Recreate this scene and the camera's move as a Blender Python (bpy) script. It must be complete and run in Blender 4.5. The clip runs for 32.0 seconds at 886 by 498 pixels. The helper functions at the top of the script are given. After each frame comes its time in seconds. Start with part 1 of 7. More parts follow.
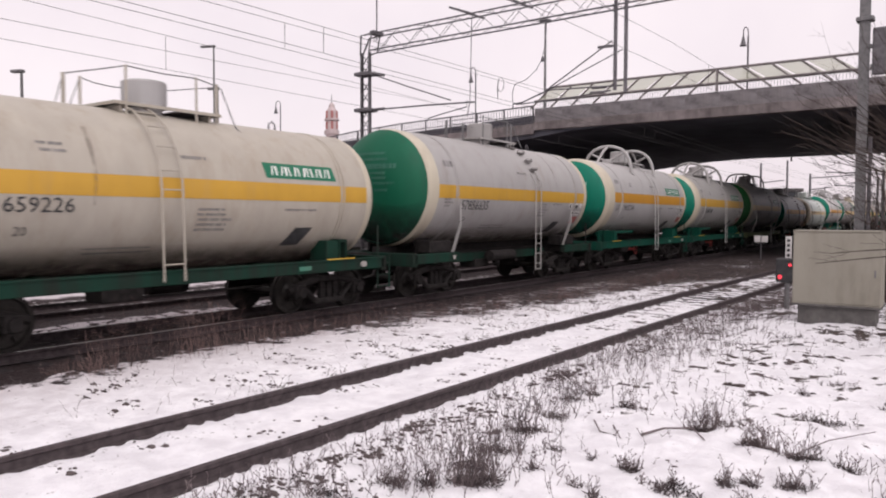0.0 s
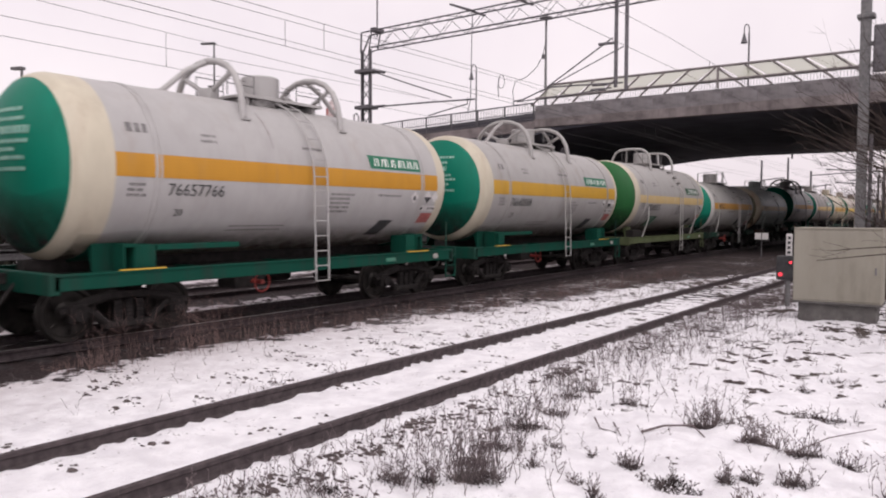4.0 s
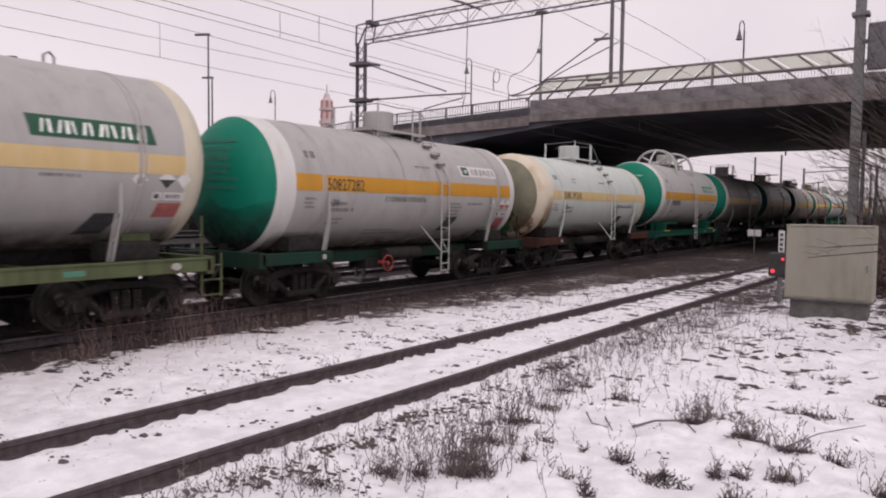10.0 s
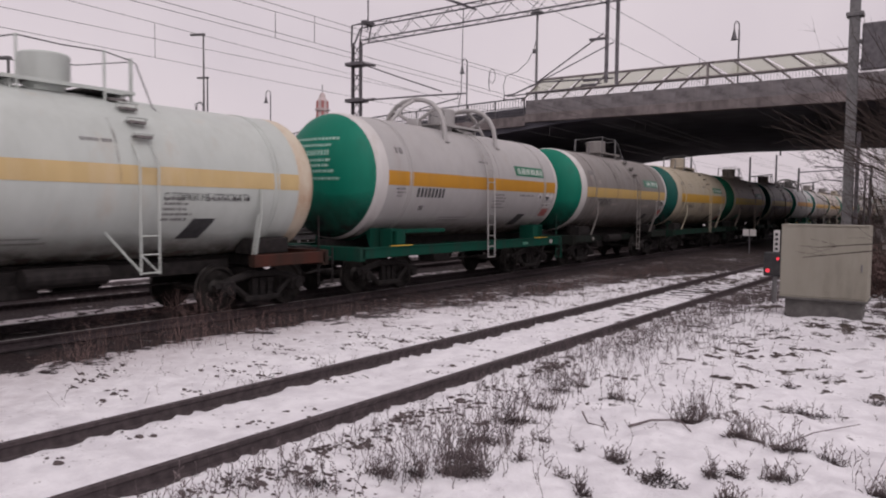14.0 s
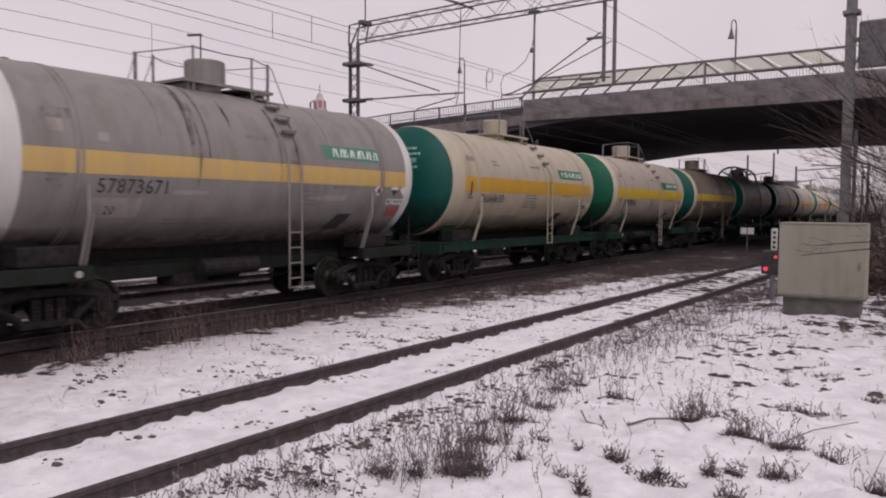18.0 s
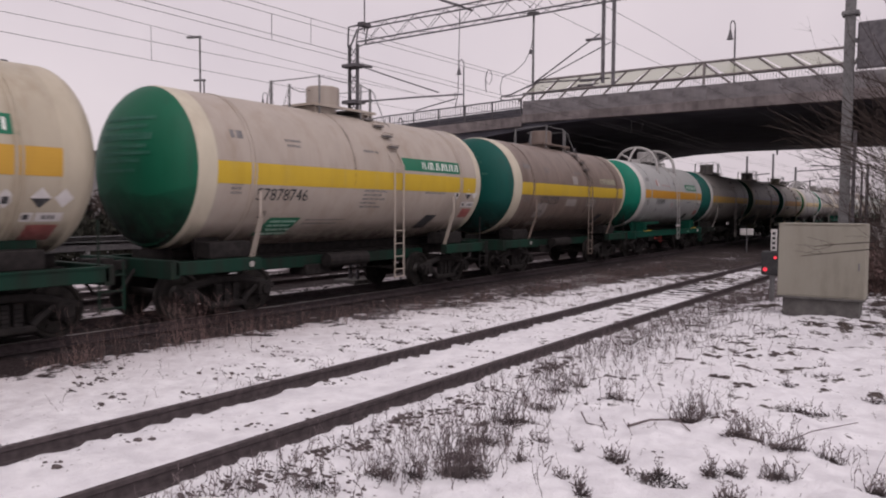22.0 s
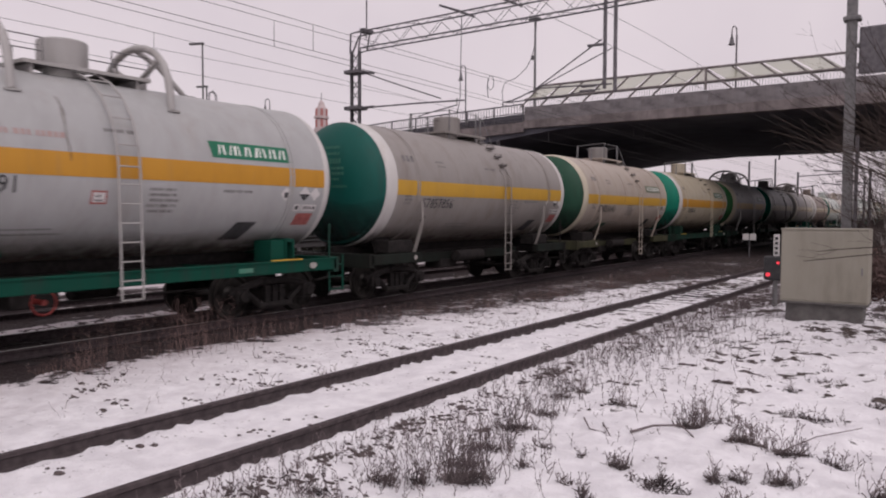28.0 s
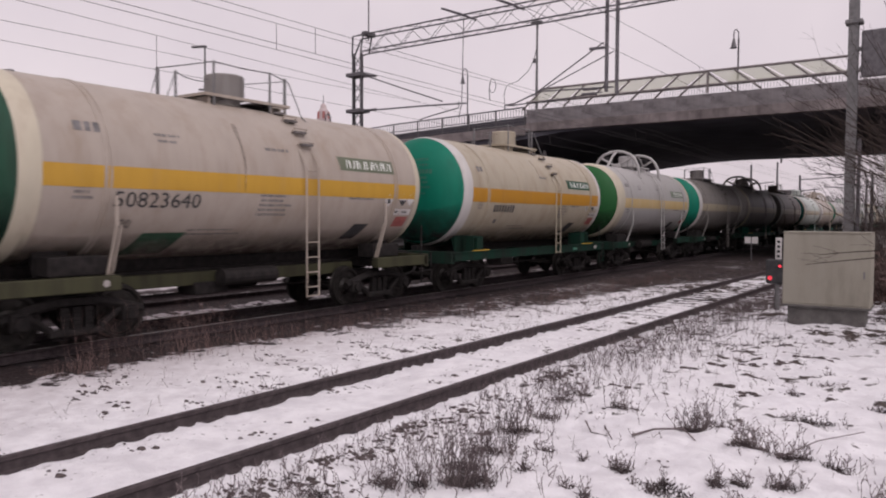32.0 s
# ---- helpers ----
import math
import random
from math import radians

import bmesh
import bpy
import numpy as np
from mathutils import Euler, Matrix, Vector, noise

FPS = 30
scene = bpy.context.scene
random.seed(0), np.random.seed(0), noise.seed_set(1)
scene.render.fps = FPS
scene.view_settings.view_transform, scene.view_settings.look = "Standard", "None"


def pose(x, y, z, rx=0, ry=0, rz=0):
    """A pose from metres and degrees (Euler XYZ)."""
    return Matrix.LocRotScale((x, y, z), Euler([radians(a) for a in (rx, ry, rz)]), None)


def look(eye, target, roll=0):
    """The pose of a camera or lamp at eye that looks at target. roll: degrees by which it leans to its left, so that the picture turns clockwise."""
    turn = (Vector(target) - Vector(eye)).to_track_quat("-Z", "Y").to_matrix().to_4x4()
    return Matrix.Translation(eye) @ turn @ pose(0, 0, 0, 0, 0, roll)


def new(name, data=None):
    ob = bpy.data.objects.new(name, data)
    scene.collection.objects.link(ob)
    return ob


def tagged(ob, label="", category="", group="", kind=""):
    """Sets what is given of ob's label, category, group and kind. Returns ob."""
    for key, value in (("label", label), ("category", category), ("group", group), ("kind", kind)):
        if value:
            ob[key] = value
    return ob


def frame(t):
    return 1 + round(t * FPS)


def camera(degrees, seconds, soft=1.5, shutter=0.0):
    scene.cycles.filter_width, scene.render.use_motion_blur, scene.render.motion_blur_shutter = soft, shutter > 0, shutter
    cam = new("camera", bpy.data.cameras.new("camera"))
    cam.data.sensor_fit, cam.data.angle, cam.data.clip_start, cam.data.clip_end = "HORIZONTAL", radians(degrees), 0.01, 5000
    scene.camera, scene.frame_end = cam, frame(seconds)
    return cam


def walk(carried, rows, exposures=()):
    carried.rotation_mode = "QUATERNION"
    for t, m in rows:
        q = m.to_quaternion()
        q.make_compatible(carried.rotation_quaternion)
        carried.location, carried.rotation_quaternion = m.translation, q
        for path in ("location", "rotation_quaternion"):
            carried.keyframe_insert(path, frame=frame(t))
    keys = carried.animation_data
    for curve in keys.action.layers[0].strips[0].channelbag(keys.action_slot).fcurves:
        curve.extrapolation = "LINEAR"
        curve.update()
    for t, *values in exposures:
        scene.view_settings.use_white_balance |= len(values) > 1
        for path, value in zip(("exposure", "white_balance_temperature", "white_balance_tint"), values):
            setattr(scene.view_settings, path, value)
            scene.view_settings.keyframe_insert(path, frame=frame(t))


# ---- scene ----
cam = camera(62.58, 32.0, soft=2.0, shutter=0.35)


def held(yaw, pitch, roll):
    """The hand-held camera, which stays in one spot and only sways."""
    return pose(0, 0, 2.145, 90 - 3.162 - pitch, 0, 34.513 + yaw) @ pose(0, 0, 0, 0, 0, 0.686 - roll)


walk(cam, [
    (0, held(0.766, -0.659, 0.505)),
    (0.5, held(0.757, -0.611, 0.469)),
    (1, held(0.756, -0.564, 0.443)),
    (1.5, held(0.775, -0.543, 0.440)),
    (2, held(0.806, -0.546, 0.466)),
    (2.5, held(0.828, -0.540, 0.508)),
    (3, held(0.832, -0.502, 0.533)),
    (3.5, held(0.827, -0.442, 0.537)),
    (5.5, held(0.659, -0.478, 0.299)),
    (6, held(0.600, -0.392, 0.254)),
    (6.5, held(0.541, -0.327, 0.211)),
    (7, held(0.492, -0.283, 0.196)),
    (7.5, held(0.447, -0.244, 0.200)),
    (8, held(0.407, -0.178, 0.158)),
    (8.5, held(0.374, -0.089, 0.096)),
    (9, held(0.345, -0.020, 0.052)),
    (9.5, held(0.321, 0.013, 0.015)),
    (10, held(0.306, 0.019, 0.003)),
    (10.5, held(0.284, 0.005, 0.023)),
    (11, held(0.221, -0.009, 0.037)),
    (11.5, held(0.138, -0.017, 0.019)),
    (12, held(0.067, -0.023, -0.005)),
    (12.5, held(0.018, -0.014, -0.015)),
    (13, held(0.001, -0.003, -0.008)),
    (13.5, held(-0.005, 0.001, 0.022)),
    (14, held(-0.017, 0.005, 0.073)),
    (14.5, held(-0.029, 0.008, 0.113)),
    (16.5, held(-0.140, 0.030, 0.267)),
    (17, held(-0.149, 0.039, 0.285)),
    (17.5, held(-0.160, 0.045, 0.279)),
    (18, held(-0.163, 0.041, 0.294)),
    (18.5, held(-0.174, 0.049, 0.323)),
    (19, held(-0.191, 0.078, 0.342)),
    (19.5, held(-0.197, 0.099, 0.361)),
    (20, held(-0.191, 0.097, 0.394)),
    (20.5, held(-0.181, 0.063, 0.421)),
    (21, held(-0.175, 0.011, 0.421)),
    (21.5, held(-0.180, -0.028, 0.419)),
    (22, held(-0.187, -0.076, 0.423)),
    (22.5, held(-0.183, -0.130, 0.429)),
    (23, held(-0.161, -0.175, 0.450)),
    (23.5, held(-0.133, -0.212, 0.454)),
    (24, held(-0.109, -0.238, 0.429)),
    (24.5, held(-0.096, -0.264, 0.408)),
    (25, held(-0.097, -0.277, 0.429)),
    (25.5, held(-0.100, -0.262, 0.504)),
    (27.5, held(-0.011, -0.463, 0.542)),
    (28, held(-0.011, -0.519, 0.517)),
    (28.5, held(0.005, -0.570, 0.511)),
    (29, held(0.026, -0.608, 0.524)),
    (29.5, held(0.068, -0.637, 0.532)),
    (30, held(0.114, -0.666, 0.546)),
    (30.5, held(0.136, -0.679, 0.555)),
    (31, held(0.140, -0.677, 0.542)),
    (31.5, held(0.134, -0.693, 0.507)),
    (32, held(0.121, -0.744, 0.448)),
], exposures=[(0, 0.5, 6500, 8.5), (3, 0.5, 6500, 8.5), (6, 0.5, 6500, 8), (8, 0.46, 6500, 8.5), (9, 0.43, 6500, 9), (10, 0.28, 6500, 10), (11, 0.12, 6500, 11), (13, -0.02, 6500, 11.5), (20, 0.04, 6500, 12), (27, 0.05, 6500, 12), (32, 0.12, 6500, 12)])

# ---- light ----
world = bpy.data.worlds.new("overcast_sky")
scene.world = world
world.use_nodes = True
wn = world.node_tree
wn.nodes.clear()
sky = wn.nodes.new("ShaderNodeTexSky")
sky.sky_type, sky.sun_disc = "NISHITA", False
sky.sun_elevation, sky.sun_rotation = radians(50), radians(125)
sky.air_density, sky.dust_density = 1.0, 4.0
cloud = wn.nodes.new("ShaderNodeMix")
cloud.data_type = "RGBA"
cloud.inputs[0].default_value = 0.93
puffs = wn.nodes.new("ShaderNodeTexNoise")
puffs.inputs["Scale"].default_value, puffs.inputs["Detail"].default_value = 2.2, 5
wco = wn.nodes.new("ShaderNodeTexCoord")
tone = wn.nodes.new("ShaderNodeMix")
tone.data_type = "RGBA"
tone.inputs[6].default_value, tone.inputs[7].default_value = (6.5, 5.72, 6.12, 1), (7.8, 6.92, 7.2, 1)
spreadn = wn.nodes.new("ShaderNodeMapRange")
spreadn.inputs["From Min"].default_value, spreadn.inputs["From Max"].default_value = 0.32, 0.68
wn.links.new(wco.outputs["Generated"], puffs.inputs["Vector"])
wn.links.new(puffs.outputs["Fac"], spreadn.inputs["Value"])
wn.links.new(spreadn.outputs[0], tone.inputs[0])
wn.links.new(tone.outputs[2], cloud.inputs[7])
bg = wn.nodes.new("ShaderNodeBackground")
bg.inputs[1].default_value = 0.1
wout = wn.nodes.new("ShaderNodeOutputWorld")
wn.links.new(sky.outputs[0], cloud.inputs[6])
wn.links.new(cloud.outputs[2], bg.inputs[0])
wn.links.new(bg.outputs[0], wout.inputs[0])
sun = new("sun", bpy.data.lights.new("sun", "SUN"))
sun.data.energy, sun.data.angle, sun.data.color = 1.2, radians(48), (1, 0.95, 0.97)
sun.matrix_world = look((26, -18, 37.7), (0, 0, 0))


# ---- materials ----
def shade(name, a, b, size=4.0, rough=(0.5, 0.8), metal=0.0, bump=0.0, stretch=(1, 1, 1), wear=None, wear_at=0.62,
          wear_size=1.2, spread=0.12, wear_stretch=None, gloss=0.5, streaks=0.0):
    """Two-tone noise in the thing's own space, a second larger noise for stains, and a fine relief."""
    m = bpy.data.materials.new(name)
    m.use_nodes = True
    n, link = m.node_tree.nodes, m.node_tree.links.new
    p = n["Principled BSDF"]
    tc = n.new("ShaderNodeTexCoord")
    mp = n.new("ShaderNodeMapping")
    mp.inputs["Scale"].default_value = stretch
    link(tc.outputs["Object"], mp.inputs[0])
    n1 = n.new("ShaderNodeTexNoise")
    n1.inputs["Scale"].default_value, n1.inputs["Detail"].default_value = size, 6
    link(mp.outputs[0], n1.inputs["Vector"])
    r1 = n.new("ShaderNodeValToRGB")
    r1.color_ramp.elements[0].position, r1.color_ramp.elements[1].position = 0.32, 0.68
    r1.color_ramp.elements[0].color, r1.color_ramp.elements[1].color = (*a, 1), (*b, 1)
    link(n1.outputs["Fac"], r1.inputs[0])
    colour = r1.outputs[0]
    if wear:
        m2 = n.new("ShaderNodeMapping")
        m2.inputs["Scale"].default_value = wear_stretch or stretch
        link(tc.outputs["Object"], m2.inputs[0])
        n2 = n.new("ShaderNodeTexNoise")
        n2.inputs["Scale"].default_value, n2.inputs["Detail"].default_value = wear_size, 8
        n2.inputs["Roughness"].default_value = 0.65
        link(m2.outputs[0], n2.inputs["Vector"])
        r2 = n.new("ShaderNodeMapRange")
        r2.inputs["From Min"].default_value, r2.inputs["From Max"].default_value = wear_at - spread, wear_at + spread
        link(n2.outputs["Fac"], r2.inputs["Value"])
        mix = n.new("ShaderNodeMix")
        mix.data_type = "RGBA"
        mix.inputs[7].default_value = (*wear, 1)
        link(r2.outputs[0], mix.inputs[0])
        link(colour, mix.inputs[6])
        colour = mix.outputs[2]
    if streaks:
        m3 = n.new("ShaderNodeMapping")
        m3.inputs["Scale"].default_value = (2.4, 2.4, 0.3)
        link(tc.outputs["Object"], m3.inputs[0])
        n3 = n.new("ShaderNodeTexNoise")
        n3.inputs["Scale"].default_value, n3.inputs["Detail"].default_value = 1.6, 6
        n3.inputs["Roughness"].default_value = 0.7
        link(m3.outputs[0], n3.inputs["Vector"])
        r3 = n.new("ShaderNodeMapRange")
        r3.inputs["From Min"].default_value, r3.inputs["From Max"].default_value = 0.45, 0.8
        r3.inputs["To Max"].default_value = streaks
        link(n3.outputs["Fac"], r3.inputs["Value"])
        mix = n.new("ShaderNodeMix")
        mix.data_type, mix.blend_type = "RGBA", "MULTIPLY"
        mix.inputs[7].default_value = (0.42, 0.36, 0.31, 1)
        link(r3.outputs[0], mix.inputs[0])
        link(colour, mix.inputs[6])
        colour = mix.outputs[2]
    link(colour, p.inputs["Base Color"])
    rr = n.new("ShaderNodeMapRange")
    rr.inputs["To Min"].default_value, rr.inputs["To Max"].default_value = rough
    link(n1.outputs["Fac"], rr.inputs["Value"])
    link(rr.outputs[0], p.inputs["Roughness"])
    p.inputs["Metallic"].default_value = metal
    p.inputs["Specular IOR Level"].default_value = gloss
    if bump:
        bp = n.new("ShaderNodeBump")
        bp.inputs["Strength"].default_value, bp.inputs["Distance"].default_value = bump, 0.02
        link(n1.outputs["Fac"], bp.inputs["Height"])
        link(bp.outputs[0], p.inputs["Normal"])
    return m


def dim(c, k):
    return tuple(v * k for v in c)


def paint(name, c, grime=(0.16, 0.13, 0.11), at=0.66, spread=0.14, tone=0.9, rough=(0.38, 0.6), gloss=0.4):
    """Weathered coach paint with grime that has run down the sides."""
    return shade(name, dim(c, tone), c, 2.2, rough, 0.0, 0.05, (1, 1, 0.6), grime, at, 1.6, spread, (1.5, 1.5, 0.25), streaks=0.16, gloss=gloss)


STEEL = shade("galvanised_steel", (0.12, 0.118, 0.12), (0.19, 0.185, 0.186), 9, (0.5, 0.7), 0.3, 0.03)
DARK = shade("dark_running_gear", (0.0145, 0.013, 0.0131), (0.034, 0.03, 0.0292), 7, (0.6, 0.85), 0.1, 0.1, gloss=0.12)
TREAD = shade("worn_wheel_steel", (0.12, 0.11, 0.105), (0.2, 0.19, 0.18), 12, (0.3, 0.5), 0.8, 0.02)
RAIL_SIDE = shade("rusty_rail", (0.05, 0.041, 0.043), (0.095, 0.077, 0.08), 10, (0.6, 0.85), 0.1, 0.1, gloss=0.12)
RAIL_OILY = shade("oily_dark_rail", (0.03, 0.024, 0.026), (0.065, 0.052, 0.055), 10, (0.6, 0.85), 0.1, 0.1, gloss=0.12)
SLEEPER = shade("concrete_sleeper", (0.02, 0.017, 0.018), (0.05, 0.042, 0.043), 8, (0.8, 0.95), 0, 0.2, gloss=0.12)
CONCRETE = shade("bridge_concrete", (0.16, 0.138, 0.138), (0.265, 0.232, 0.228), 1.1, (0.8, 0.95), 0, 0.1, (1, 1, 1.6), (0.08, 0.07, 0.068), 0.6, 0.7, 0.15, (1, 1, 0.3), gloss=0.12)
PANEL_MAT = shade("grey_parapet_panel", (0.13, 0.12, 0.125), (0.235, 0.22, 0.226), 1.1, (0.7, 0.9), 0, 0.05, (1, 1, 1.8), wear=(0.27, 0.26, 0.27), wear_at=0.58, wear_size=0.5, spread=0.1, gloss=0.12, streaks=0.5)
# Darker bluish copy of the concrete: the shade under the bridge is coloured in.
SOFFIT = shade("shade_darkened_concrete", (0.074, 0.073, 0.087), (0.12, 0.118, 0.138), 0.5, (0.8, 0.95), gloss=0.12)
BRIDGE_STEEL = shade("painted_bridge_steel", (0.15, 0.133, 0.133), (0.22, 0.195, 0.19), 3, (0.5, 0.7), 0.1)
LATTICE = shade("lattice_steel", (0.075, 0.071, 0.078), (0.14, 0.13, 0.14), 8, (0.55, 0.75), 0.2)
WIRE = shade("copper_wire", (0.04, 0.037, 0.037), (0.075, 0.07, 0.07), 4, (0.6, 0.8), 0.1, gloss=0.2)
CABINET = shade("cabinet_paint", (0.262, 0.246, 0.205), (0.3, 0.282, 0.235), 1.2, (0.55, 0.75), 0, 0.03, (1, 1, 0.6), (0.16, 0.145, 0.118), 0.66, 0.9, 0.2, (1, 1, 0.5), gloss=0.25, streaks=0.3)
FOOTING = shade("cabinet_footing", (0.085, 0.08, 0.078), (0.145, 0.138, 0.132), 5, (0.8, 0.95), 0, 0.3, gloss=0.12)
BARK = shade("dark_bark", (0.027, 0.02, 0.018), (0.065, 0.05, 0.044), 14, (0.8, 0.95), 0, 0.4, gloss=0.12)
DRY = shade("dry_stalks", (0.08, 0.064, 0.067), (0.2, 0.165, 0.165), 3, (0.8, 0.95), gloss=0.12)
MATTED = shade("matted_dead_leaves", (0.045, 0.036, 0.038), (0.12, 0.097, 0.096), 3, (0.8, 0.95), gloss=0.12)
RED_STRAW = shade("reddish_straw", (0.08, 0.052, 0.049), (0.19, 0.13, 0.119), 2, (0.8, 0.95), gloss=0.12)
STRAW = shade("pale_straw", (0.085, 0.06, 0.058), (0.19, 0.14, 0.133), 2, (0.8, 0.95), gloss=0.12)
CLOD = shade("frozen_soil", (0.05, 0.041, 0.041), (0.13, 0.107, 0.105), 12, (0.8, 0.95), 0, 0.6, gloss=0.1)
BLACK = shade("black_stencil", (0.02, 0.02, 0.022), (0.05, 0.05, 0.052), 8, (0.6, 0.8))
INK = shade("faded_grey_lettering", (0.1, 0.095, 0.095), (0.2, 0.19, 0.19), 8, (0.6, 0.8))
WHITE = shade("white_sticker", (0.5, 0.48, 0.47), (0.6, 0.58, 0.57), 6, (0.5, 0.7))
RED = shade("red_sticker", (0.24, 0.06, 0.055), (0.36, 0.115, 0.105), 9, (0.5, 0.7))
PALE = shade("pale_green_lettering", (0.3, 0.5, 0.4), (0.42, 0.6, 0.5), 6, (0.5, 0.7))
YELLOW = shade("yellow_edge", (0.5, 0.32, 0.03), (0.6, 0.4, 0.06), 6, (0.5, 0.7))


def glass_mat():
    """Milky safety glass: part clear, part scattering."""
    m = bpy.data.materials.new("milky_glass")
    m.use_nodes = True
    n, link = m.node_tree.nodes, m.node_tree.links.new
    n.clear()
    t = n.new("ShaderNodeBsdfTranslucent")
    t.inputs[0].default_value = (0.86, 0.87, 0.76, 1)
    d = n.new("ShaderNodeBsdfDiffuse")
    d.inputs[0].default_value = (0.6, 0.61, 0.54, 1)
    c = n.new("ShaderNodeBsdfTransparent")
    c.inputs[0].default_value = (0.95, 0.96, 0.9, 1)
    a, b = n.new("ShaderNodeMixShader"), n.new("ShaderNodeMixShader")
    a.inputs[0].default_value, b.inputs[0].default_value = 0.45, 0.5
    o = n.new("ShaderNodeOutputMaterial")
    link(t.outputs[0], a.inputs[1])
    link(d.outputs[0], a.inputs[2])
    link(a.outputs[0], b.inputs[1])
    link(c.outputs[0], b.inputs[2])
    link(b.outputs[0], o.inputs[0])
    return m


GLASS = glass_mat()


def film_mat(name, a, b, cover, fade, even=0):
    """A thin film of rust, spill or other colour over paint: patchy, and thinner toward its upper edge where fade is
    set.
    """
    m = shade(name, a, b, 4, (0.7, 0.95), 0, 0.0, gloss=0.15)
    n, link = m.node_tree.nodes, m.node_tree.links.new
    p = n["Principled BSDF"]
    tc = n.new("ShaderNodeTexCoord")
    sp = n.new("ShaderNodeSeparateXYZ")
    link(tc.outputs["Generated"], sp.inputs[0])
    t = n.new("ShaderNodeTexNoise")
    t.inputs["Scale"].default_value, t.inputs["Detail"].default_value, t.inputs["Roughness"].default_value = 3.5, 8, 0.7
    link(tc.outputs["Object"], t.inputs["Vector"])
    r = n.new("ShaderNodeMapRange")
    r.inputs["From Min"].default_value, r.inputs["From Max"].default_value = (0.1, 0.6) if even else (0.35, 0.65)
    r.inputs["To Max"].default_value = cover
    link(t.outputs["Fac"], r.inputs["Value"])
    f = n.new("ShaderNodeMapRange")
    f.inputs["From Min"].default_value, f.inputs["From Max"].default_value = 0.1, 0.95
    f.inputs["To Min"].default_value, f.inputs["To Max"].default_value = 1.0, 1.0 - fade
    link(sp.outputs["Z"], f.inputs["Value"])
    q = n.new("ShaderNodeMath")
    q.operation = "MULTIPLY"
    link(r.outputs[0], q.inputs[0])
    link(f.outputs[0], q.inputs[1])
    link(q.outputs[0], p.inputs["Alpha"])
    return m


def glow_mat(name, c, power):
    m = bpy.data.materials.new(name)
    m.use_nodes = True
    p = m.node_tree.nodes["Principled BSDF"]
    p.inputs["Base Color"].default_value = (*c, 1)
    p.inputs["Emission Color"].default_value = (*c, 1)
    p.inputs["Emission Strength"].default_value = power
    return m


RED_LIGHT = glow_mat("red_signal_light", (1.0, 0.06, 0.09), 0.6)


# ---- mesh helpers ----
def part(name, bm, material, parent=None, label="", smooth=False):
    """Links a bmesh as one mesh object under a thing or a part."""
    me = bpy.data.meshes.new(name)
    bm.normal_update()
    bm.to_mesh(me)
    bm.free()
    if smooth:
        for f in me.polygons:
            f.use_smooth = True
    me.materials.append(material)
    return linked(name, me, parent, label)


def linked(name, me, parent=None, label=""):
    ob = new(name, me)
    if parent:
        ob.parent = parent
    if label:
        ob["label"] = label
    return ob


def thing(name, label, category, at=None, group="", kind=""):
    ob = new(name)
    ob.empty_display_size = 0.3
    if at is not None:
        ob.matrix_basis = at
    return tagged(ob, label, category, group, kind)


def box(bm, x0, x1, y0, y1, z0, z1, bevel=0.0):
    made = bmesh.ops.create_cube(bm, size=1, matrix=Matrix.Translation(((x0 + x1) / 2, (y0 + y1) / 2, (z0 + z1) / 2)) @ Matrix.Diagonal((abs(x1 - x0), abs(y1 - y0), abs(z1 - z0), 1)))
    if bevel:
        bmesh.ops.bevel(bm, geom=list({e for v in made["verts"] for e in v.link_edges}), offset=bevel, segments=2, affect="EDGES", profile=0.5)
    return bm


def tube(bm, path, r, n=6, close=False):
    """A round bar along a path of points; r may be one radius or one for each point."""
    pts = [Vector(p) for p in path]
    radii = r if isinstance(r, (list, tuple)) else [r] * len(pts)
    rings, side = [], None
    count = len(pts)
    for i, p in enumerate(pts):
        if close:
            d = pts[(i + 1) % count] - pts[i - 1]
        else:
            d = pts[min(i + 1, count - 1)] - pts[max(i - 1, 0)]
        d.normalize()
        if side is None:
            side = d.orthogonal().normalized()
        side = (side - d * side.dot(d))
        side = side.normalized() if side.length > 1e-6 else d.orthogonal().normalized()
        up = d.cross(side)
        rings.append([bm.verts.new(p + (side * math.cos(2 * math.pi * k / n) + up * math.sin(2 * math.pi * k / n)) * radii[i]) for k in range(n)])
    for i in range(count if close else count - 1):
        a, b = rings[i], rings[(i + 1) % count]
        for k in range(n):
            bm.faces.new((a[k], a[(k + 1) % n], b[(k + 1) % n], b[k]))
    if not close:
        bm.faces.new(rings[0][::-1])
        bm.faces.new(rings[-1])
    return bm


def lathe_y(bm, profile, n=40, x=0.0, z=0.0):
    """Turns a profile of (y, radius) round the line along y through (x, z)."""
    rings = []
    for y, r in profile:
        if r < 1e-5:
            rings.append([bm.verts.new((x, y, z))])
        else:
            rings.append([bm.verts.new((x + r * math.sin(2 * math.pi * k / n), y, z + r * math.cos(2 * math.pi * k / n))) for k in range(n)])
    for a, b in zip(rings, rings[1:]):
        for k in range(n):
            q = (k + 1) % n
            if len(a) == 1:
                bm.faces.new((a[0], b[q], b[k]))
            elif len(b) == 1:
                bm.faces.new((a[k], a[q], b[0]))
            else:
                bm.faces.new((a[k], a[q], b[q], b[k]))
    return bm


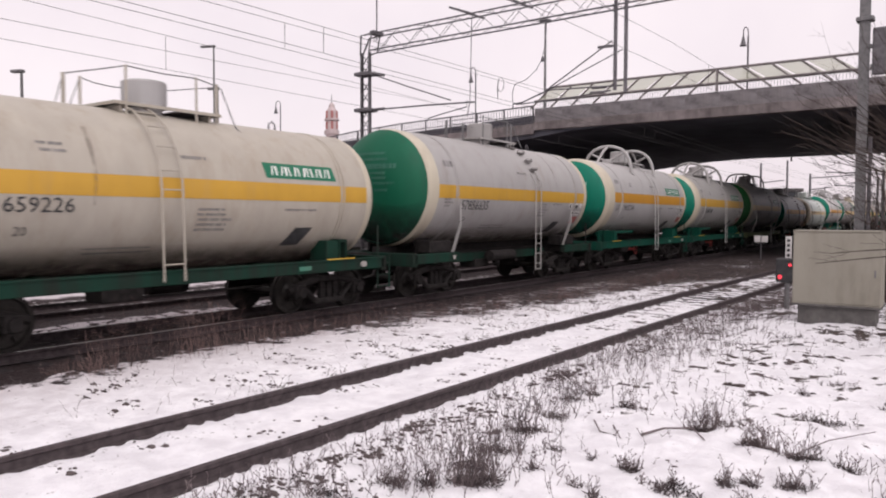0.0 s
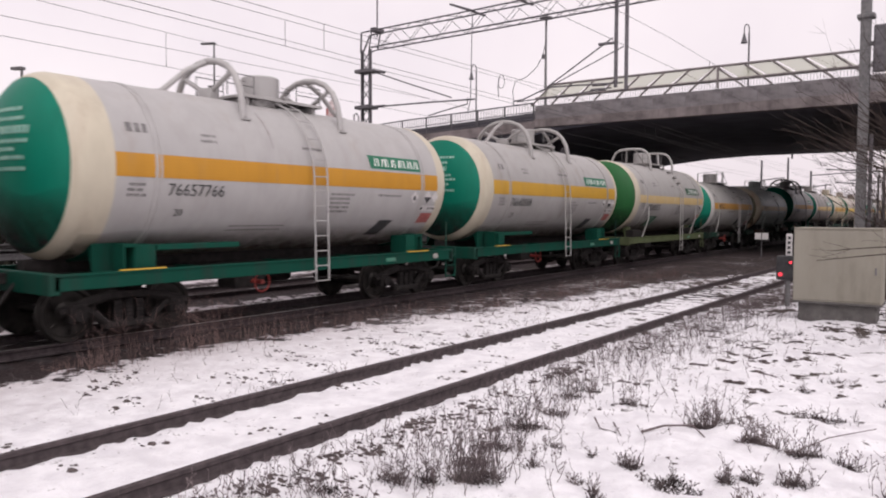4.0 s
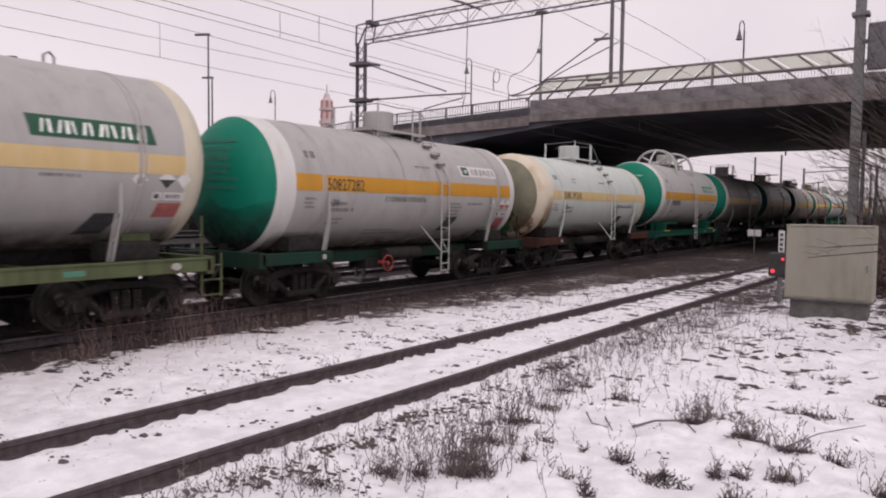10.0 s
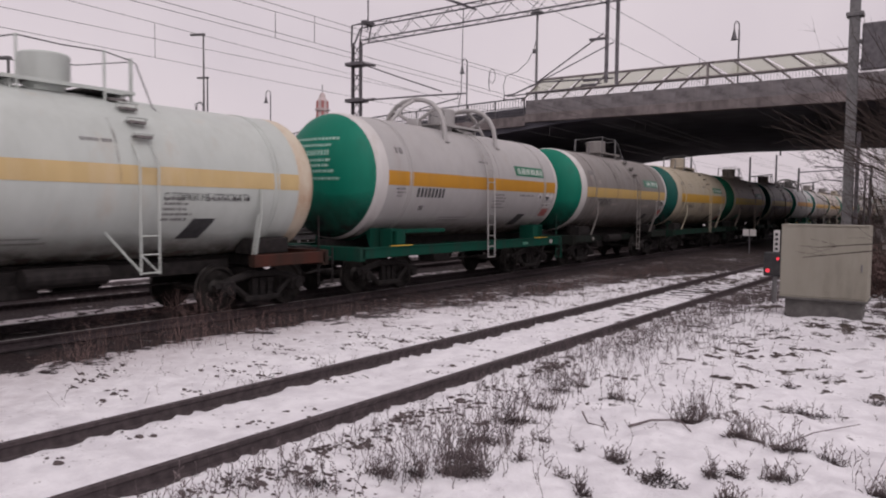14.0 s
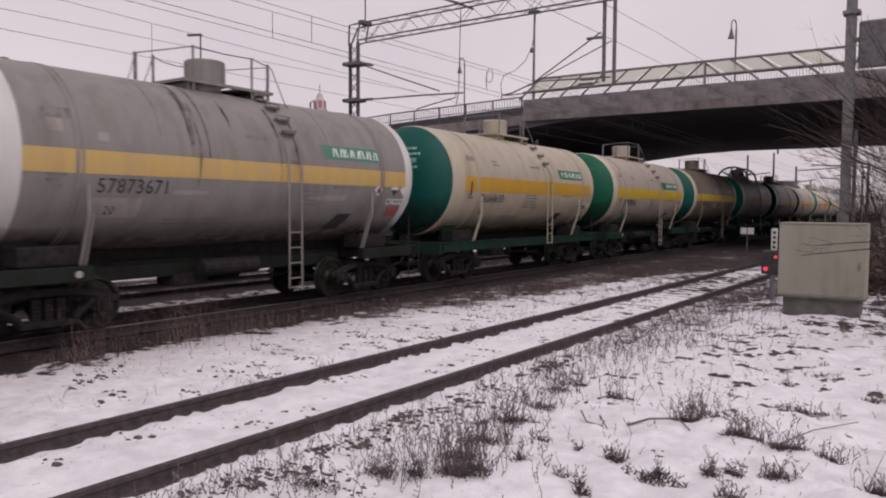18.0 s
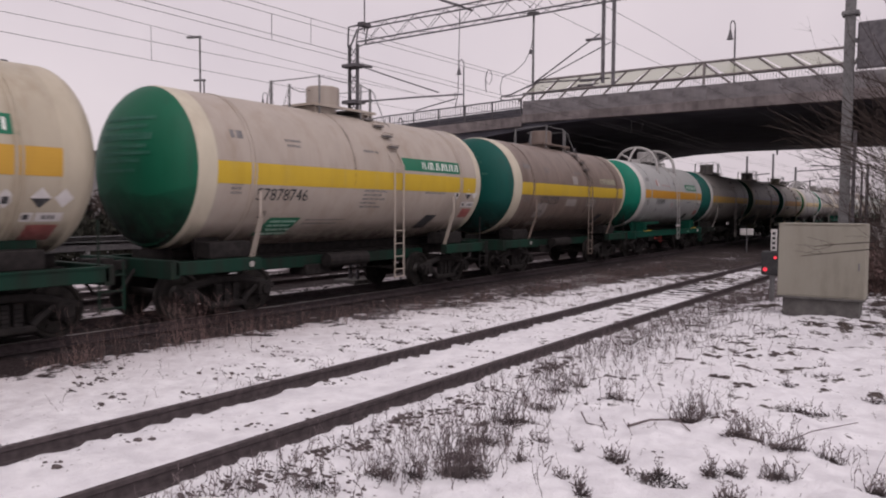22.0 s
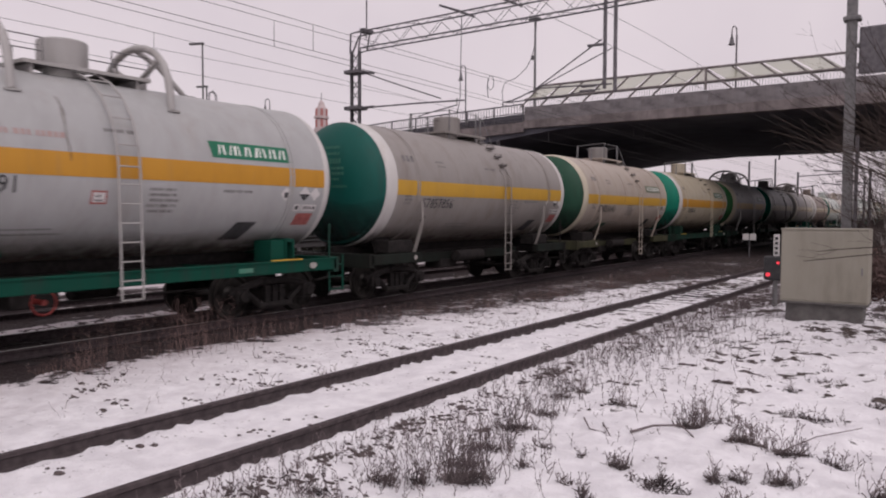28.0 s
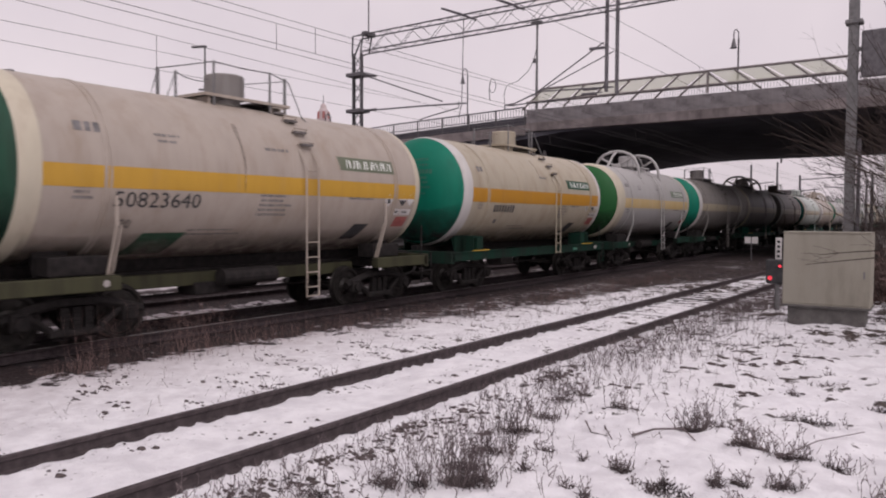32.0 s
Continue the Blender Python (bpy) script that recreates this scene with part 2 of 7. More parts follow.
def lathe_x(bm, profile, n=28, y=0.0, z=0.0):
    """Turns a profile of (x, radius) round a line along x."""
    rings = []
    for x, r in profile:
        rings.append([bm.verts.new((x, y + r * math.sin(2 * math.pi * k / n), z + r * math.cos(2 * math.pi * k / n))) for k in range(n)])
    for a, b in zip(rings, rings[1:]):
        for k in range(n):
            q = (k + 1) % n
            bm.faces.new((a[k], b[k], b[q], a[q]))
    return bm


def column(bm, x, y, z0, z1, r, n=16, r1=None):
    """An upright round post."""
    return tube(bm, [(x, y, z0), (x, y, z1)], [r, r if r1 is None else r1], n)


TRACK_X = -12.87


# ---- ground ----
def ground_material():
    m = bpy.data.materials.new("patchy_snow")
    m.use_nodes = True
    n, link = m.node_tree.nodes, m.node_tree.links.new
    p = n["Principled BSDF"]
    tc = n.new("ShaderNodeTexCoord")
    sep = n.new("ShaderNodeSeparateXYZ")
    link(tc.outputs["Object"], sep.inputs[0])

    def noise_of(scale, detail=6, rough=0.55, stretch=None):
        t = n.new("ShaderNodeTexNoise")
        t.inputs["Scale"].default_value, t.inputs["Detail"].default_value, t.inputs["Roughness"].default_value = scale, detail, rough
        if stretch:
            mp = n.new("ShaderNodeMapping")
            mp.inputs["Scale"].default_value = stretch
            link(tc.outputs["Object"], mp.inputs[0])
            link(mp.outputs[0], t.inputs["Vector"])
        else:
            link(tc.outputs["Object"], t.inputs["Vector"])
        return t.outputs["Fac"]

    def remap(v, a, b, c=0.0, d=1.0):
        r = n.new("ShaderNodeMapRange")
        r.interpolation_type = "SMOOTHSTEP"
        link(v, r.inputs["Value"])
        for k, x in zip(("From Min", "From Max", "To Min", "To Max"), (a, b, c, d)):
            r.inputs[k].default_value = x
        return r.outputs[0]

    def calc(op, a, b):
        q = n.new("ShaderNodeMath")
        q.operation = op
        for i, v in enumerate((a, b)):
            if isinstance(v, (int, float)):
                q.inputs[i].default_value = v
            else:
                link(v, q.inputs[i])
        return q.outputs[0]

    def mixed(f, a, b):
        q = n.new("ShaderNodeMix")
        q.data_type = "RGBA"
        link(f, q.inputs[0])
        for i, v in ((6, a), (7, b)):
            if isinstance(v, tuple):
                q.inputs[i].default_value = (*v, 1)
            else:
                link(v, q.inputs[i])
        return q.outputs[2]

    fine, mid, big = noise_of(30, 4), noise_of(3.2, 8, 0.62), noise_of(0.45, 5)
    snow = mixed(remap(mid, 0.3, 0.7), (0.66, 0.645, 0.67), (0.82, 0.81, 0.83))
    snow = mixed(remap(calc("ADD", sep.outputs["X"], calc("MULTIPLY", mid, 3.0)), -10.2, -6.0, 0.95, 0.0), snow, (0.5, 0.462, 0.475))
    soil = mixed(remap(fine, 0.35, 0.65), (0.03, 0.024, 0.022), (0.1, 0.08, 0.072))
    stones = mixed(remap(noise_of(26, 5, 0.7), 0.38, 0.62), (0.015, 0.0105, 0.0106), (0.046, 0.034, 0.0345))
    # bare soil shows through thin snow; grassy verge beside the siding
    verge = calc("MINIMUM", remap(sep.outputs["X"], -5.2, -1.5, 0.07, 0.058), remap(sep.outputs["X"], -5.6, -4.8, 0.03, 0.058))
    verge = calc("MINIMUM", verge, remap(sep.outputs["Y"], 7.0, 10.5, -0.03, 0.07))
    thin = calc("ADD", calc("ADD", calc("MULTIPLY", mid, 0.7), calc("MULTIPLY", big, 0.3)), calc("ADD", verge, remap(sep.outputs["Y"], 11.0, 28.0, 0.0, 0.105)))
    bare = remap(thin, 0.605, 0.655)
    specks = calc("MULTIPLY", remap(noise_of(11, 6, 0.72), 0.6, 0.66), remap(noise_of(1.3, 4), 0.47, 0.6))
    bare = calc("MAXIMUM", bare, calc("MULTIPLY", specks, remap(sep.outputs["X"], -4.2, -3.2, 0.9, 0.35)))
    base = mixed(bare, snow, soil)
    # the two lines' dark ballast with ragged snow edges, and the sheltered ground under the bridge
    wob = calc("MULTIPLY", calc("SUBTRACT", noise_of(1.6, 6, 0.6), 0.5), 2.2)
    edge = calc("ADD", sep.outputs["X"], wob)
    far_y = calc("ADD", remap(sep.outputs["Y"], 9.0, 19.0, 0.0, 1.7), remap(sep.outputs["Y"], 20.0, 42.0, 0.0, 4.5))
    soft = n.new("ShaderNodeMapRange")
    link(calc("SUBTRACT", edge, far_y), soft.inputs["Value"])
    for k, v in zip(("From Min", "From Max", "To Min", "To Max"), (-11.0, -9.2, 1.0, 0.0)):
        soft.inputs[k].default_value = v
    near_edge = remap(calc("ADD", soft.outputs[0], calc("MULTIPLY", calc("SUBTRACT", mid, 0.5), 2.4)), 0.5, 0.66)
    back_edge = remap(edge, -20.8, -20.2, 0.0, 1.0)
    lane = calc("MULTIPLY", near_edge, back_edge)
    patch = calc("MULTIPLY", remap(sep.outputs["Y"], 10.0, 17.0, 0.0, 0.8), calc("MULTIPLY", remap(sep.outputs["X"], -11.0, -10.2), remap(mid, 0.5, 0.57)))
    lane = calc("MULTIPLY", lane, calc("SUBTRACT", 1.0, patch))
    for middle, wide, cut in ((-14.95, 0.5, 0.47), (-17.22, 0.62, 0.5), (-19.2, 0.5, 0.5)):
        off = n.new("ShaderNodeMath")
        off.operation = "ABSOLUTE"
        link(calc("SUBTRACT", calc("ADD", sep.outputs["X"], calc("MULTIPLY", wob, 0.22)), middle), off.inputs[0])
        strip = calc("MULTIPLY", remap(off.outputs[0], wide * 0.5, wide * 0.8, 1.0, 0.0), remap(mid, cut - 0.05, cut + 0.03))
        lane = calc("MULTIPLY", lane, calc("SUBTRACT", 1.0, strip))
    under = calc("MULTIPLY", remap(sep.outputs["Y"], 39.0, 45.0), remap(sep.outputs["Y"], 74.0, 80.0, 1.0, 0.0))
    under = calc("MULTIPLY", under, remap(mid, 0.62, 0.68, 1.0, 0.35))
    lane = calc("MAXIMUM", lane, under)
    base = mixed(lane, base, stones)
    link(base, p.inputs["Base Color"])
    p.inputs["Roughness"].default_value = 0.85
    p.inputs["Specular IOR Level"].default_value = 0.15
    bp = n.new("ShaderNodeBump")
    bp.inputs["Strength"].default_value, bp.inputs["Distance"].default_value = 0.85, 0.06
    link(calc("ADD", mid, calc("MULTIPLY", fine, 0.35)), bp.inputs["Height"])
    link(bp.outputs[0], p.inputs["Normal"])
    return m


def siding_x(y):
    """Middle of the siding in the foreground."""
    return -6.16 + 0.0235 * y


def ground_height(x, y):
    d = abs(x - siding_x(y)) if y < 70 else 9
    z = -0.15 + 0.03 * noise.noise((x * 0.35, y * 0.35, 0)) + 0.028 * noise.noise((x * 1.4, y * 1.4, 5)) + 0.012 * noise.noise((x * 4.5, y * 4.5, 9))
    gap = abs(d - 0.797)
    if d < 0.7:
        z = min(z, -0.1) + 0.01
    if gap < 0.3:
        # the snow has melted back from the warm steel, in a ragged trench
        edge = 0.15 + 0.07 * noise.noise((x * 2.0, y * 2.6, 17)) + 0.05 * noise.noise((x, y * 7, 29))
        k = max(0.0, min(1.0, (gap - edge) / 0.07))
        z += 0.05 * max(-0.3, noise.noise((x * 1.5, y * 4.2, 37))) + 0.025 * noise.noise((x * 2, y * 9, 41))
        z = z * k + (1 - k) * (-0.15 + 0.03 * noise.noise((x * 2, y * 2.6, 31)) + 0.028 * noise.noise((x * 2, y * 6.5, 43)))
    if x > -4:
        z += min(1, (x + 4)) * (0.055 * noise.noise((x * 2.4, y * 2.4, 3)) + 0.055 * noise.noise((x * 0.9, y * 0.9, 13)) + 0.025 * noise.noise((x * 6, y * 6, 23)) + 0.04)
    if -5.3 < x < 3 and 3 < y < 20:
        z += 0.016 * noise.noise((x * 5.2, y * 9.0, 51)) + 0.011 * noise.noise((x * 11, y * 15, 61))
    z += 0.2 * math.exp(-((x + 1.9) / 1.7) ** 2 - ((y - 16.6) / 2.2) ** 2)
    if -15.3 < x < -10.6:
        k = min(1, (x + 15.3) / 0.6, (-10.6 - x) / 0.6)
        z = z * (1 - k) + k * (-0.2 + 0.03 * noise.noise((x * 6, y * 6, 1)))
    return z


def spread(dense, tails):
    return sorted(set([round(v, 3) for v in dense] + tails))


gx = spread(np.concatenate([np.arange(-19, -5, 0.11), np.arange(-5, 2, 0.06), np.arange(2, 6.01, 0.11)]), [-2500, -900, -400, -200, -120, -80, -60, -45, -35, -28, -24, -21, 8, 11, 15, 20, 30, 50, 90, 200, 500, 1200, 2500])
gy = spread(np.concatenate([np.arange(0, 4, 0.11), np.arange(4, 15, 0.055), np.arange(15, 26, 0.11), np.arange(26, 60, 0.5)]), [-2500, -600, -200, -80, -40, -20, -12, -8, -5, -3, -1.5, 66, 75, 90, 110, 140, 200, 320, 600, 1200, 3000])
gv = [(x, y, ground_height(x, y)) for y in gy for x in gx]
nx = len(gx)
gf = [(j * nx + i, j * nx + i + 1, (j + 1) * nx + i + 1, (j + 1) * nx + i) for j in range(len(gy) - 1) for i in range(nx - 1)]
gm = bpy.data.meshes.new("ground")
gm.from_pydata(gv, [], gf)
gm.shade_smooth()
gm.materials.append(ground_material())
tagged(new("ground", gm), "snow-covered railway ground with patches of bare soil", "ground", kind="structure")


# ---- tracks ----
def rail_mesh(length):
    """A flat-bottomed rail along y, its head's top at z = 0."""
    prof = [(-0.036, 0), (0.036, 0), (0.036, -0.035), (0.01, -0.05), (0.01, -0.13), (0.07, -0.15), (0.07, -0.165), (-0.07, -0.165), (-0.07, -0.15), (-0.01, -0.13), (-0.01, -0.05), (-0.036, -0.035)]
    bm = bmesh.new()
    n = max(1, int(length / 6))
    rings = [[bm.verts.new((x, length * i / n, z)) for x, z in prof] for i in range(n + 1)]
    for a, b in zip(rings, rings[1:]):
        for k in range(len(prof)):
            q = (k + 1) % len(prof)
            bm.faces.new((a[k], b[k], b[q], a[q]))
    bm.faces.new(rings[0])
    bm.faces.new(rings[-1][::-1])
    bmesh.ops.recalc_face_normals(bm, faces=bm.faces)
    return bm


def track(name, label, x, y0, y1, turn=0.0, sleepers=(0, 0), top=-0.17, steel=None):
    tr = thing(name, label, "railway track", pose(x, y0, 0, 0, 0, turn), kind="structure")
    for dx in (-0.797, 0.797):
        r = part("rail", rail_mesh(y1 - y0), steel or RAIL_SIDE, tr, "oily dark steel rail" if steel else "rusty brown steel rail")
        r.location.x = dx
    if sleepers[1]:
        me = bpy.data.meshes.new("sleeper")
        half, reach = (0.13, 1.3) if top < -0.15 else (0.013, 0.7)
        bm = box(bmesh.new(), -reach, reach, -half, half, top - 0.2, top, 0.02)
        bm.to_mesh(me)
        bm.free()
        me.materials.append(SLEEPER)
        y = sleepers[0]
        while y < sleepers[1]:
            linked("sleeper", me, tr).location = (0, y - y0, 0)
            y += 0.61
    return tr


main = track("main_track", "main line rails on dark ballast", TRACK_X, -60, 330, 0, (2, 62), -0.185, RAIL_OILY)
for dx in (-0.797, 0.797):
    part("running_surface", box(bmesh.new(), dx - 0.026, dx + 0.026, 0, 390, 0.0005, 0.003), TREAD, main, "polished rail head")
track("far_track", "second main line rails half buried in snow", TRACK_X - 4.35, -60, 330, 0, (2, 40), -0.16, RAIL_OILY)
track("siding_track", "rusty siding rails standing in the snow", siding_x(-20), -20, 72, -math.degrees(math.atan(0.0235)), (16.9, 24.5), -0.13)


# ---- road bridge ----
BY0, BY1 = 43.7, 76.5


def bridge():
    b = thing("road_bridge", "grey concrete road bridge with a glazed canopy and parapet", "bridge", kind="")
    bm = bmesh.new()
    # deck slab and haunched girder, cut as one outline across the tracks
    top = [(40, 9.0), (-24, 9.0), (-60, 7.4)]
    low = [(-60, 5.0), (-34, 6.3), (-25.5, 7.33), (-21, 7.82), (-17, 8.0), (40, 8.0)]
    ring = top + low
    a = [bm.verts.new((x, BY0 + 0.25, z)) for x, z in ring]
    c = [bm.verts.new((x, BY1, z)) for x, z in ring]
    for k in range(len(ring)):
        q = (k + 1) % len(ring)
        bm.faces.new((a[k], a[q], c[q], c[k]))
    bm.faces.new(a[::-1])
    bm.faces.new(c)
    bmesh.ops.recalc_face_normals(bm, faces=bm.faces)
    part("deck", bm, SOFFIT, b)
    bm = box(bmesh.new(), -23.5, 40, BY0, BY0 + 0.5, 7.98, 8.55, 0.03)
    part("edge_beam", bm, CONCRETE, b, "weathered brownish concrete edge beam")
    me = None
    for i in range(26):
        x = -23.45 + i * 2.0
        if me is None:
            bm = box(bmesh.new(), 0.0, 1.992, BY0 + 0.03, BY0 + 0.3, 8.553, 9.42, 0.006)
            o = part("parapet_panel", bm, PANEL_MAT, b)
            me = o.data
        else:
            o = linked("parapet_panel", me, b)
        o.location.x = x
    # glazed screen over the electrified lines: diagonals lean toward the middle
    x0, x1, mid_x = -23.3, -4.4, -11.6
    part("lower_rail", tube(bmesh.new(), [(x0 - 0.1, BY0 - 0.05, 9.9), (x1 + 0.6, BY0 - 0.05, 9.9)], 0.07, 6), BRIDGE_STEEL, b)
    part("upper_rail", tube(bmesh.new(), [(x0 + 1.1, BY0 - 0.05, 10.7), (x1, BY0 - 0.05, 10.7)], 0.07, 6), BRIDGE_STEEL, b)
    part("middle_post", box(bmesh.new(), mid_x - 0.06, mid_x + 0.06, BY0 - 0.12, BY0 + 0.02, 9.45, 10.75), BRIDGE_STEEL, b)
    struts = [x0 + 1.5 * i for i in range(8)]
    for x in struts:
        part("strut", tube(bmesh.new(), [(x - 0.42, BY0 - 0.02, 9.42), (x + 1.12, BY0 - 0.05, 10.7)], 0.06, 6), BRIDGE_STEEL, b)
    rights = [x1 - 0.2 - 1.5 * i for i in range(5)]
    for x in rights:
        part("strut", tube(bmesh.new(), [(x + 0.42, BY0 - 0.02, 9.42), (x - 1.12, BY0 - 0.05, 10.7)], 0.06, 6), BRIDGE_STEEL, b)
    for k, (x, lean) in enumerate([(x, 0.95) for x in struts[:-1]] + [(x, -0.95) for x in rights[1:]]):
        bm = bmesh.new()
        q = [bm.verts.new(v) for v in ((x + 0.12, BY0 - 0.05, 9.97), (x + 1.5, BY0 - 0.05, 9.97), (x + 1.5 + lean, BY0 - 0.05, 10.63), (x + 0.12 + lean, BY0 - 0.05, 10.63))]
        bm.faces.new(q)
        bmesh.ops.solidify(bm, geom=bm.faces[:], thickness=0.02)
        bmesh.ops.recalc_face_normals(bm, faces=bm.faces)
        part("pane", bm, GLASS, b)
    bm = bmesh.new()
    q = [bm.verts.new(v) for v in ((struts[-1] + 0.12, BY0 - 0.05, 9.97), (rights[-1] - 0.12, BY0 - 0.05, 9.97), (rights[-1] - 1.0, BY0 - 0.05, 10.63), (struts[-1] + 1.1, BY0 - 0.05, 10.63))]
    bm.faces.new(q)
    bmesh.ops.solidify(bm, geom=bm.faces[:], thickness=0.02)
    bmesh.ops.recalc_face_normals(bm, faces=bm.faces)
    part("pane", bm, GLASS, b)
    x1 = 32
    # railing behind the parapet
    part("balustrade_rail", tube(bmesh.new(), [(x0, BY0 + 0.2, 9.86), (x1, BY0 + 0.2, 9.86)], 0.03, 5), STEEL, b)
    first = part("baluster", tube(bmesh.new(), [(x0, BY0 + 0.2, 9.4), (x0, BY0 + 0.2, 9.86)], 0.012, 4), STEEL, b)
    for i in range(1, 184):
        linked("baluster", first.data, b).location.x = 0.16 * i
    # approach on the far side with an open steel railing
    def road(x):
        return 8.44 - max(0, (-23.5 - x)) * 0.034 - max(0, -34 - x) ** 2 * 0.004
    bm = bmesh.new()
    xs = [-23.5, -27, -31, -35, -40, -46, -55, -60]
    verts = [[bm.verts.new((x, BY0 + dy, road(x) + dz)) for dy, dz in ((0, -0.68), (0, 0), (0.5, 0), (0.5, -0.68))] for x in xs]
    for p, q in zip(verts, verts[1:]):
        for k in range(4):
            bm.faces.new((p[k], p[(k + 1) % 4], q[(k + 1) % 4], q[k]))
    bmesh.ops.recalc_face_normals(bm, faces=bm.faces)
    part("approach_edge", bm, CONCRETE, b)
    for dz, r in ((1.2, 0.045), (0.62, 0.03), (0.35, 0.03), (0.12, 0.03)):
        part("handrail", tube(bmesh.new(), [(x, BY0 + 0.1, road(x) + dz) for x in xs], r, 6), LATTICE, b)
    x = -23.6
    while x > -50:
        part("railing_post", box(bmesh.new(), x - 0.045, x + 0.045, BY0 + 0.06, BY0 + 0.14, road(x), road(x) + 1.22), LATTICE, b)
        x -= 2.25
    first = part("railing_bar", tube(bmesh.new(), [(0, 0, 0.12), (0, 0, 1.18)], 0.02, 4), LATTICE, b)
    first.location = (-23.6, BY0 + 0.1, road(-23.6))
    for i in range(1, 120):
        x = -23.6 - 0.22 * i
        linked("railing_bar", first.data, b).location = (x, BY0 + 0.1, road(x))
    for x, w in ((-36, 1.4),):
        part("pier", box(bmesh.new(), x - w, x + w, BY0 + 4, BY1 - 3, -0.4, 7.0 if x < -30 else 8.05, 0.1), CONCRETE, b)
    # Unseen solid blocks, added to keep light from under the bridge.
    part("shade_block_far", box(bmesh.new(), -90, -27.5, BY0 + 0.6, BY1 - 0.6, -0.4, 6.0, 0.1), SOFFIT, b)
    part("shade_block_near", box(bmesh.new(), -1.6, 40, BY0 + 1.2, BY1 - 1.2, -0.4, 8.02, 0.1), SOFFIT, b)
    part("drain_pipe", tube(bmesh.new(), [(-13.3, BY1 + 0.1, 8.1), (-13.3, BY1 + 0.1, 7.6)], 0.08, 8), LATTICE, b)
    return b


bridge()


def bridge_lamp(x, y, z0, z1):
    """A slim post with a crook and a hanging bell shade."""
    t = thing("bridge_lamp", "slim grey street lamp with hooked top on the bridge", "street lamp", pose(x, y, z0, 0, 0, 62), group="hooked lamps on the bridge")
    h = z1 - z0
    part("post", column(bmesh.new(), 0, 0, 0, h - 0.5, 0.05, 8), LATTICE, t)
    part("crook", tube(bmesh.new(), [(0, 0, h - 0.5)] + [(-0.2 + 0.2 * math.cos(a), 0, h - 0.3 + 0.3 * math.sin(a)) for a in (0, 0.5, 1, 1.57, 2.1, 2.7, 3.14)] + [(-0.4, 0, h - 0.6)], 0.035, 6), LATTICE, t)
    bm = bmesh.new()
    tube(bm, [(-0.4, 0, h - 0.55), (-0.4, 0, h - 0.8), (-0.4, 0, h - 1.0), (-0.4, 0, h - 1.1)], [0.05, 0.1, 0.15, 0.2], 12)
    part("shade", bm, LATTICE, t)


bridge_lamp(-29.1, 45.2, 8.3, 13.05)
bridge_lamp(-10.3, 45.2, 9.0, 13.2)
bridge_lamp(-49.85, 45.2, 6.0, 12.45)


def street_lamp(x, y, z0, z1, arm, turn=0.0, double=False):
    t = thing("street_lamp", "tall grey street lamp with a flat lantern" if not double else "slim lamp post with flat disc lantern", "street lamp", pose(x, y, z0, 0, 0, turn), group="flat street lamps")
    h = z1 - z0
    part("post", tube(bmesh.new(), [(0, 0, 0), (0, 0, h)], [0.11, 0.07], 8), STEEL, t)
    bm = bmesh.new()
    if double:
        tube(bm, [(0, 0, h - 0.04), (0, 0, h + 0.06), (0, 0, h + 0.16), (0, 0, h + 0.2)], [0.16, 0.5, 0.42, 0.1], 14)
    else:
        box(bm, -arm, 0.12, -0.16, 0.16, h - 0.02, h + 0.14, 0.05)
    part("lantern", bm, STEEL, t)


street_lamp(-50.9, 38.9, -0.3, 16.2, 1.2, 20)
street_lamp(-56, 43.2, -0.3, 13.8, 1.0, 20)
street_lamp(-40, 18.55, -0.3, 9.6, 0.6, 20)
street_lamp(-75, 38, -0.3, 12.5, 0.9, 20)
street_lamp(-24.13, 46.5, 8.6, 15.85, 0, 0, True)


# ---- catenary gantry ----
GX, GY = -15.3, 17.41


def lattice(bm, p0, p1, w, h, step, br):
    """Zigzag bracing on four faces of a square lattice between two points along one axis."""
    p0, p1 = Vector(p0), Vector(p1)
    d = p1 - p0
    n = max(1, round(d.length / step))
    if abs(d.z) > abs(d.x):
        u, v = Vector((w / 2, 0, 0)), Vector((0, h / 2, 0))
    else:
        u, v = Vector((0, w / 2, 0)), Vector((0, 0, h / 2))
    corners = [u + v, u - v, -u - v, -u + v]
    for k in range(4):
        a, b = corners[k], corners[(k + 1) % 4]
        for i in range(n):
            q0, q1 = p0 + d * i / n, p0 + d * (i + 1) / n
            tube(bm, [q0 + (a if i % 2 else b), q1 + (b if i % 2 else a)], br, 4)
    return corners


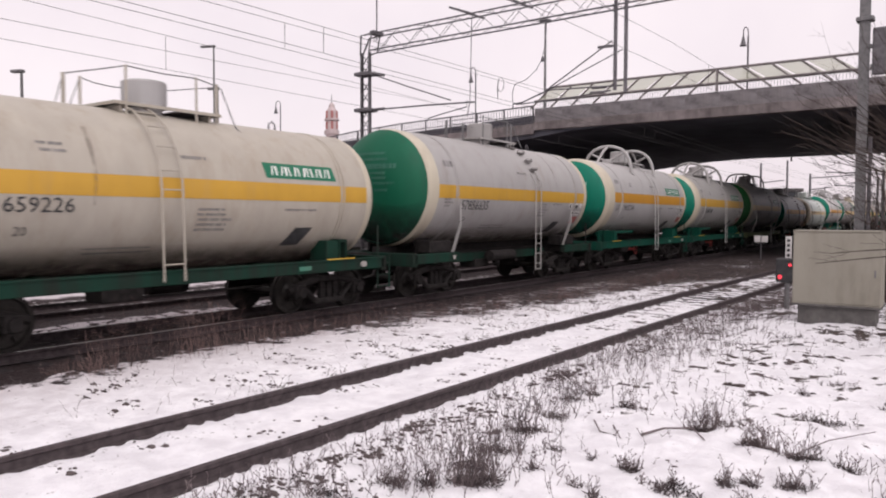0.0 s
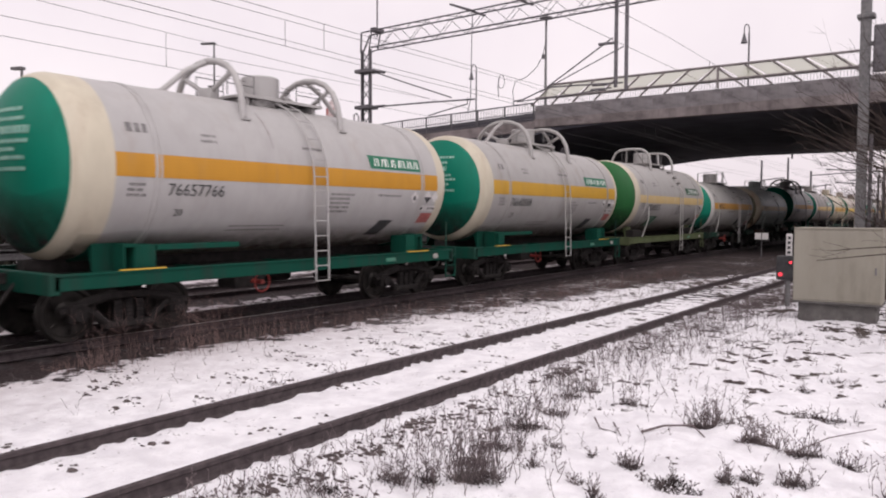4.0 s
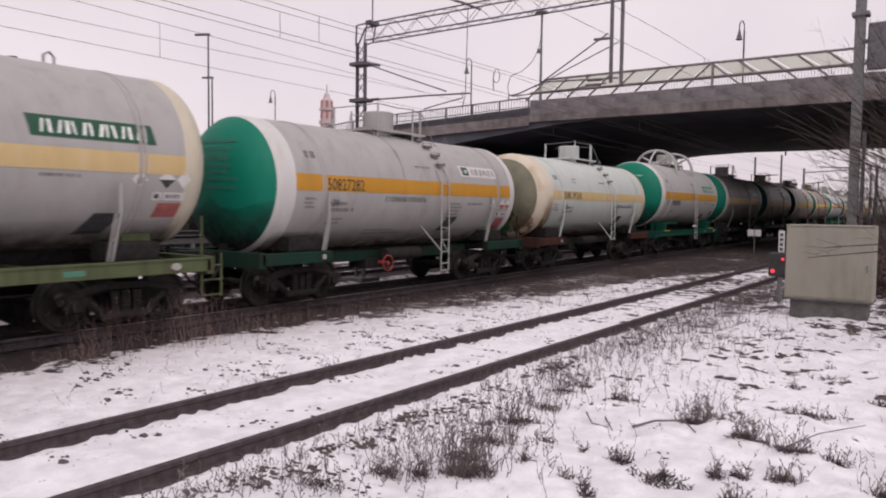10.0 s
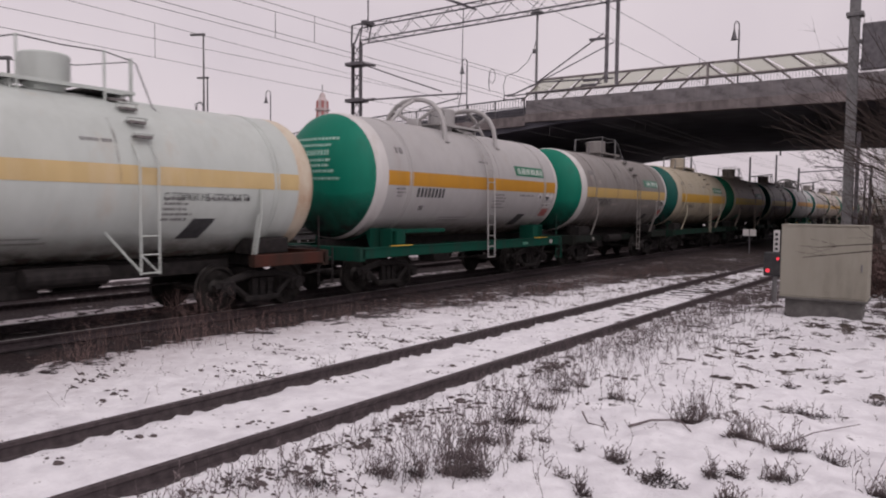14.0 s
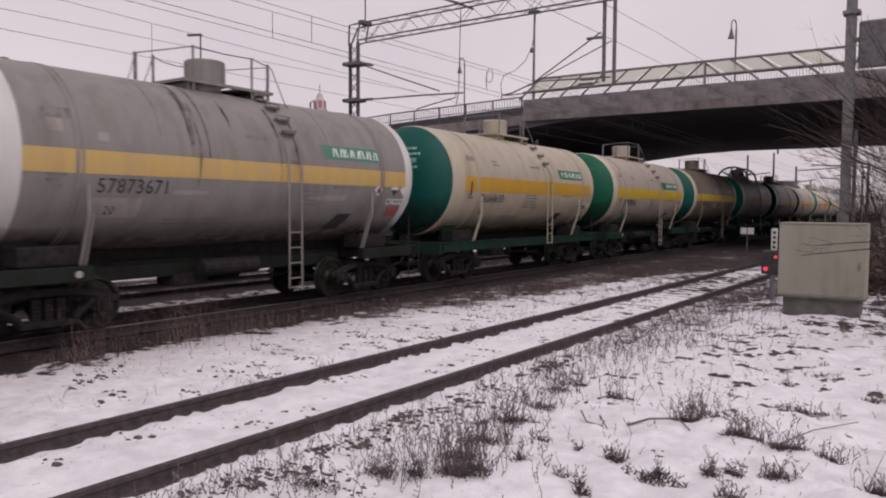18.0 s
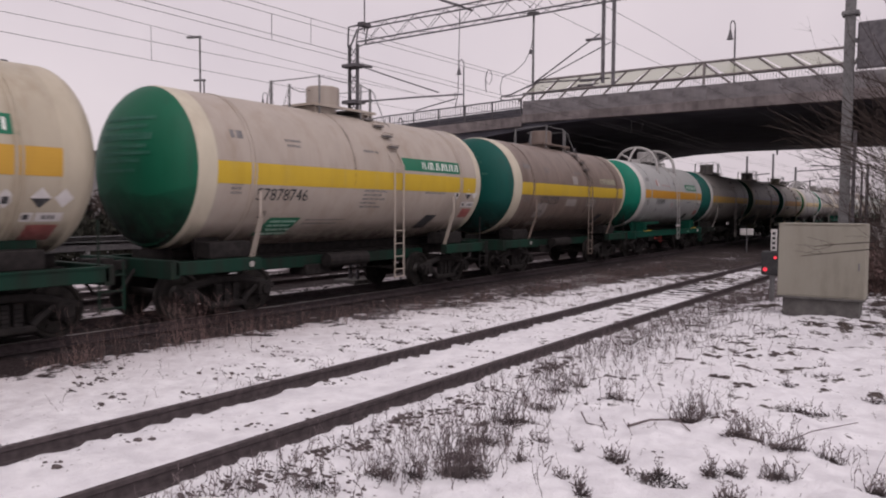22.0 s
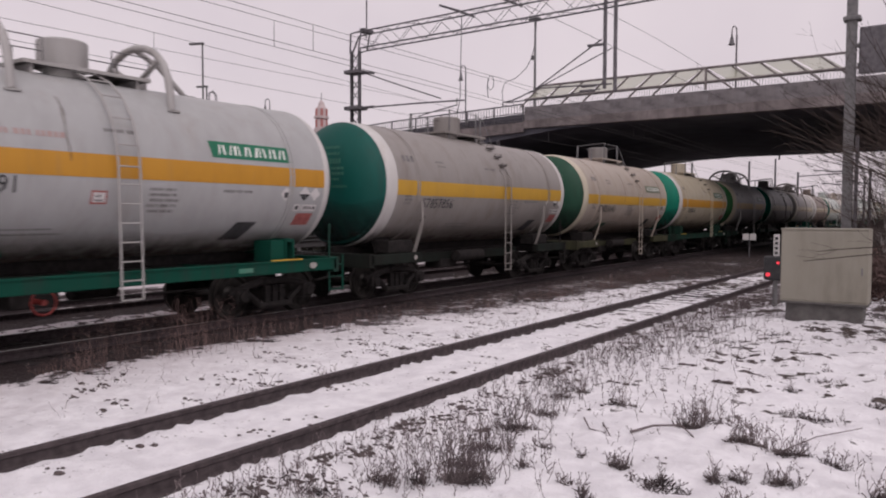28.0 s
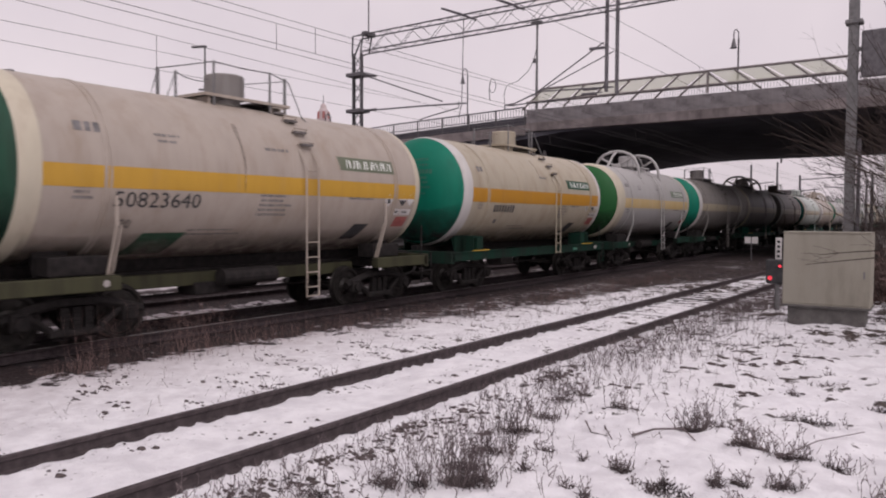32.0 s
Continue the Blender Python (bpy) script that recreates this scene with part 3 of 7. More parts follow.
def gantry():
    g = thing("catenary_gantry", "grey steel lattice gantry spanning the tracks", "catenary gantry")
    bm = bmesh.new()
    lattice(bm, (GX, GY, -0.2), (GX, GY, 7.3), 0.36, 0.09, 0.42, 0.014)
    part("post_bracing", bm, LATTICE, g)
    for d in (-0.18, 0.18):
        bm = box(bmesh.new(), GX + d - 0.01, GX + d + 0.01, GY - 0.05, GY + 0.05, -0.2, 7.25)
        for e in (-0.045, 0.045):
            box(bm, GX + d * 0.87 - 0.025, GX + d * 0.87 + 0.025, GY + e - 0.007, GY + e + 0.007, -0.2, 7.25)
        part("post_channel", bm, LATTICE, g)
    part("post_footing", box(bmesh.new(), GX - 0.45, GX + 0.45, GY - 0.45, GY + 0.45, -0.6, -0.05, 0.03), FOOTING, g)
    bm = bmesh.new()
    bx0, bx1 = GX + 0.3, 3.2
    corners = lattice(bm, (bx0, GY, 7.52), (bx1, GY, 7.72), 0.4, 0.5, 0.55, 0.008)
    part("beam_bracing", bm, LATTICE, g)
    for c in corners:
        part("beam_chord", tube(bmesh.new(), [Vector((bx0, GY, 7.52)) + c, Vector((bx1, GY, 7.72)) + c], 0.022, 6), LATTICE, g)
    for s in (-0.2, 0.2):
        part("knee", tube(bmesh.new(), [(GX - 0.18, GY + s * 0.25, 7.2), (GX - 0.02, GY + s, 7.76), (bx0, GY + s, 7.77)], 0.028, 6), LATTICE, g)
        part("knee", tube(bmesh.new(), [(GX + 0.18, GY + s * 0.25, 7.2), (bx0, GY + s, 7.28), (bx0 + 0.1, GY + s, 7.74)], 0.024, 6), LATTICE, g)
    # far post on the near side of the siding
    bm = bmesh.new()
    corners = lattice(bm, (3.4, GY, -0.2), (3.4, GY, 7.5), 0.36, 0.09, 0.42, 0.014)
    part("post_bracing", bm, LATTICE, g)
    for c in corners:
        part("post_chord", tube(bmesh.new(), [Vector((3.4, GY, -0.2)) + c, Vector((3.4, GY, 7.45)) + c], 0.05, 6), LATTICE, g)
    # spike and insulators on the beam
    part("spike", tube(bmesh.new(), [(-14.85, GY, 7.6), (-14.85, GY, 9.2)], 0.022, 6), LATTICE, g)
    part("spike_foot", box(bmesh.new(), -14.95, -14.75, GY - 0.22, GY + 0.22, 7.74, 7.86, 0.01), LATTICE, g)
    for x, z in ((-11.45, 7.9), (-9.9, 7.95), (-8.4, 7.98), (-6.0, 8.02)):
        part("insulator", tube(bmesh.new(), [(x - 0.25, GY - 0.6, z + 0.06), (x, GY, z), (x + 0.2, GY + 0.5, z - 0.08)], [0.03, 0.04, 0.03], 8), LATTICE, g)
    # drop posts over the siding with their bracket arms
    for x, z in ((-7.09, 5.32), (-6.82, 5.24)):
        part("drop_post", tube(bmesh.new(), [(x, GY, z), (x, GY, 9.2)], 0.05, 8), LATTICE, g)
    part("arm", tube(bmesh.new(), [(-7.18, GY, 6.55), (-9.0, GY, 5.5)], 0.018, 6), LATTICE, g)
    part("arm", tube(bmesh.new(), [(-6.9, GY, 6.3), (-9.0, GY, 5.48)], 0.014, 6), LATTICE, g)
    part("arm", tube(bmesh.new(), [(-6.9, GY, 5.42), (-8.95, GY, 5.5), (-9.2, GY, 5.4)], 0.02, 6), LATTICE, g)
    part("arm", tube(bmesh.new(), [(-7.2, GY, 5.32), (-8.2, GY, 5.25), (-9.9, GY, 5.2)], 0.016, 6), LATTICE, g)
    for x, z in ((-7.5, 5.42), (-7.55, 5.3), (-7.35, 6.42)):
        part("insulator", tube(bmesh.new(), [(x - 0.2, GY, z + 0.01), (x + 0.2, GY, z)], 0.036, 8), LATTICE, g)
    part("registration_arm", tube(bmesh.new(), [(-9.1, GY, 5.45), (-9.7, GY, 5.25), (-10.0, GY, 5.22), (-10.0, GY, 5.1)], 0.02, 5), LATTICE, g)
    # bracket arms of the main line on the lattice post
    part("arm", tube(bmesh.new(), [(GX + 0.2, GY, 6.6), (-13.6, GY + 0.05, 6.05), (-12.13, GY + 0.1, 5.53)], 0.02, 6), LATTICE, g)
    part("arm", tube(bmesh.new(), [(GX + 0.2, GY, 5.48), (-12.9, GY + 0.1, 5.46), (-11.35, GY + 0.15, 5.42)], 0.024, 6), LATTICE, g)
    for z in (6.6, 5.48):
        part("clamp", box(bmesh.new(), GX - 0.3, GX + 0.3, GY - 0.22, GY + 0.22, z - 0.05, z + 0.05), LATTICE, g)
        part("insulator", tube(bmesh.new(), [(GX + 0.25, GY, z), (GX + 0.75, GY, z - (0.1 if z > 6 else 0))], 0.042, 8), LATTICE, g)
    part("registration_arm", tube(bmesh.new(), [(-11.5, GY, 5.46), (-11.5, GY, 5.28), (-12.45, GY, 5.13), (-12.87, GY, 5.05)], 0.018, 5), LATTICE, g)
    part("hanger", tube(bmesh.new(), [(-11.35, GY, 7.8), (-11.4, GY, 5.4), (-11.5, GY, 5.0)], 0.012, 4), LATTICE, g)
    # slack jumper cable and coiled end beside the drop posts
    part("jumper_cable", tube(bmesh.new(), [(-9.0, GY, 7.4), (-9.02, GY, 6.77), (-9.12, GY, 6.36), (-9.29, GY, 6.07), (-9.6, GY, 5.84), (-9.95, GY, 5.75), (-10.03, GY, 5.5), (-10.0, GY, 5.25)], 0.01, 5), LATTICE, g)
    part("jumper_clamp", box(bmesh.new(), -9.14, -9.08, GY - 0.03, GY + 0.03, 6.26, 6.38, 0.008), LATTICE, g)
    part("cable_coil", tube(bmesh.new(), [(-10.39 + 0.1 * math.sin(a), GY, 5.79 + 0.19 * math.cos(a)) for a in np.linspace(0, 2 * math.pi, 14, endpoint=False)], 0.009, 5, True), LATTICE, g)
    part("coil_tail", tube(bmesh.new(), [(-10.46, GY, 5.9), (-10.5, GY, 5.7), (-10.47, GY, 5.38)], 0.012, 5), LATTICE, g)
    return g


gantry()


def wire(name, path, r=0.0047):
    """An overhead wire through (x, y, z) points."""
    return tagged(part(name, tube(bmesh.new(), path, r, 5), WIRE), "thin dark overhead railway wire along the track", "overhead wire", group="overhead wires")


def catenary(x, contact, carrier, sag, drops, y1=257.0, turn=0.0):
    """Contact wire and sagging carrier from gantry to gantry, every sixty metres."""
    wire("contact_wire", [(x + turn * (y - GY), y, contact) for y in (-43, 17.4, 77.4, 137.4, 197.4, y1) if y <= y1])
    path = []
    y = -42.6
    while y < y1:
        for i in range(8):
            u = i / 8
            path.append((x + turn * (y + 60 * u - GY), y + 60 * u, carrier - sag * 4 * u * (1 - u)))
        y += 60
    wire("carrier_wire", path)
    for y in drops:
        u = ((y + 42.6) % 60) / 60
        q = x + turn * (y - GY)
        tagged(part("dropper", tube(bmesh.new(), [(q, y, contact), (q, y, carrier - sag * 4 * u * (1 - u))], 0.005, 4), WIRE), "thin dropper between two overhead wires", "dropper wire", group="droppers")


catenary(TRACK_X, 5.04, 5.55, 0.3, (26, 34))
wire("carrier_wire", [(TRACK_X + 0.1, -43, 6.5), (TRACK_X, 0, 5.86), (TRACK_X, 17.4, 5.56)])
tagged(part("dropper", tube(bmesh.new(), [(TRACK_X, 8.7, 5.04), (TRACK_X, 8.7, 5.7)], 0.005, 4), WIRE), "thin dropper between two overhead wires", "dropper wire", group="droppers")
catenary(-9.8, 5.1, 5.7, 0.3, (9.0, 27), 77.4)
catenary(-9.05, 4.97, 5.52, 0.22, (9.2, 26.0), 77.4)
catenary(-5.75, 5.68, 6.35, 0.2, (20.5, 31), 77.4, 0.0235)


# ---- right-hand side ----
def cabinet():
    c = thing("relay_cabinet", "beige sheet-metal trackside cabinet on a grey concrete footing", "cabinet", pose(-1.96, 16.55, -0.2))
    part("footing", box(bmesh.new(), -0.68, 0.7, -0.3, 0.4, -0.1, 0.64, 0.02), FOOTING, c)
    part("body", box(bmesh.new(), -0.78, 0.78, -0.35, 0.45, 0.61, 2.08, 0.015), CABINET, c)
    part("lid", box(bmesh.new(), -0.785, 0.785, -0.366, 0.46, 2.078, 2.105, 0.008), CABINET, c)
    part("door", box(bmesh.new(), -0.762, 0.762, -0.362, -0.345, 0.66, 2.05, 0.008), CABINET, c)
    part("latch", box(bmesh.new(), 0.66, 0.69, -0.378, -0.36, 1.2, 1.34, 0.004), STEEL, c)
    part("plinth_lip", box(bmesh.new(), -0.79, 0.79, -0.362, 0.46, 0.585, 0.63, 0.006), FOOTING, c)


cabinet()


def mast():
    m = thing("steel_mast", "tall grey steel mast with a dark sign board", "mast", pose(-2.17, 22.3, -0.3))
    part("web", box(bmesh.new(), -0.012, 0.012, -0.1, 0.1, 0, 10.5), STEEL, m)
    for y in (-0.12, 0.1):
        part("flange", box(bmesh.new(), -0.12, 0.12, y, y + 0.02, 0, 10.5), STEEL, m)
    part("cable_duct", box(bmesh.new(), 0.15, 0.24, 0.0, 0.1, 0, 4.6), LATTICE, m)
    part("collar", box(bmesh.new(), -0.2, 0.22, -0.18, 0.18, 7.62, 7.74, 0.03), STEEL, m)
    part("sign_board", box(bmesh.new(), 0.2, 1.9, -0.24, -0.14, 6.17, 7.4, 0.05), LATTICE, m, "dark rectangular board seen from behind")
    part("board_frame", box(bmesh.new(), 0.16, 1.86, -0.135, -0.08, 6.4, 6.48), STEEL, m)
    part("bracket", box(bmesh.new(), 0.1, 0.3, -0.14, 0.0, 6.9, 7.0), STEEL, m)


mast()


def dwarf_signal():
    s = thing("dwarf_signal", "low railway signal with two lit red lights and white board", "signal", pose(-3.42, 19.5, -0.3))
    part("post", column(bmesh.new(), 0, 0.05, 0, 1.1, 0.06, 10), STEEL, s)
    part("head", box(bmesh.new(), -0.26, 0.2, -0.05, 0.18, 0.86, 1.46, 0.04), BLACK, s)
    part("board", box(bmesh.new(), -0.07, 0.07, 0.1, 0.13, 1.42, 2.0, 0.005), WHITE, s, "narrow white marker board")
    for z in (1.5, 1.62, 1.74, 1.86):
        part("board_mark", box(bmesh.new(), -0.035, 0.035, 0.094, 0.099, z, z + 0.07), BLACK, s)
    for x, z, r in ((-0.155, 1.0, 0.05), (0.07, 1.3, 0.036)):
        part("lamp", tube(bmesh.new(), [(x, -0.05, z), (x, -0.075, z)], r, 14), RED_LIGHT, s, "lit red signal lamp")
        part("visor", tube(bmesh.new(), [(x + 0.08 * math.cos(a), -0.1, z + 0.08 * math.sin(a)) for a in np.linspace(0, math.pi, 9)], 0.014, 5), BLACK, s)


dwarf_signal()


def board_sign(x, y, z, w, h):
    s = thing("marker_sign", "small white double marker sign on a thin post", "sign", pose(x, y, -0.25))
    part("post", column(bmesh.new(), 0, 0, 0, z, 0.03, 8), LATTICE, s)
    for d in (-w * 0.52, w * 0.52):
        part("plate", box(bmesh.new(), d - w * 0.45, d + w * 0.45, -0.06, -0.03, z - h / 2, z + h / 2, 0.01), WHITE, s)


board_sign(-8.9, 43.0, 1.25, 0.36, 0.36)


# ---- distance ----
RED_BAND = shade("red_tower_paint", (0.3, 0.11, 0.105), (0.4, 0.16, 0.15), 0.6, (0.6, 0.8))
WHITE_BAND = shade("white_tower_paint", (0.4, 0.33, 0.33), (0.52, 0.43, 0.42), 0.6, (0.6, 0.8))
ORANGE_BAND = shade("orange_tower_paint", (0.42, 0.2, 0.13), (0.55, 0.3, 0.2), 0.6, (0.6, 0.8))


def striped_tower():
    t = thing("water_tower", "red and white striped tower far behind the tracks", "tower", pose(-144.5, 150, -0.5))
    part("shaft", tube(bmesh.new(), [(0, 0, 0), (0, 0, 26.0)], [1.85, 1.65], 16), WHITE_BAND, t)
    for z in (8, 14, 20):
        part("band", tube(bmesh.new(), [(0, 0, z), (0, 0, z + 3)], 1.84, 16), ORANGE_BAND, t)
    part("gallery", tube(bmesh.new(), [(0, 0, 25.8), (0, 0, 26.8)], 2.1, 16), WHITE_BAND, t)
    part("head", tube(bmesh.new(), [(0, 0, 26.8), (0, 0, 32.2), (0, 0, 33.2)], [1.65, 1.6, 0.9], 16), WHITE_BAND, t)
    part("middle_gallery", tube(bmesh.new(), [(0, 0, 29.6), (0, 0, 30.1)], 2.05, 16), WHITE_BAND, t)
    for k in range(6):
        a = 2 * math.pi * k / 6 + 0.3
        for z0, z1 in ((27.2, 29.3), (30.3, 32.2)):
            part("red_panel", tube(bmesh.new(), [(1.45 * math.cos(a), 1.45 * math.sin(a), z0), (1.4 * math.cos(a), 1.4 * math.sin(a), z1)], 0.45, 6), RED_BAND, t)
    part("cap", tube(bmesh.new(), [(0, 0, 33.0), (0, 0, 34.0), (0, 0, 34.6)], [0.95, 0.8, 0.3], 12), WHITE_BAND, t)
    part("aerial", tube(bmesh.new(), [(0, 0, 34.5), (0, 0, 36.8)], 0.1, 6), LATTICE, t)


striped_tower()
WALL_GREY = shade("grey_render", (0.17, 0.16, 0.165), (0.25, 0.235, 0.235), 0.4, (0.8, 0.95))
ROOF_DARK = shade("dark_roofing", (0.05, 0.045, 0.045), (0.09, 0.08, 0.08), 0.6, (0.7, 0.9))
PANE_DARK = shade("dark_window", (0.02, 0.022, 0.026), (0.04, 0.042, 0.048), 0.3, (0.1, 0.25))


def low_building(x, y, w, d, h, turn, rows):
    b = thing("warehouse", "long grey low building with a dark flat roof", "building", pose(x, y, -0.4, 0, 0, turn))
    part("wall", box(bmesh.new(), -w / 2, w / 2, -d / 2, d / 2, 0, h), WALL_GREY, b)
    part("roof", box(bmesh.new(), -w / 2 - 0.4, w / 2 + 0.4, -d / 2 - 0.4, d / 2 + 0.4, h, h + 0.7, 0.05), ROOF_DARK, b)
    n = int(w / 4)
    me = None
    for r in range(rows):
        for i in range(n):
            if me is None:
                o = part("window", box(bmesh.new(), -1.0, 1.0, -d / 2 - 0.06, -d / 2 + 0.05, 0, 1.5), PANE_DARK, b)
                me = o.data
            else:
                o = linked("window", me, b)
            o.location = (-w / 2 + 2 + i * 4, 0, 1.4 + r * 3.0)


low_building(-78, 25, 70, 14, 7.4, 78, 2)
low_building(-62, 190, 60, 16, 9, 20, 3)
low_building(30, 240, 70, 16, 12, -8, 4)


def guard_rail():
    g = thing("guard_rail", "pale steel guard rail beyond the tracks", "guard rail", pose(-24.5, -10, -0.3))
    prof = [(0, 0.95), (0.03, 0.97), (0.05, 1.1), (0.1, 1.17), (0.1, 1.25), (0.04, 1.3), (0.04, 1.34), (0.1, 1.39), (0.1, 1.44), (0.03, 1.47)]
    bm = bmesh.new()
    near = [bm.verts.new((x, 0, z)) for x, z in prof]
    end = [bm.verts.new((x, 90, z)) for x, z in prof]
    for i in range(len(prof) - 1):
        bm.faces.new((near[i], end[i], end[i + 1], near[i + 1]))
    bmesh.ops.solidify(bm, geom=bm.faces[:], thickness=0.02)
    bmesh.ops.recalc_face_normals(bm, faces=bm.faces)
    part("beam", bm, STEEL, g)
    me = None
    for i in range(46):
        if me is None:
            me = part("post", box(bmesh.new(), -0.15, -0.03, -0.05, 0.05, 0, 1.42), STEEL, g).data
        else:
            linked("post", me, g).location.y = 2 * i


guard_rail()


def far_mast(x, y, h, arms):
    m = thing("catenary_mast", "dark steel overhead line mast with bracket arms", "mast", pose(x, y, -0.3), group="distant masts")
    part("post", tube(bmesh.new(), [(0, 0, 0), (0, 0, h)], [0.2, 0.14], 6), LATTICE, m)
    for z, w in arms:
        part("arm", tube(bmesh.new(), [(0, 0, z), (w, 0, z + 0.3)], 0.07, 5), LATTICE, m)


for x, y, h, arms in ((-23, 110, 10.2, ((6.2, 3.0), (7.4, 3.0))), (-21, 118, 11, ()), (-17, 112, 8.6, ((8.0, 6.0), (6.4, 2.5))), (-9.5, 100, 8.4, ((7.8, -4.0), (6.2, -3.0))), (-10.2, 128, 8.5, ((6.2, -3.0),)), (-5, 140, 9, ((6.2, -3.0),)), (-23, 170, 9, ((6.2, 3.0),)), (-6.5, 88, 7.5, ((5.9, -3), (7.0, -3)))):
    far_mast(x, y, h, arms)


def hedge_mesh(rng, length, depth, height, n, size, material=None):
    """A dense row of bare scrub made of small crossing clumps."""
    verts, faces = [], []
    for _ in range(n):
        y, x = rng.uniform(0, length), rng.uniform(-depth, depth)
        z = rng.uniform(0, 1) ** 1.3 * height * (0.6 + 0.4 * noise.noise((y * 0.15, x * 0.2, 7)) + 0.2)
        for _ in range(2):
            a = Vector((rng.gauss(0, 1), rng.gauss(0, 1), rng.gauss(0, 1))).normalized() * size * rng.uniform(0.5, 1.4)
            b = a.cross(Vector((rng.gauss(0, 1), rng.gauss(0, 1), rng.gauss(0, 1)))).normalized() * size * 0.4
            k = len(verts)
            c = Vector((x, y, z))
            verts += [c - a, c + b, c + a]
            faces.append((k, k + 1, k + 2))
    me = bpy.data.meshes.new("scrub")
    me.from_pydata(verts, [], faces)
    me.materials.append(material or BARK)
    return me


EVERGREEN = shade("dark_evergreen", (0.014, 0.014, 0.012), (0.036, 0.036, 0.028), 3, (0.8, 0.95), gloss=0.1)
scrub = new("hedge", hedge_mesh(random.Random(14), 75, 1.4, 2.7, 17000, 0.34, EVERGREEN))
scrub.location = (-29.5, -16, -0.3)
tagged(scrub, "dense dark hedge behind the guard rail", "hedge", kind="stuff")
scrub = new("scrub", hedge_mesh(random.Random(4), 150, 4, 4.4, 9000, 0.6))
scrub.location = (-50, -30, -0.3)
tagged(scrub, "dark bare scrub beyond the railway", "scrub", kind="stuff")
scrub = new("scrub", hedge_mesh(random.Random(5), 240, 6, 6.5, 5000, 1.1))
scrub.matrix_basis = pose(-70, 215, -0.3, 0, 0, -75)
tagged(scrub, "distant dark line of bare trees", "trees", kind="stuff")


# ---- plants ----
def blade(verts, faces, p, tip, r):
    """A three-sided tapering stalk from p to tip."""
    d = (tip - p).normalized()
    s = d.orthogonal().normalized()
    u = d.cross(s)
    k = len(verts)
    for a in (0, 2.094, 4.189):
        verts.append(p + (s * math.cos(a) + u * math.sin(a)) * r)
    for a in (0, 2.094, 4.189):
        verts.append(tip + (s * math.cos(a) + u * math.sin(a)) * r * 0.35)
    for i in range(3):
        q = (i + 1) % 3
        faces.append((k + i, k + q, k + 3 + q, k + 3 + i))


def weed(verts, faces, rng, x, y, h, lean=0.35, twigs=4, r=0.0045):
    z = ground_height(x, y) - 0.02
    p = Vector((x, y, z))
    way = Vector((rng.gauss(0, lean), rng.gauss(0, lean), 1)).normalized()
    bits = 3
    for i in range(bits):
        tip = p + (way + Vector((rng.gauss(0, 0.14), rng.gauss(0, 0.14), 0))).normalized() * h / bits
        blade(verts, faces, p, tip, r * (1 - 0.25 * i))
        for _ in range(rng.randint(0, twigs)):
            f = rng.random()
            a = p.lerp(tip, f)
            blade(verts, faces, a, a + Vector((rng.gauss(0, 0.7), rng.gauss(0, 0.7), rng.uniform(0.3, 1.2))).normalized() * h * rng.uniform(0.12, 0.32), r * 0.75)
        p = tip


def plant_mesh(name, verts, faces, material):
    me = bpy.data.meshes.new(name)
    me.from_pydata(verts, [], faces)
    me.materials.append(material)
    return me


def stalk(verts, faces, rng, x, y, h, lean=0.22, r=0.0055, buds=3):
    """A stiff zigzag stem with short spurs and dry buds."""
    p = Vector((x, y, ground_height(x, y) - 0.02))
    way = Vector((rng.gauss(0, lean), rng.gauss(0, lean), 1)).normalized()
    for i in range(4):
        tip = p + (way + Vector((rng.gauss(0, 0.2), rng.gauss(0, 0.2), 0))).normalized() * h / 4
        blade(verts, faces, p, tip, r * (1 - 0.17 * i))
        for _ in range(rng.randint(0, buds - (1 if i == 0 else 0))):
            a = p.lerp(tip, rng.random())
            b = a + Vector((rng.gauss(0, 0.7), rng.gauss(0, 0.7), rng.uniform(0.5, 1.3))).normalized() * rng.uniform(0.02, 0.06)
            blade(verts, faces, a, b, r * 0.75)
            blade(verts, faces, b, b + (b - a).normalized() * 0.018, r * 1.25)
        p = tip


def shrub(x, y, rx, ry, h, n, material=None, flat=False):
    rng = random.Random(int((x * 31 + y * 17) * 100))
    verts, faces = [], []
    for _ in range(int(n * (0.08 if flat else 0.19))):
        a, q = rng.uniform(0, 6.283), rng.random() ** 0.6
        stalk(verts, faces, rng, x + rx * q * math.cos(a), y + ry * q * math.sin(a), h * rng.uniform(0.35, 1.35) * (1.1 - 0.4 * q), 0.7 if flat else 0.24, 0.0052, 2)
    stalks = len(faces)
    # matted dead leaves and short shoots about the foot, thicker to one side
    way = rng.uniform(0, 6.283)
    mx, my = x + 0.3 * rx * math.cos(way), y + 0.3 * ry * math.sin(way)
    for _ in range(int(n * (1.6 if flat else 1.0))):
        a, q = rng.uniform(0, 6.283), rng.random() ** 0.7 * (1.0 if flat else 0.7)
        p = Vector((mx + rx * q * math.cos(a), my + ry * q * math.sin(a), 0))
        p.z = ground_height(p.x, p.y) - 0.01
        blade(verts, faces, p, p + Vector((rng.gauss(0, 0.9), rng.gauss(0, 0.9), rng.uniform(0.2, 1.1))).normalized() * rng.uniform(0.04, 0.1) * (1.15 - 0.6 * q), 0.006)
    me = plant_mesh("dry_shrub", verts, faces, material or DRY)
    me.materials.append(MATTED)
    me.polygons.foreach_set("material_index", [0] * stalks + [1] * (len(faces) - stalks))
    tagged(new("dry_shrub", me), "low dead brown shrub sticking out of the snow" if not flat else "flattened mat of dead grass on snow", "shrub", group="dead shrubs by the siding")


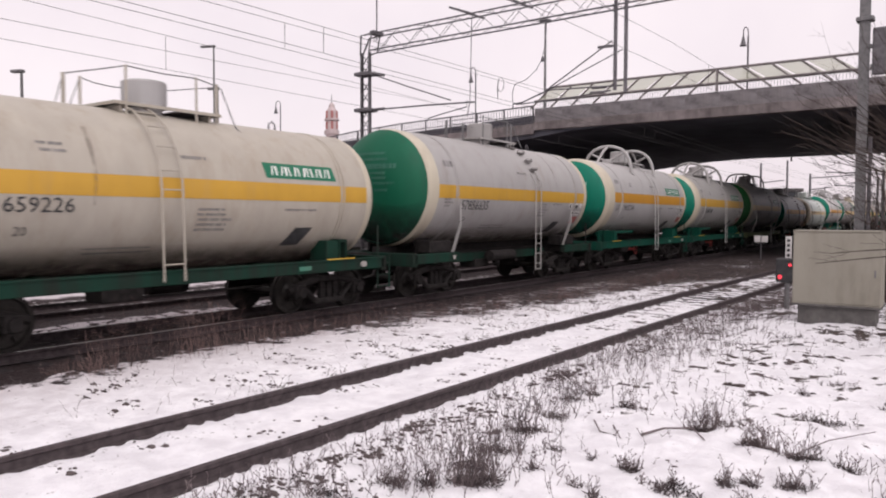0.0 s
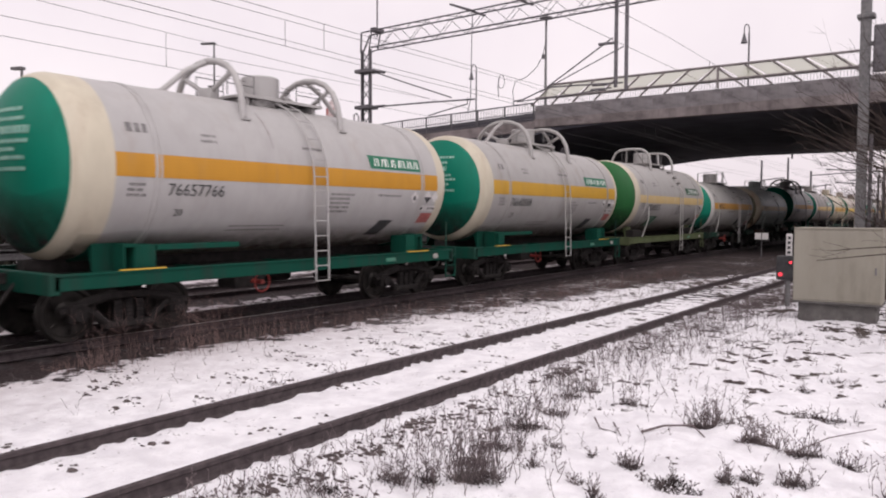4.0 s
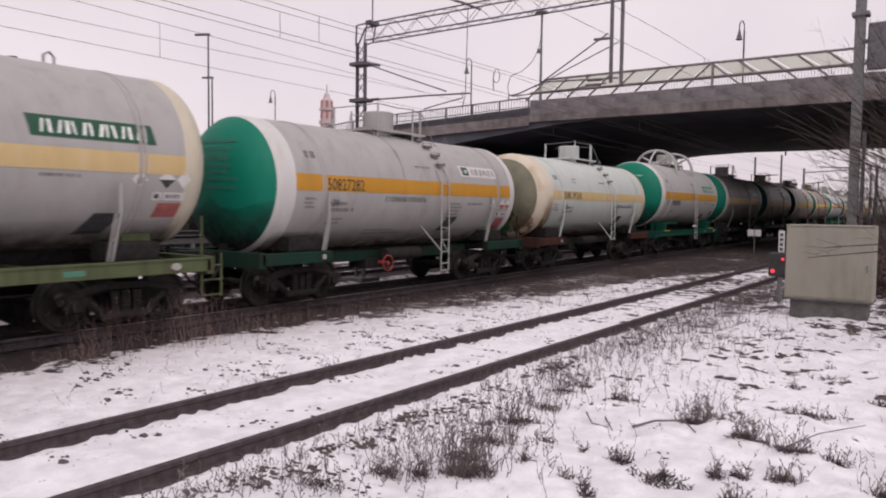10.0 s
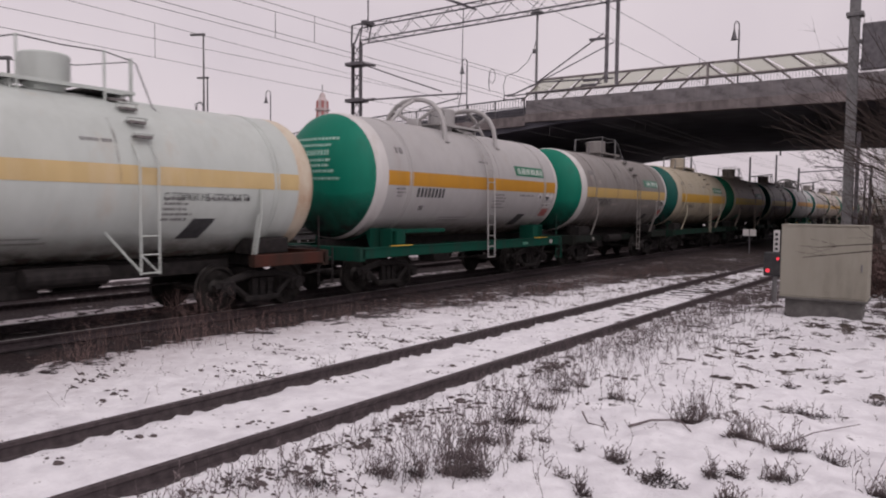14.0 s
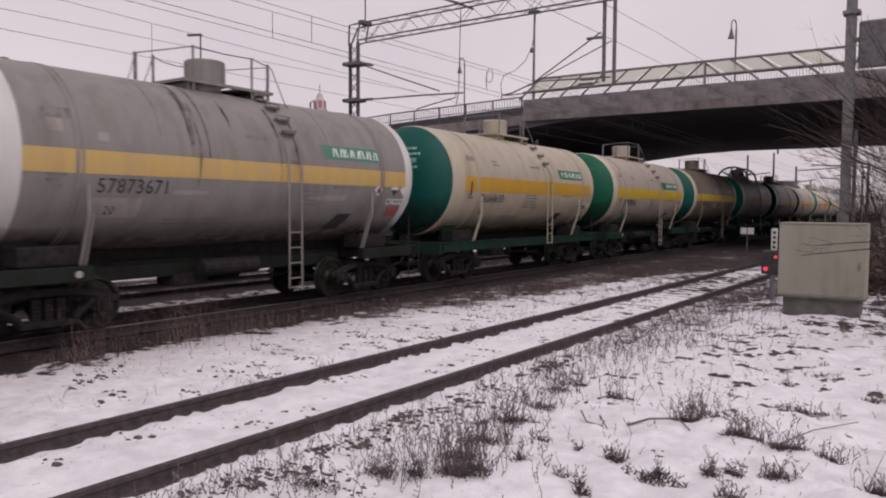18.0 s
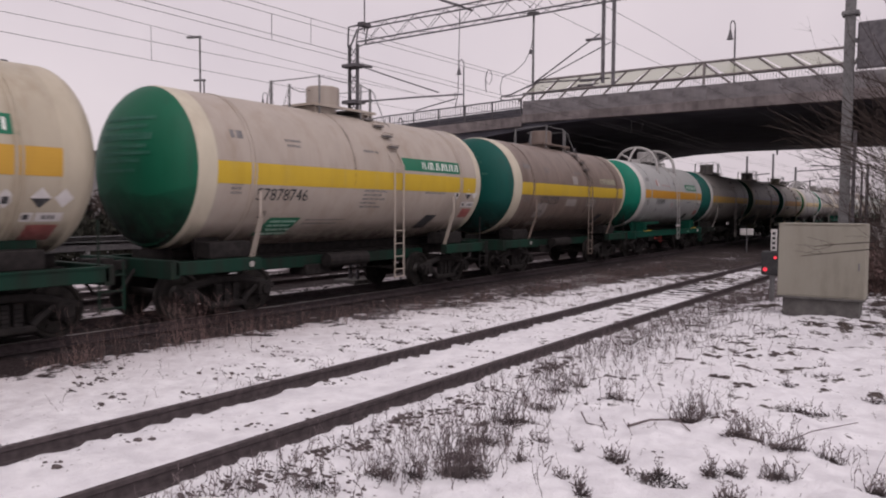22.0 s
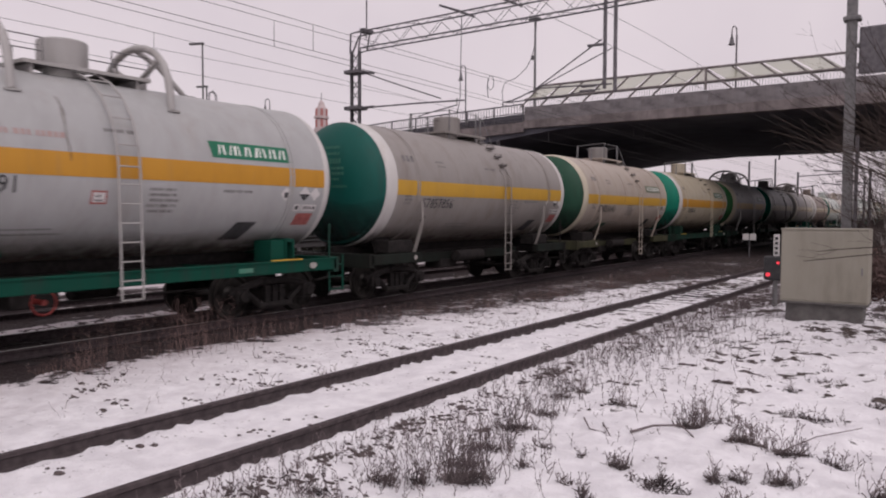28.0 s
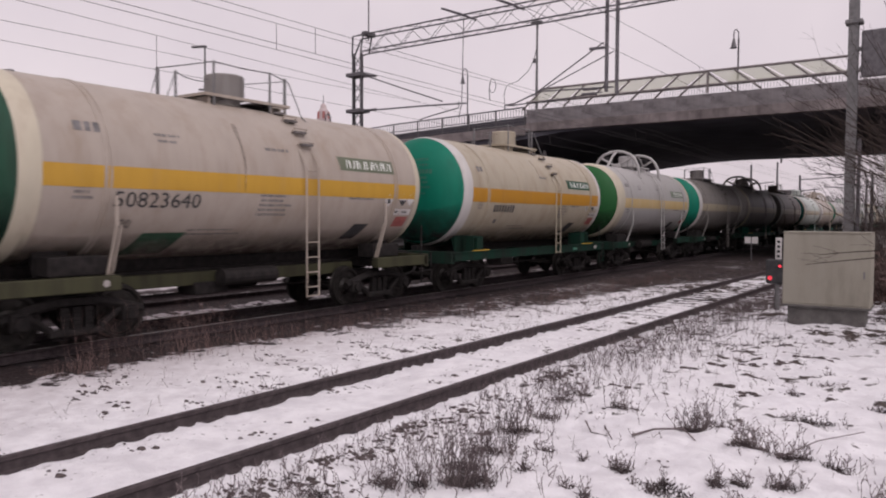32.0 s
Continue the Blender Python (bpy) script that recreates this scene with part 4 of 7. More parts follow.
# the thicket beside the near rail
for a in ((-3.30, 5.14, 0.30, 0.17, 0.58, 245), (-3.39, 5.17, 0.16, 0.09, 0.21, 128), (-3.71, 6.87, 0.24, 0.13, 0.34, 102), (-3.96, 8.70, 0.42, 0.23, 0.26, 95), (-3.09, 8.22, 0.18, 0.10, 0.24, 72),
          (-3.15, 6.32, 0.10, 0.06, 0.14, 42), (-3.62, 4.95, 0.17, 0.10, 0.45, 110), (-3.89, 4.81, 0.23, 0.13, 0.26, 140), (-4.17, 4.25, 0.29, 0.16, 0.29, 120), (-4.57, 3.97, 0.07, 0.06, 0.14, 18)):
    shrub(*a)
for a in ((-3.42, 5.24, 0.40, 0.2, 0.5, 190), (-3.66, 5.55, 0.3, 0.18, 0.44, 180), (-3.56, 6.04, 0.26, 0.18, 0.36, 170), (-3.74, 6.7, 0.24, 0.16, 0.33, 140), (-3.72, 7.42, 0.22, 0.16, 0.28, 100), (-3.85, 8.3, 0.26, 0.16, 0.26, 90)):
    shrub(*a)
# tufts in the open snow
for a in ((-2.20, 7.91, 0.21, 0.11, 0.36, 278), (-1.95, 8.27, 0.25, 0.14, 0.39, 75), (-1.52, 7.53, 0.21, 0.12, 0.27, 195), (-1.18, 7.41, 0.23, 0.12, 0.28, 138), (-2.35, 6.25, 0.13, 0.07, 0.16, 113),
          (-1.57, 6.31, 0.09, 0.06, 0.18, 72), (-1.37, 6.43, 0.11, 0.06, 0.14, 73), (-1.07, 6.61, 0.16, 0.09, 0.17, 110), (-0.73, 7.45, 0.17, 0.10, 0.19, 82), (-0.36, 6.72, 0.09, 0.06, 0.17, 88)):
    shrub(*a)
for a in ((-1.31, 5.92, 0.14, 0.08, 0.14, 66), (-2.27, 5.24, 0.08, 0.06, 0.08, 36), (-2.57, 5.54, 0.06, 0.06, 0.09, 25), (-2.38, 5.49, 0.06, 0.06, 0.14, 30), (-3.02, 5.61, 0.08, 0.06, 0.10, 29),
          (-2.70, 6.26, 0.08, 0.06, 0.08, 20), (-1.53, 10.15, 0.09, 0.06, 0.16, 35), (-1.33, 11.66, 0.11, 0.06, 0.10, 18), (-1.93, 6.10, 0.03, 0.06, 0.23, 15), (-0.43, 6.67, 0.08, 0.06, 0.47, 12), (-2.13, 8.15, 0.04, 0.06, 0.70, 12)):
    shrub(*a)
# sparse stalks between the two lines
for a in ((-7.26, 7.62, 0.23, 0.13, 0.19, 25), (-7.37, 6.65, 0.20, 0.11, 0.25, 25), (-8.97, 7.83, 0.09, 0.06, 0.26, 12), (-8.32, 9.76, 0.07, 0.06, 0.19, 16)):
    shrub(*a)
for a in ((-1.14, 8.93, 0.31, 0.17, 0.2, 150), (-1.94, 6.05, 0.29, 0.14, 0.10, 172), (-0.55, 9.97, 0.16, 0.09, 0.16, 50), (-0.95, 15.58, 0.4, 0.29, 0.36, 120), (-0.85, 17.1, 0.4, 0.5, 0.4, 330), (-1.0, 18.4, 0.4, 0.5, 0.5, 330), (-3.2, 13.4, 0.4, 0.12, 0.12, 60), (-2.6, 14.6, 0.4, 0.12, 0.12, 60), (-1.2, 11.0, 0.3, 0.1, 0.1, 40)):
    shrub(*a, flat=True)
rng = random.Random(12)
verts, faces = [], []
for _ in range(2800):
    y = 2.5 + 21 * rng.random() ** 1.4
    x = siding_x(y) + 1.15 + abs(rng.gauss(0, 1.0))
    if noise.noise((x * 1.1, y * 0.8, 21)) + 0.25 > rng.uniform(-0.3, 0.6):
        if rng.random() < 0.45:
            stalk(verts, faces, rng, x, y, rng.uniform(0.08, 0.36), 0.26, 0.0055, 2)
        else:
            weed(verts, faces, rng, x, y, rng.uniform(0.06, 0.22), 0.4, 3, 0.0042)
for _ in range(1900):
    y = 5.5 + 16 * rng.random()
    x = rng.uniform(-3.8, 1.2)
    if noise.noise((x * 1.3, y * 1.3, 2)) > rng.uniform(-0.1, 0.5):
        weed(verts, faces, rng, x, y, rng.uniform(0.04, 0.15), 0.5, 3, 0.0042)
for _ in range(1700):
    y = 3.5 + 24 * rng.random()
    x = rng.uniform(-10.8, siding_x(y) - 0.95)
    if noise.noise((x * 0.9, y * 0.9, 33)) > rng.uniform(-0.15, 0.45):
        weed(verts, faces, rng, x, y, rng.uniform(0.04, 0.2), 0.5, 2, 0.004)
for _ in range(1100):
    y = 10.5 + 14 * rng.random()
    x = siding_x(y) + 1.05 + abs(rng.gauss(0, 0.75))
    weed(verts, faces, rng, x, y, rng.uniform(0.08, 0.3), 0.35, 3, 0.0045)
tagged(new("dry_weeds", plant_mesh("dry_weeds", verts, faces, DRY)), "dead brown weeds standing in the snow", "weeds", kind="stuff")
verts, faces = [], []
for _ in range(2000):
    y = 5.2 + 23 * rng.random() ** 1.3
    x = -10.4 + max(0, min(1.7, (y - 9) * 0.17)) + rng.gauss(0, 0.3)
    if noise.noise((x * 0.5, y * 1.3, 40)) < rng.uniform(-0.5, 0.35):
        continue
    tall = 0.85 if 5.9 < y < 8.4 else 0.42
    weed(verts, faces, rng, x, y, tall * rng.uniform(0.35, 1.15) * min(1.0, 0.3 + (y - 5.2)), 0.16, 2, 0.0031)
tagged(new("dry_grass", plant_mesh("dry_grass", verts, faces, RED_STRAW)), "reddish dead grass along the ballast edge", "grass", kind="stuff")
verts, faces = [], []
for _ in range(900):
    y = 13 + 20 * rng.random()
    x = rng.uniform(-10.4, siding_x(y) - 0.9)
    if noise.noise((x * 0.6, y * 0.35, 51)) > rng.uniform(-0.25, 0.3):
        weed(verts, faces, rng, x, y, rng.uniform(0.06, 0.26), 0.4, 2, 0.005)
tagged(new("pale_grass", plant_mesh("pale_grass", verts, faces, STRAW)), "pale dead grass between the tracks", "grass", kind="stuff")
# loose clods and stones on the snow
verts, faces = [], []
def clod(verts, faces, rng, x, y, s):
    """One flat, lumpy clod with a ragged rim."""
    k = len(verts)
    c = Vector((x, y, ground_height(x, y)))
    turn, m = rng.uniform(0, 6.28), 7
    for f, z in ((1.0, -0.1), (0.62, 0.38)):
        for i in range(m):
            a = turn + 2 * math.pi * i / m
            r = s * f * rng.uniform(0.6, 1.45)
            verts.append(c + Vector((math.cos(a) * r * 1.25, math.sin(a) * r * 0.85, s * (z + rng.uniform(-0.08, 0.12)))))
    for i in range(m):
        j = (i + 1) % m
        faces.append((k + i, k + j, k + m + j, k + m + i))
    faces.append(tuple(range(k + m, k + 2 * m)))


for x, y in ((-4.61, 4.93), (-4.65, 4.36), (-4.64, 3.82), (-4.68, 5.61), (-4.64, 6.08), (-4.55, 6.76), (-7.94, 6.52), (-7.68, 5.53), (-8.06, 7.15), (-7.83, 7.89), (-8.45, 9.84), (-7.57, 10.64), (-5.86, 5.10), (-5.89, 5.69)):
    for _ in range(9):
        clod(verts, faces, rng, x + rng.gauss(0, 0.16), y + rng.gauss(0, 0.12), rng.uniform(0.012, 0.035))
for x, y, half in ((-3.17, 11.14, 0.11), (-2.85, 11.58, 0.14), (-2.80, 13.08, 0.15), (-2.54, 12.37, 0.14), (-2.42, 12.01, 0.19), (-2.33, 13.96, 0.13), (-2.01, 12.24, 0.14), (-1.87, 12.99, 0.12), (-1.65, 13.09, 0.18), (-1.93, 15.25, 0.31), (-2.17, 10.80, 0.15), (-2.35, 10.07, 0.12), (-2.02, 9.90, 0.12)):
    for _ in range(14):
        clod(verts, faces, rng, x + rng.uniform(-half, half), y + rng.gauss(0, 0.05), rng.uniform(0.02, 0.05))
for _ in range(26):
    y = rng.uniform(4.6, 10.5)
    x = siding_x(y) + 1.22 + abs(rng.gauss(0, 0.13))
    for _ in range(7):
        clod(verts, faces, rng, x + rng.gauss(0, 0.07), y + rng.gauss(0, 0.12), rng.uniform(0.012, 0.04))
for _ in range(1900):
    y = 2.5 + 22 * rng.random() ** 1.15
    x = rng.choice((rng.uniform(-10.4, -7.2), rng.uniform(-10.4, -7.2), rng.uniform(-4.95, 0.5), siding_x(y) + 1.2 + abs(rng.gauss(0, 0.22)), siding_x(y) + 1.2 + abs(rng.gauss(0, 0.22)), rng.uniform(-10.2, -7.4)))
    if rng.random() < 0.08:
        x = rng.uniform(-6.7, -5.5)
    if noise.noise((x * 1.1, y * 1.1, 14)) < rng.uniform(0.0, 0.4):
        continue
    for _ in range(rng.randint(3, 12)):
        clod(verts, faces, rng, x + rng.gauss(0, 0.1), y + rng.gauss(0, 0.06), rng.uniform(0.007, 0.02) + 0.03 * rng.random() ** 6)
tagged(new("loose_stones", plant_mesh("loose_stones", verts, faces, CLOD)), "dark stones and clods on the snow", "stones", kind="stuff")


def bare_tree(name, label, x, y, r, h, lean, seed, material, depth=5, low=0.25, limbs_on_trunk=9, reach=1.0):
    """A leafless tree: tapered trunk with limbs that fork into fine twigs."""
    rng = random.Random(seed)
    t = thing(name, label, "tree", pose(x, y, -0.3))
    trunk, limbs, twigs = bmesh.new(), bmesh.new(), ([], [])

    def grow(p, way, length, rad, level):
        pts, radii = [p.copy()], [rad]
        q, w = p.copy(), way.copy()
        for i in range(4):
            w = (w + Vector((rng.gauss(0, 0.13), rng.gauss(0, 0.13), rng.gauss(0.03, 0.08)))).normalized()
            q = q + w * length / 4
            pts.append(q.copy())
            radii.append(rad * (1 - 0.16 * (i + 1)))
        if level >= 3:
            for a, b, ra in zip(pts, pts[1:], radii):
                blade(twigs[0], twigs[1], a, b, max(ra, 0.004))
        else:
            tube(trunk if level == 0 else limbs, pts, radii, 7 if level < 2 else 5)
        if level >= depth:
            return
        for i in range(limbs_on_trunk if level == 0 else 4):
            f = rng.uniform(low if level == 0 else 0.25, 1.0)
            k = min(3, int(f * 4))
            start = pts[k].lerp(pts[k + 1], f * 4 - k)
            side = Vector((rng.gauss(0, 1), rng.gauss(0, 1), rng.gauss(0.3, 0.5))) + lean
            grow(start, (w * 0.55 + side.normalized() * 0.8).normalized(), length * rng.uniform(0.42, 0.68) * reach, rad * rng.uniform(0.35, 0.5), level + 1)
    grow(Vector((0, 0, 0)), Vector((lean.x * 0.1, lean.y * 0.1, 1)), h, r, 0)
    part("trunk", trunk, material, t)
    part("branchwork", limbs, BARK, t)["kind"] = "stuff"
    part("twig_mass", mesh_bm(*twigs), BARK, t)["kind"] = "stuff"


def mesh_bm(verts, faces):
    bm = bmesh.new()
    vs = [bm.verts.new(v) for v in verts]
    for f in faces:
        bm.faces.new([vs[i] for i in f])
    return bm


BIRCH = shade("birch_bark", (0.2, 0.19, 0.185), (0.36, 0.34, 0.33), 5, (0.7, 0.9), 0, 0.2, (1, 1, 3), (0.05, 0.045, 0.04), 0.62, 3.0, 0.06, (1, 1, 4))


def fan_bush(x, y, stems, seed, lean=0.0, tall=(4.0, 8.2)):
    """A tall many-stemmed bare bush whose thin shoots spread toward the track."""
    rng = random.Random(seed)
    t = thing("bare_willow", "tall bare bush with many thin shoots beside the cabinet", "bush", pose(x, y, -0.2))
    fine = ([], [])
    for k in range(stems):
        p = Vector((rng.gauss(0, 0.35), rng.gauss(0, 0.4), 0))
        way = Vector((rng.uniform(-0.4, 0.25) - 0.3 * rng.random() ** 3 + lean, rng.uniform(-0.3, 0.3), 1)).normalized()
        length = rng.uniform(*tall)
        pts, radii = [p.copy()], [0.012]
        w = way.copy()
        for i in range(9):
            w = (w + Vector((rng.gauss(-0.03, 0.05), rng.gauss(0, 0.05), rng.gauss(0, 0.03)))).normalized()
            p = p + w * length / 9
            pts.append(p.copy())
            radii.append(0.012 - 0.001 * (i + 1))
            if i > 1:
                for _ in range(rng.randint(2, 4)):
                    d = (w * 0.7 + Vector((rng.gauss(-0.3, 0.5), rng.gauss(0, 0.5), rng.gauss(0.05, 0.3)))).normalized()
                    a = p.copy()
                    run = rng.uniform(0.35, 1.3) * (1 - i / 14)
                    for s in range(3):
                        b = a + (d + Vector((rng.gauss(0, 0.12), rng.gauss(0, 0.12), rng.gauss(0.03, 0.1)))).normalized() * run / 3
                        blade(fine[0], fine[1], a, b, 0.0034 - 0.0007 * s)
                        a = b
        part("stem", tube(bmesh.new(), pts, [0.6 * q for q in radii], 5), BARK, t)
    part("twig_mass", mesh_bm(*fine), BARK, t)["kind"] = "stuff"


def leaning_tree(x, y, crown, seed):
    """A small bare tree whose long thin shoots fan out from a low crown over the cabinet."""
    rng = random.Random(seed)
    t = thing("bare_willow", "bare willow with long thin shoots that lean over the cabinet", "tree", pose(x, y, -0.2))
    hub = Vector((0, 0, crown + 0.2))
    part("trunk", tube(bmesh.new(), [(0.15, 0.05, 0), (0.05, 0, crown * 0.5), hub, hub + Vector((-0.1, 0.05, 1.6))], [0.08, 0.07, 0.055, 0.02], 8), BARK, t)
    fine = ([], [])
    for k in range(64):
        up = radians((3, 6, 10)[k] if k < 3 else 14 + 70 * rng.random() ** 0.85)
        side = rng.gauss(0, 0.16)
        w = Vector((-math.cos(up), side, math.sin(up))).normalized()
        p = hub + Vector((rng.uniform(-0.15, 0.15), rng.uniform(-0.4, 0.4), rng.uniform(0.0, 0.25) + 0.5 * rng.random() if k > 2 else -0.02 - 0.1 * k))
        length = rng.uniform(2.3, 2.8) if k < 3 else rng.uniform(2.0, 3.7)
        thick = 0.022 if k < 3 else 0.014
        pts, radii = [p.copy()], [thick]
        for i in range(8):
            w = (w + Vector((rng.gauss(0, 0.04), rng.gauss(0, 0.05), rng.gauss(0.015, 0.045) if k > 2 else rng.gauss(0, 0.05)))).normalized()
            p = p + w * length / 8
            pts.append(p.copy())
            radii.append(thick * (1 - 0.086 * (i + 1)))
            for _ in range(rng.randint(0, 2) if i > 1 else 0):
                d = (w * 0.9 + Vector((rng.gauss(0, 0.3), rng.gauss(0, 0.4), rng.gauss(0.15, 0.35)))).normalized()
                a, run = p.copy(), rng.uniform(0.3, 1.0) * (1 - i / 14)
                for q in range(3):
                    b = a + (d + Vector((rng.gauss(0, 0.1), rng.gauss(0, 0.1), rng.gauss(0.04, 0.08)))).normalized() * run / 3
                    blade(fine[0], fine[1], a, b, 0.0052 - 0.0009 * q)
                    a = b
        part("shoot", tube(bmesh.new(), pts, [0.8 * q for q in radii], 5), BARK, t)
    part("twig_mass", mesh_bm(*fine), BARK, t)["kind"] = "stuff"


leaning_tree(0.6, 13.3, 1.75, 6)
leaning_tree(0.75, 19.4, 2.3, 12)
fan_bush(-0.6, 20.2, 32, 9, 0.1, (3.4, 7.0))
fan_bush(-0.8, 23.6, 40, 11, 0.1, (3.8, 7.4))
fan_bush(-0.35, 18.2, 22, 17, 0.1, (2.0, 4.4))
fan_bush(-1.0, 27.5, 40, 23, 0.1, (3.6, 7.0))
bare_tree("bare_birch", "leafless birch with a pale trunk", -2.05, 34, 0.15, 9.5, Vector((0.1, 0.0, 0.2)), 8, BIRCH, 2, 0.6, 3, 0.25)
scrub = new("scrub", hedge_mesh(random.Random(31), 7, 3.0, 1.75, 3600, 0.22, RED_STRAW))
scrub.location = (0.1, 22.5, -0.25)
tagged(scrub, "brown tangled undergrowth behind the cabinet", "scrub", kind="stuff")
bare_tree("bare_tree", "leafless tree with thin dark branches near the mast", 0.55, 25, 0.08, 6.6, Vector((-0.1, 0, 0.2)), 11, BARK, 5, 0.25, 9, 0.5)
bare_tree("bare_tree", "leafless tree with thin dark branches behind the mast", 0.45, 31, 0.09, 6.2, Vector((-0.1, 0, 0.1)), 21, BARK, 5, 0.12, 9, 0.55)


def stick(points, r):
    pts = [(x, y, ground_height(x, y) + h) for x, y, h in points]
    tagged(part("fallen_stick", tube(bmesh.new(), pts, [r * (1 - 0.6 * i / len(pts)) for i in range(len(pts))], 5), DRY), "thin dark fallen stick lying on the snow", "stick", group="fallen sticks")


stick(((-2.62, 7.25, 0.02), (-2.45, 7.45, 0.05), (-2.2, 7.6, 0.06), (-2.05, 7.5, 0.01)), 0.014)
stick(((-2.95, 7.35, 0.01), (-2.9, 7.2, 0.09), (-2.78, 7.1, 0.02)), 0.01)
stick(((-3.2, 7.4, 0.08), (-3.05, 7.2, 0.02), (-2.85, 7.15, 0.01)), 0.01)
stick(((-1.25, 7.3, 0.03), (-0.95, 7.7, 0.16), (-0.6, 8.1, 0.22)), 0.007)


# ---- the train ----

PITCH = 12.02


def travelled(t):
    """Where the middle of the first wagon is along the track at t seconds."""
    ts = (0, 6, 9, 13, 19, 23, 28, 32)
    ahead = (8.27, 7.18, 6.66, 6.28, 6.08, 6.17, 6.3, 6.2)
    return float(np.interp(t, ts, ahead)) - 5.13 * t


def smooth_travel(t):
    return sum(travelled(min(32, max(0, t + d))) + 5.13 * (min(32, max(0, t + d)) - t) for d in (-1, -0.5, 0, 0.5, 1)) / 5


FRAME_TEAL = paint("teal_green_frame_paint", (0.005, 0.058, 0.039), (0.026, 0.034, 0.03), 0.62, gloss=0.12, rough=(0.6, 0.8))
FRAME_DARK = paint("dark_green_frame_paint", (0.01, 0.038, 0.026), (0.018, 0.018, 0.016), 0.55, gloss=0.12, rough=(0.6, 0.8))
FRAME_TAN = paint("tan_olive_frame_paint", (0.062, 0.062, 0.036), (0.03, 0.028, 0.02), 0.56, gloss=0.12, rough=(0.6, 0.8))
FRAME_OLIVE = paint("olive_green_frame_paint", (0.095, 0.115, 0.058), (0.05, 0.05, 0.03), 0.6, gloss=0.12, rough=(0.6, 0.8))
FRAME_RUST = paint("rust_brown_frame_paint", (0.07, 0.026, 0.019), (0.03, 0.022, 0.018), 0.52, gloss=0.12, rough=(0.6, 0.8))
FRAME_BLACK = paint("sooty_green_frame_paint", (0.017, 0.022, 0.0185), (0.014, 0.0125, 0.0115), 0.55, gloss=0.12, rough=(0.6, 0.8))
CAP_GREEN = paint("deep_green_cap_paint", (0.008, 0.1, 0.054), (0.02, 0.06, 0.04), 0.68, gloss=0.18)
CAP_LEAF = paint("leaf_green_cap_paint", (0.020, 0.108, 0.032), (0.03, 0.07, 0.035), 0.66, gloss=0.18)
CAP_DULL = paint("dull_green_cap_paint", (0.022, 0.074, 0.046), (0.02, 0.045, 0.03), 0.58, gloss=0.18)
CAP_EMERALD = paint("emerald_cap_paint", (0.004, 0.163, 0.106), (0.01, 0.09, 0.055), 0.7, gloss=0.18)
CAP_TEAL = paint("dark_teal_cap_paint", (0.006, 0.078, 0.064), (0.02, 0.05, 0.045), 0.66, gloss=0.18)
CAP_RUST = shade("peeled_beige_cap_paint", (0.13, 0.125, 0.085), (0.2, 0.185, 0.13), 2.0, (0.6, 0.85), 0, 0.1, (1, 1, 1), (0.1, 0.085, 0.05), 0.58, 0.8, 0.12)
RUST_STAIN = shade("burnt_rust_stain", (0.018, 0.012, 0.01), (0.07, 0.038, 0.022), 2.4, (0.7, 0.9), 0, 0.2)
RING_WHITE = paint("white_ring_paint", (0.562, 0.546, 0.530), (0.45, 0.42, 0.38), 0.66)
RING_CREAM = paint("cream_ring_paint", (0.515, 0.468, 0.367), (0.42, 0.36, 0.28), 0.64)
RING_IVORY = paint("ivory_ring_paint", (0.45, 0.4, 0.31), (0.36, 0.3, 0.22), 0.64)
RING_RUST = shade("rust_stained_ring_paint", (0.5, 0.43, 0.33), (0.58, 0.52, 0.41), 1.2, (0.5, 0.8), 0, 0.05, (1, 1, 0.6), (0.33, 0.16, 0.07), 0.6, 0.8, 0.12)
STRIPE_GOLD = paint("golden_stripe_paint", (0.502, 0.289, 0.038), (0.4, 0.25, 0.08), 0.68)
STRIPE_ORANGE = paint("orange_stripe_paint", (0.471, 0.228, 0.023), (0.36, 0.2, 0.06), 0.68)
STRIPE_YELLOW = paint("yellow_stripe_paint", (0.517, 0.350, 0.030), (0.4, 0.3, 0.08), 0.68)
STRIPE_FAINT = paint("bleached_stripe_paint", (0.4, 0.34, 0.24), (0.34, 0.3, 0.24), 0.6)
CAP_PALE = paint("dirty_white_cap_paint", (0.4, 0.38, 0.36), (0.25, 0.22, 0.2), 0.6)
STRIPE_CREAM = paint("worn_cream_orange_stripe_paint", (0.5, 0.34, 0.12), (0.4, 0.3, 0.17), 0.62)
STRIPE_PALE = paint("faded_stripe_paint", (0.532, 0.395, 0.190), (0.55, 0.44, 0.28), 0.62)
FLAG_GREEN = paint("green_plate_paint", (0.007, 0.143, 0.075), (0.03, 0.12, 0.07), 0.66)
FLAG_DARK = paint("dark_green_plate_paint", (0.014, 0.072, 0.038), (0.04, 0.08, 0.055), 0.6)
FLAG_OLIVE = paint("worn_olive_plate_paint", (0.13, 0.15, 0.1), (0.2, 0.19, 0.15), 0.64)
FLAG_WORN = paint("worn_teal_plate_paint", (0.06, 0.2, 0.14), (0.16, 0.2, 0.17), 0.6)
FLAG_FADED = paint("faded_green_plate_paint", (0.15, 0.19, 0.14), (0.24, 0.24, 0.2), 0.6)
LETTER_WORN = shade("worn_yellowish_lettering", (0.36, 0.38, 0.26), (0.5, 0.5, 0.38), 8, (0.5, 0.7))
LETTER = shade("white_lettering", (0.6, 0.62, 0.58), (0.75, 0.76, 0.72), 8, (0.5, 0.7))
WALKWAY = shade("dirty_walkway_plate", (0.09, 0.08, 0.078), (0.19, 0.175, 0.17), 6, (0.6, 0.85), 0.1, 0.1)
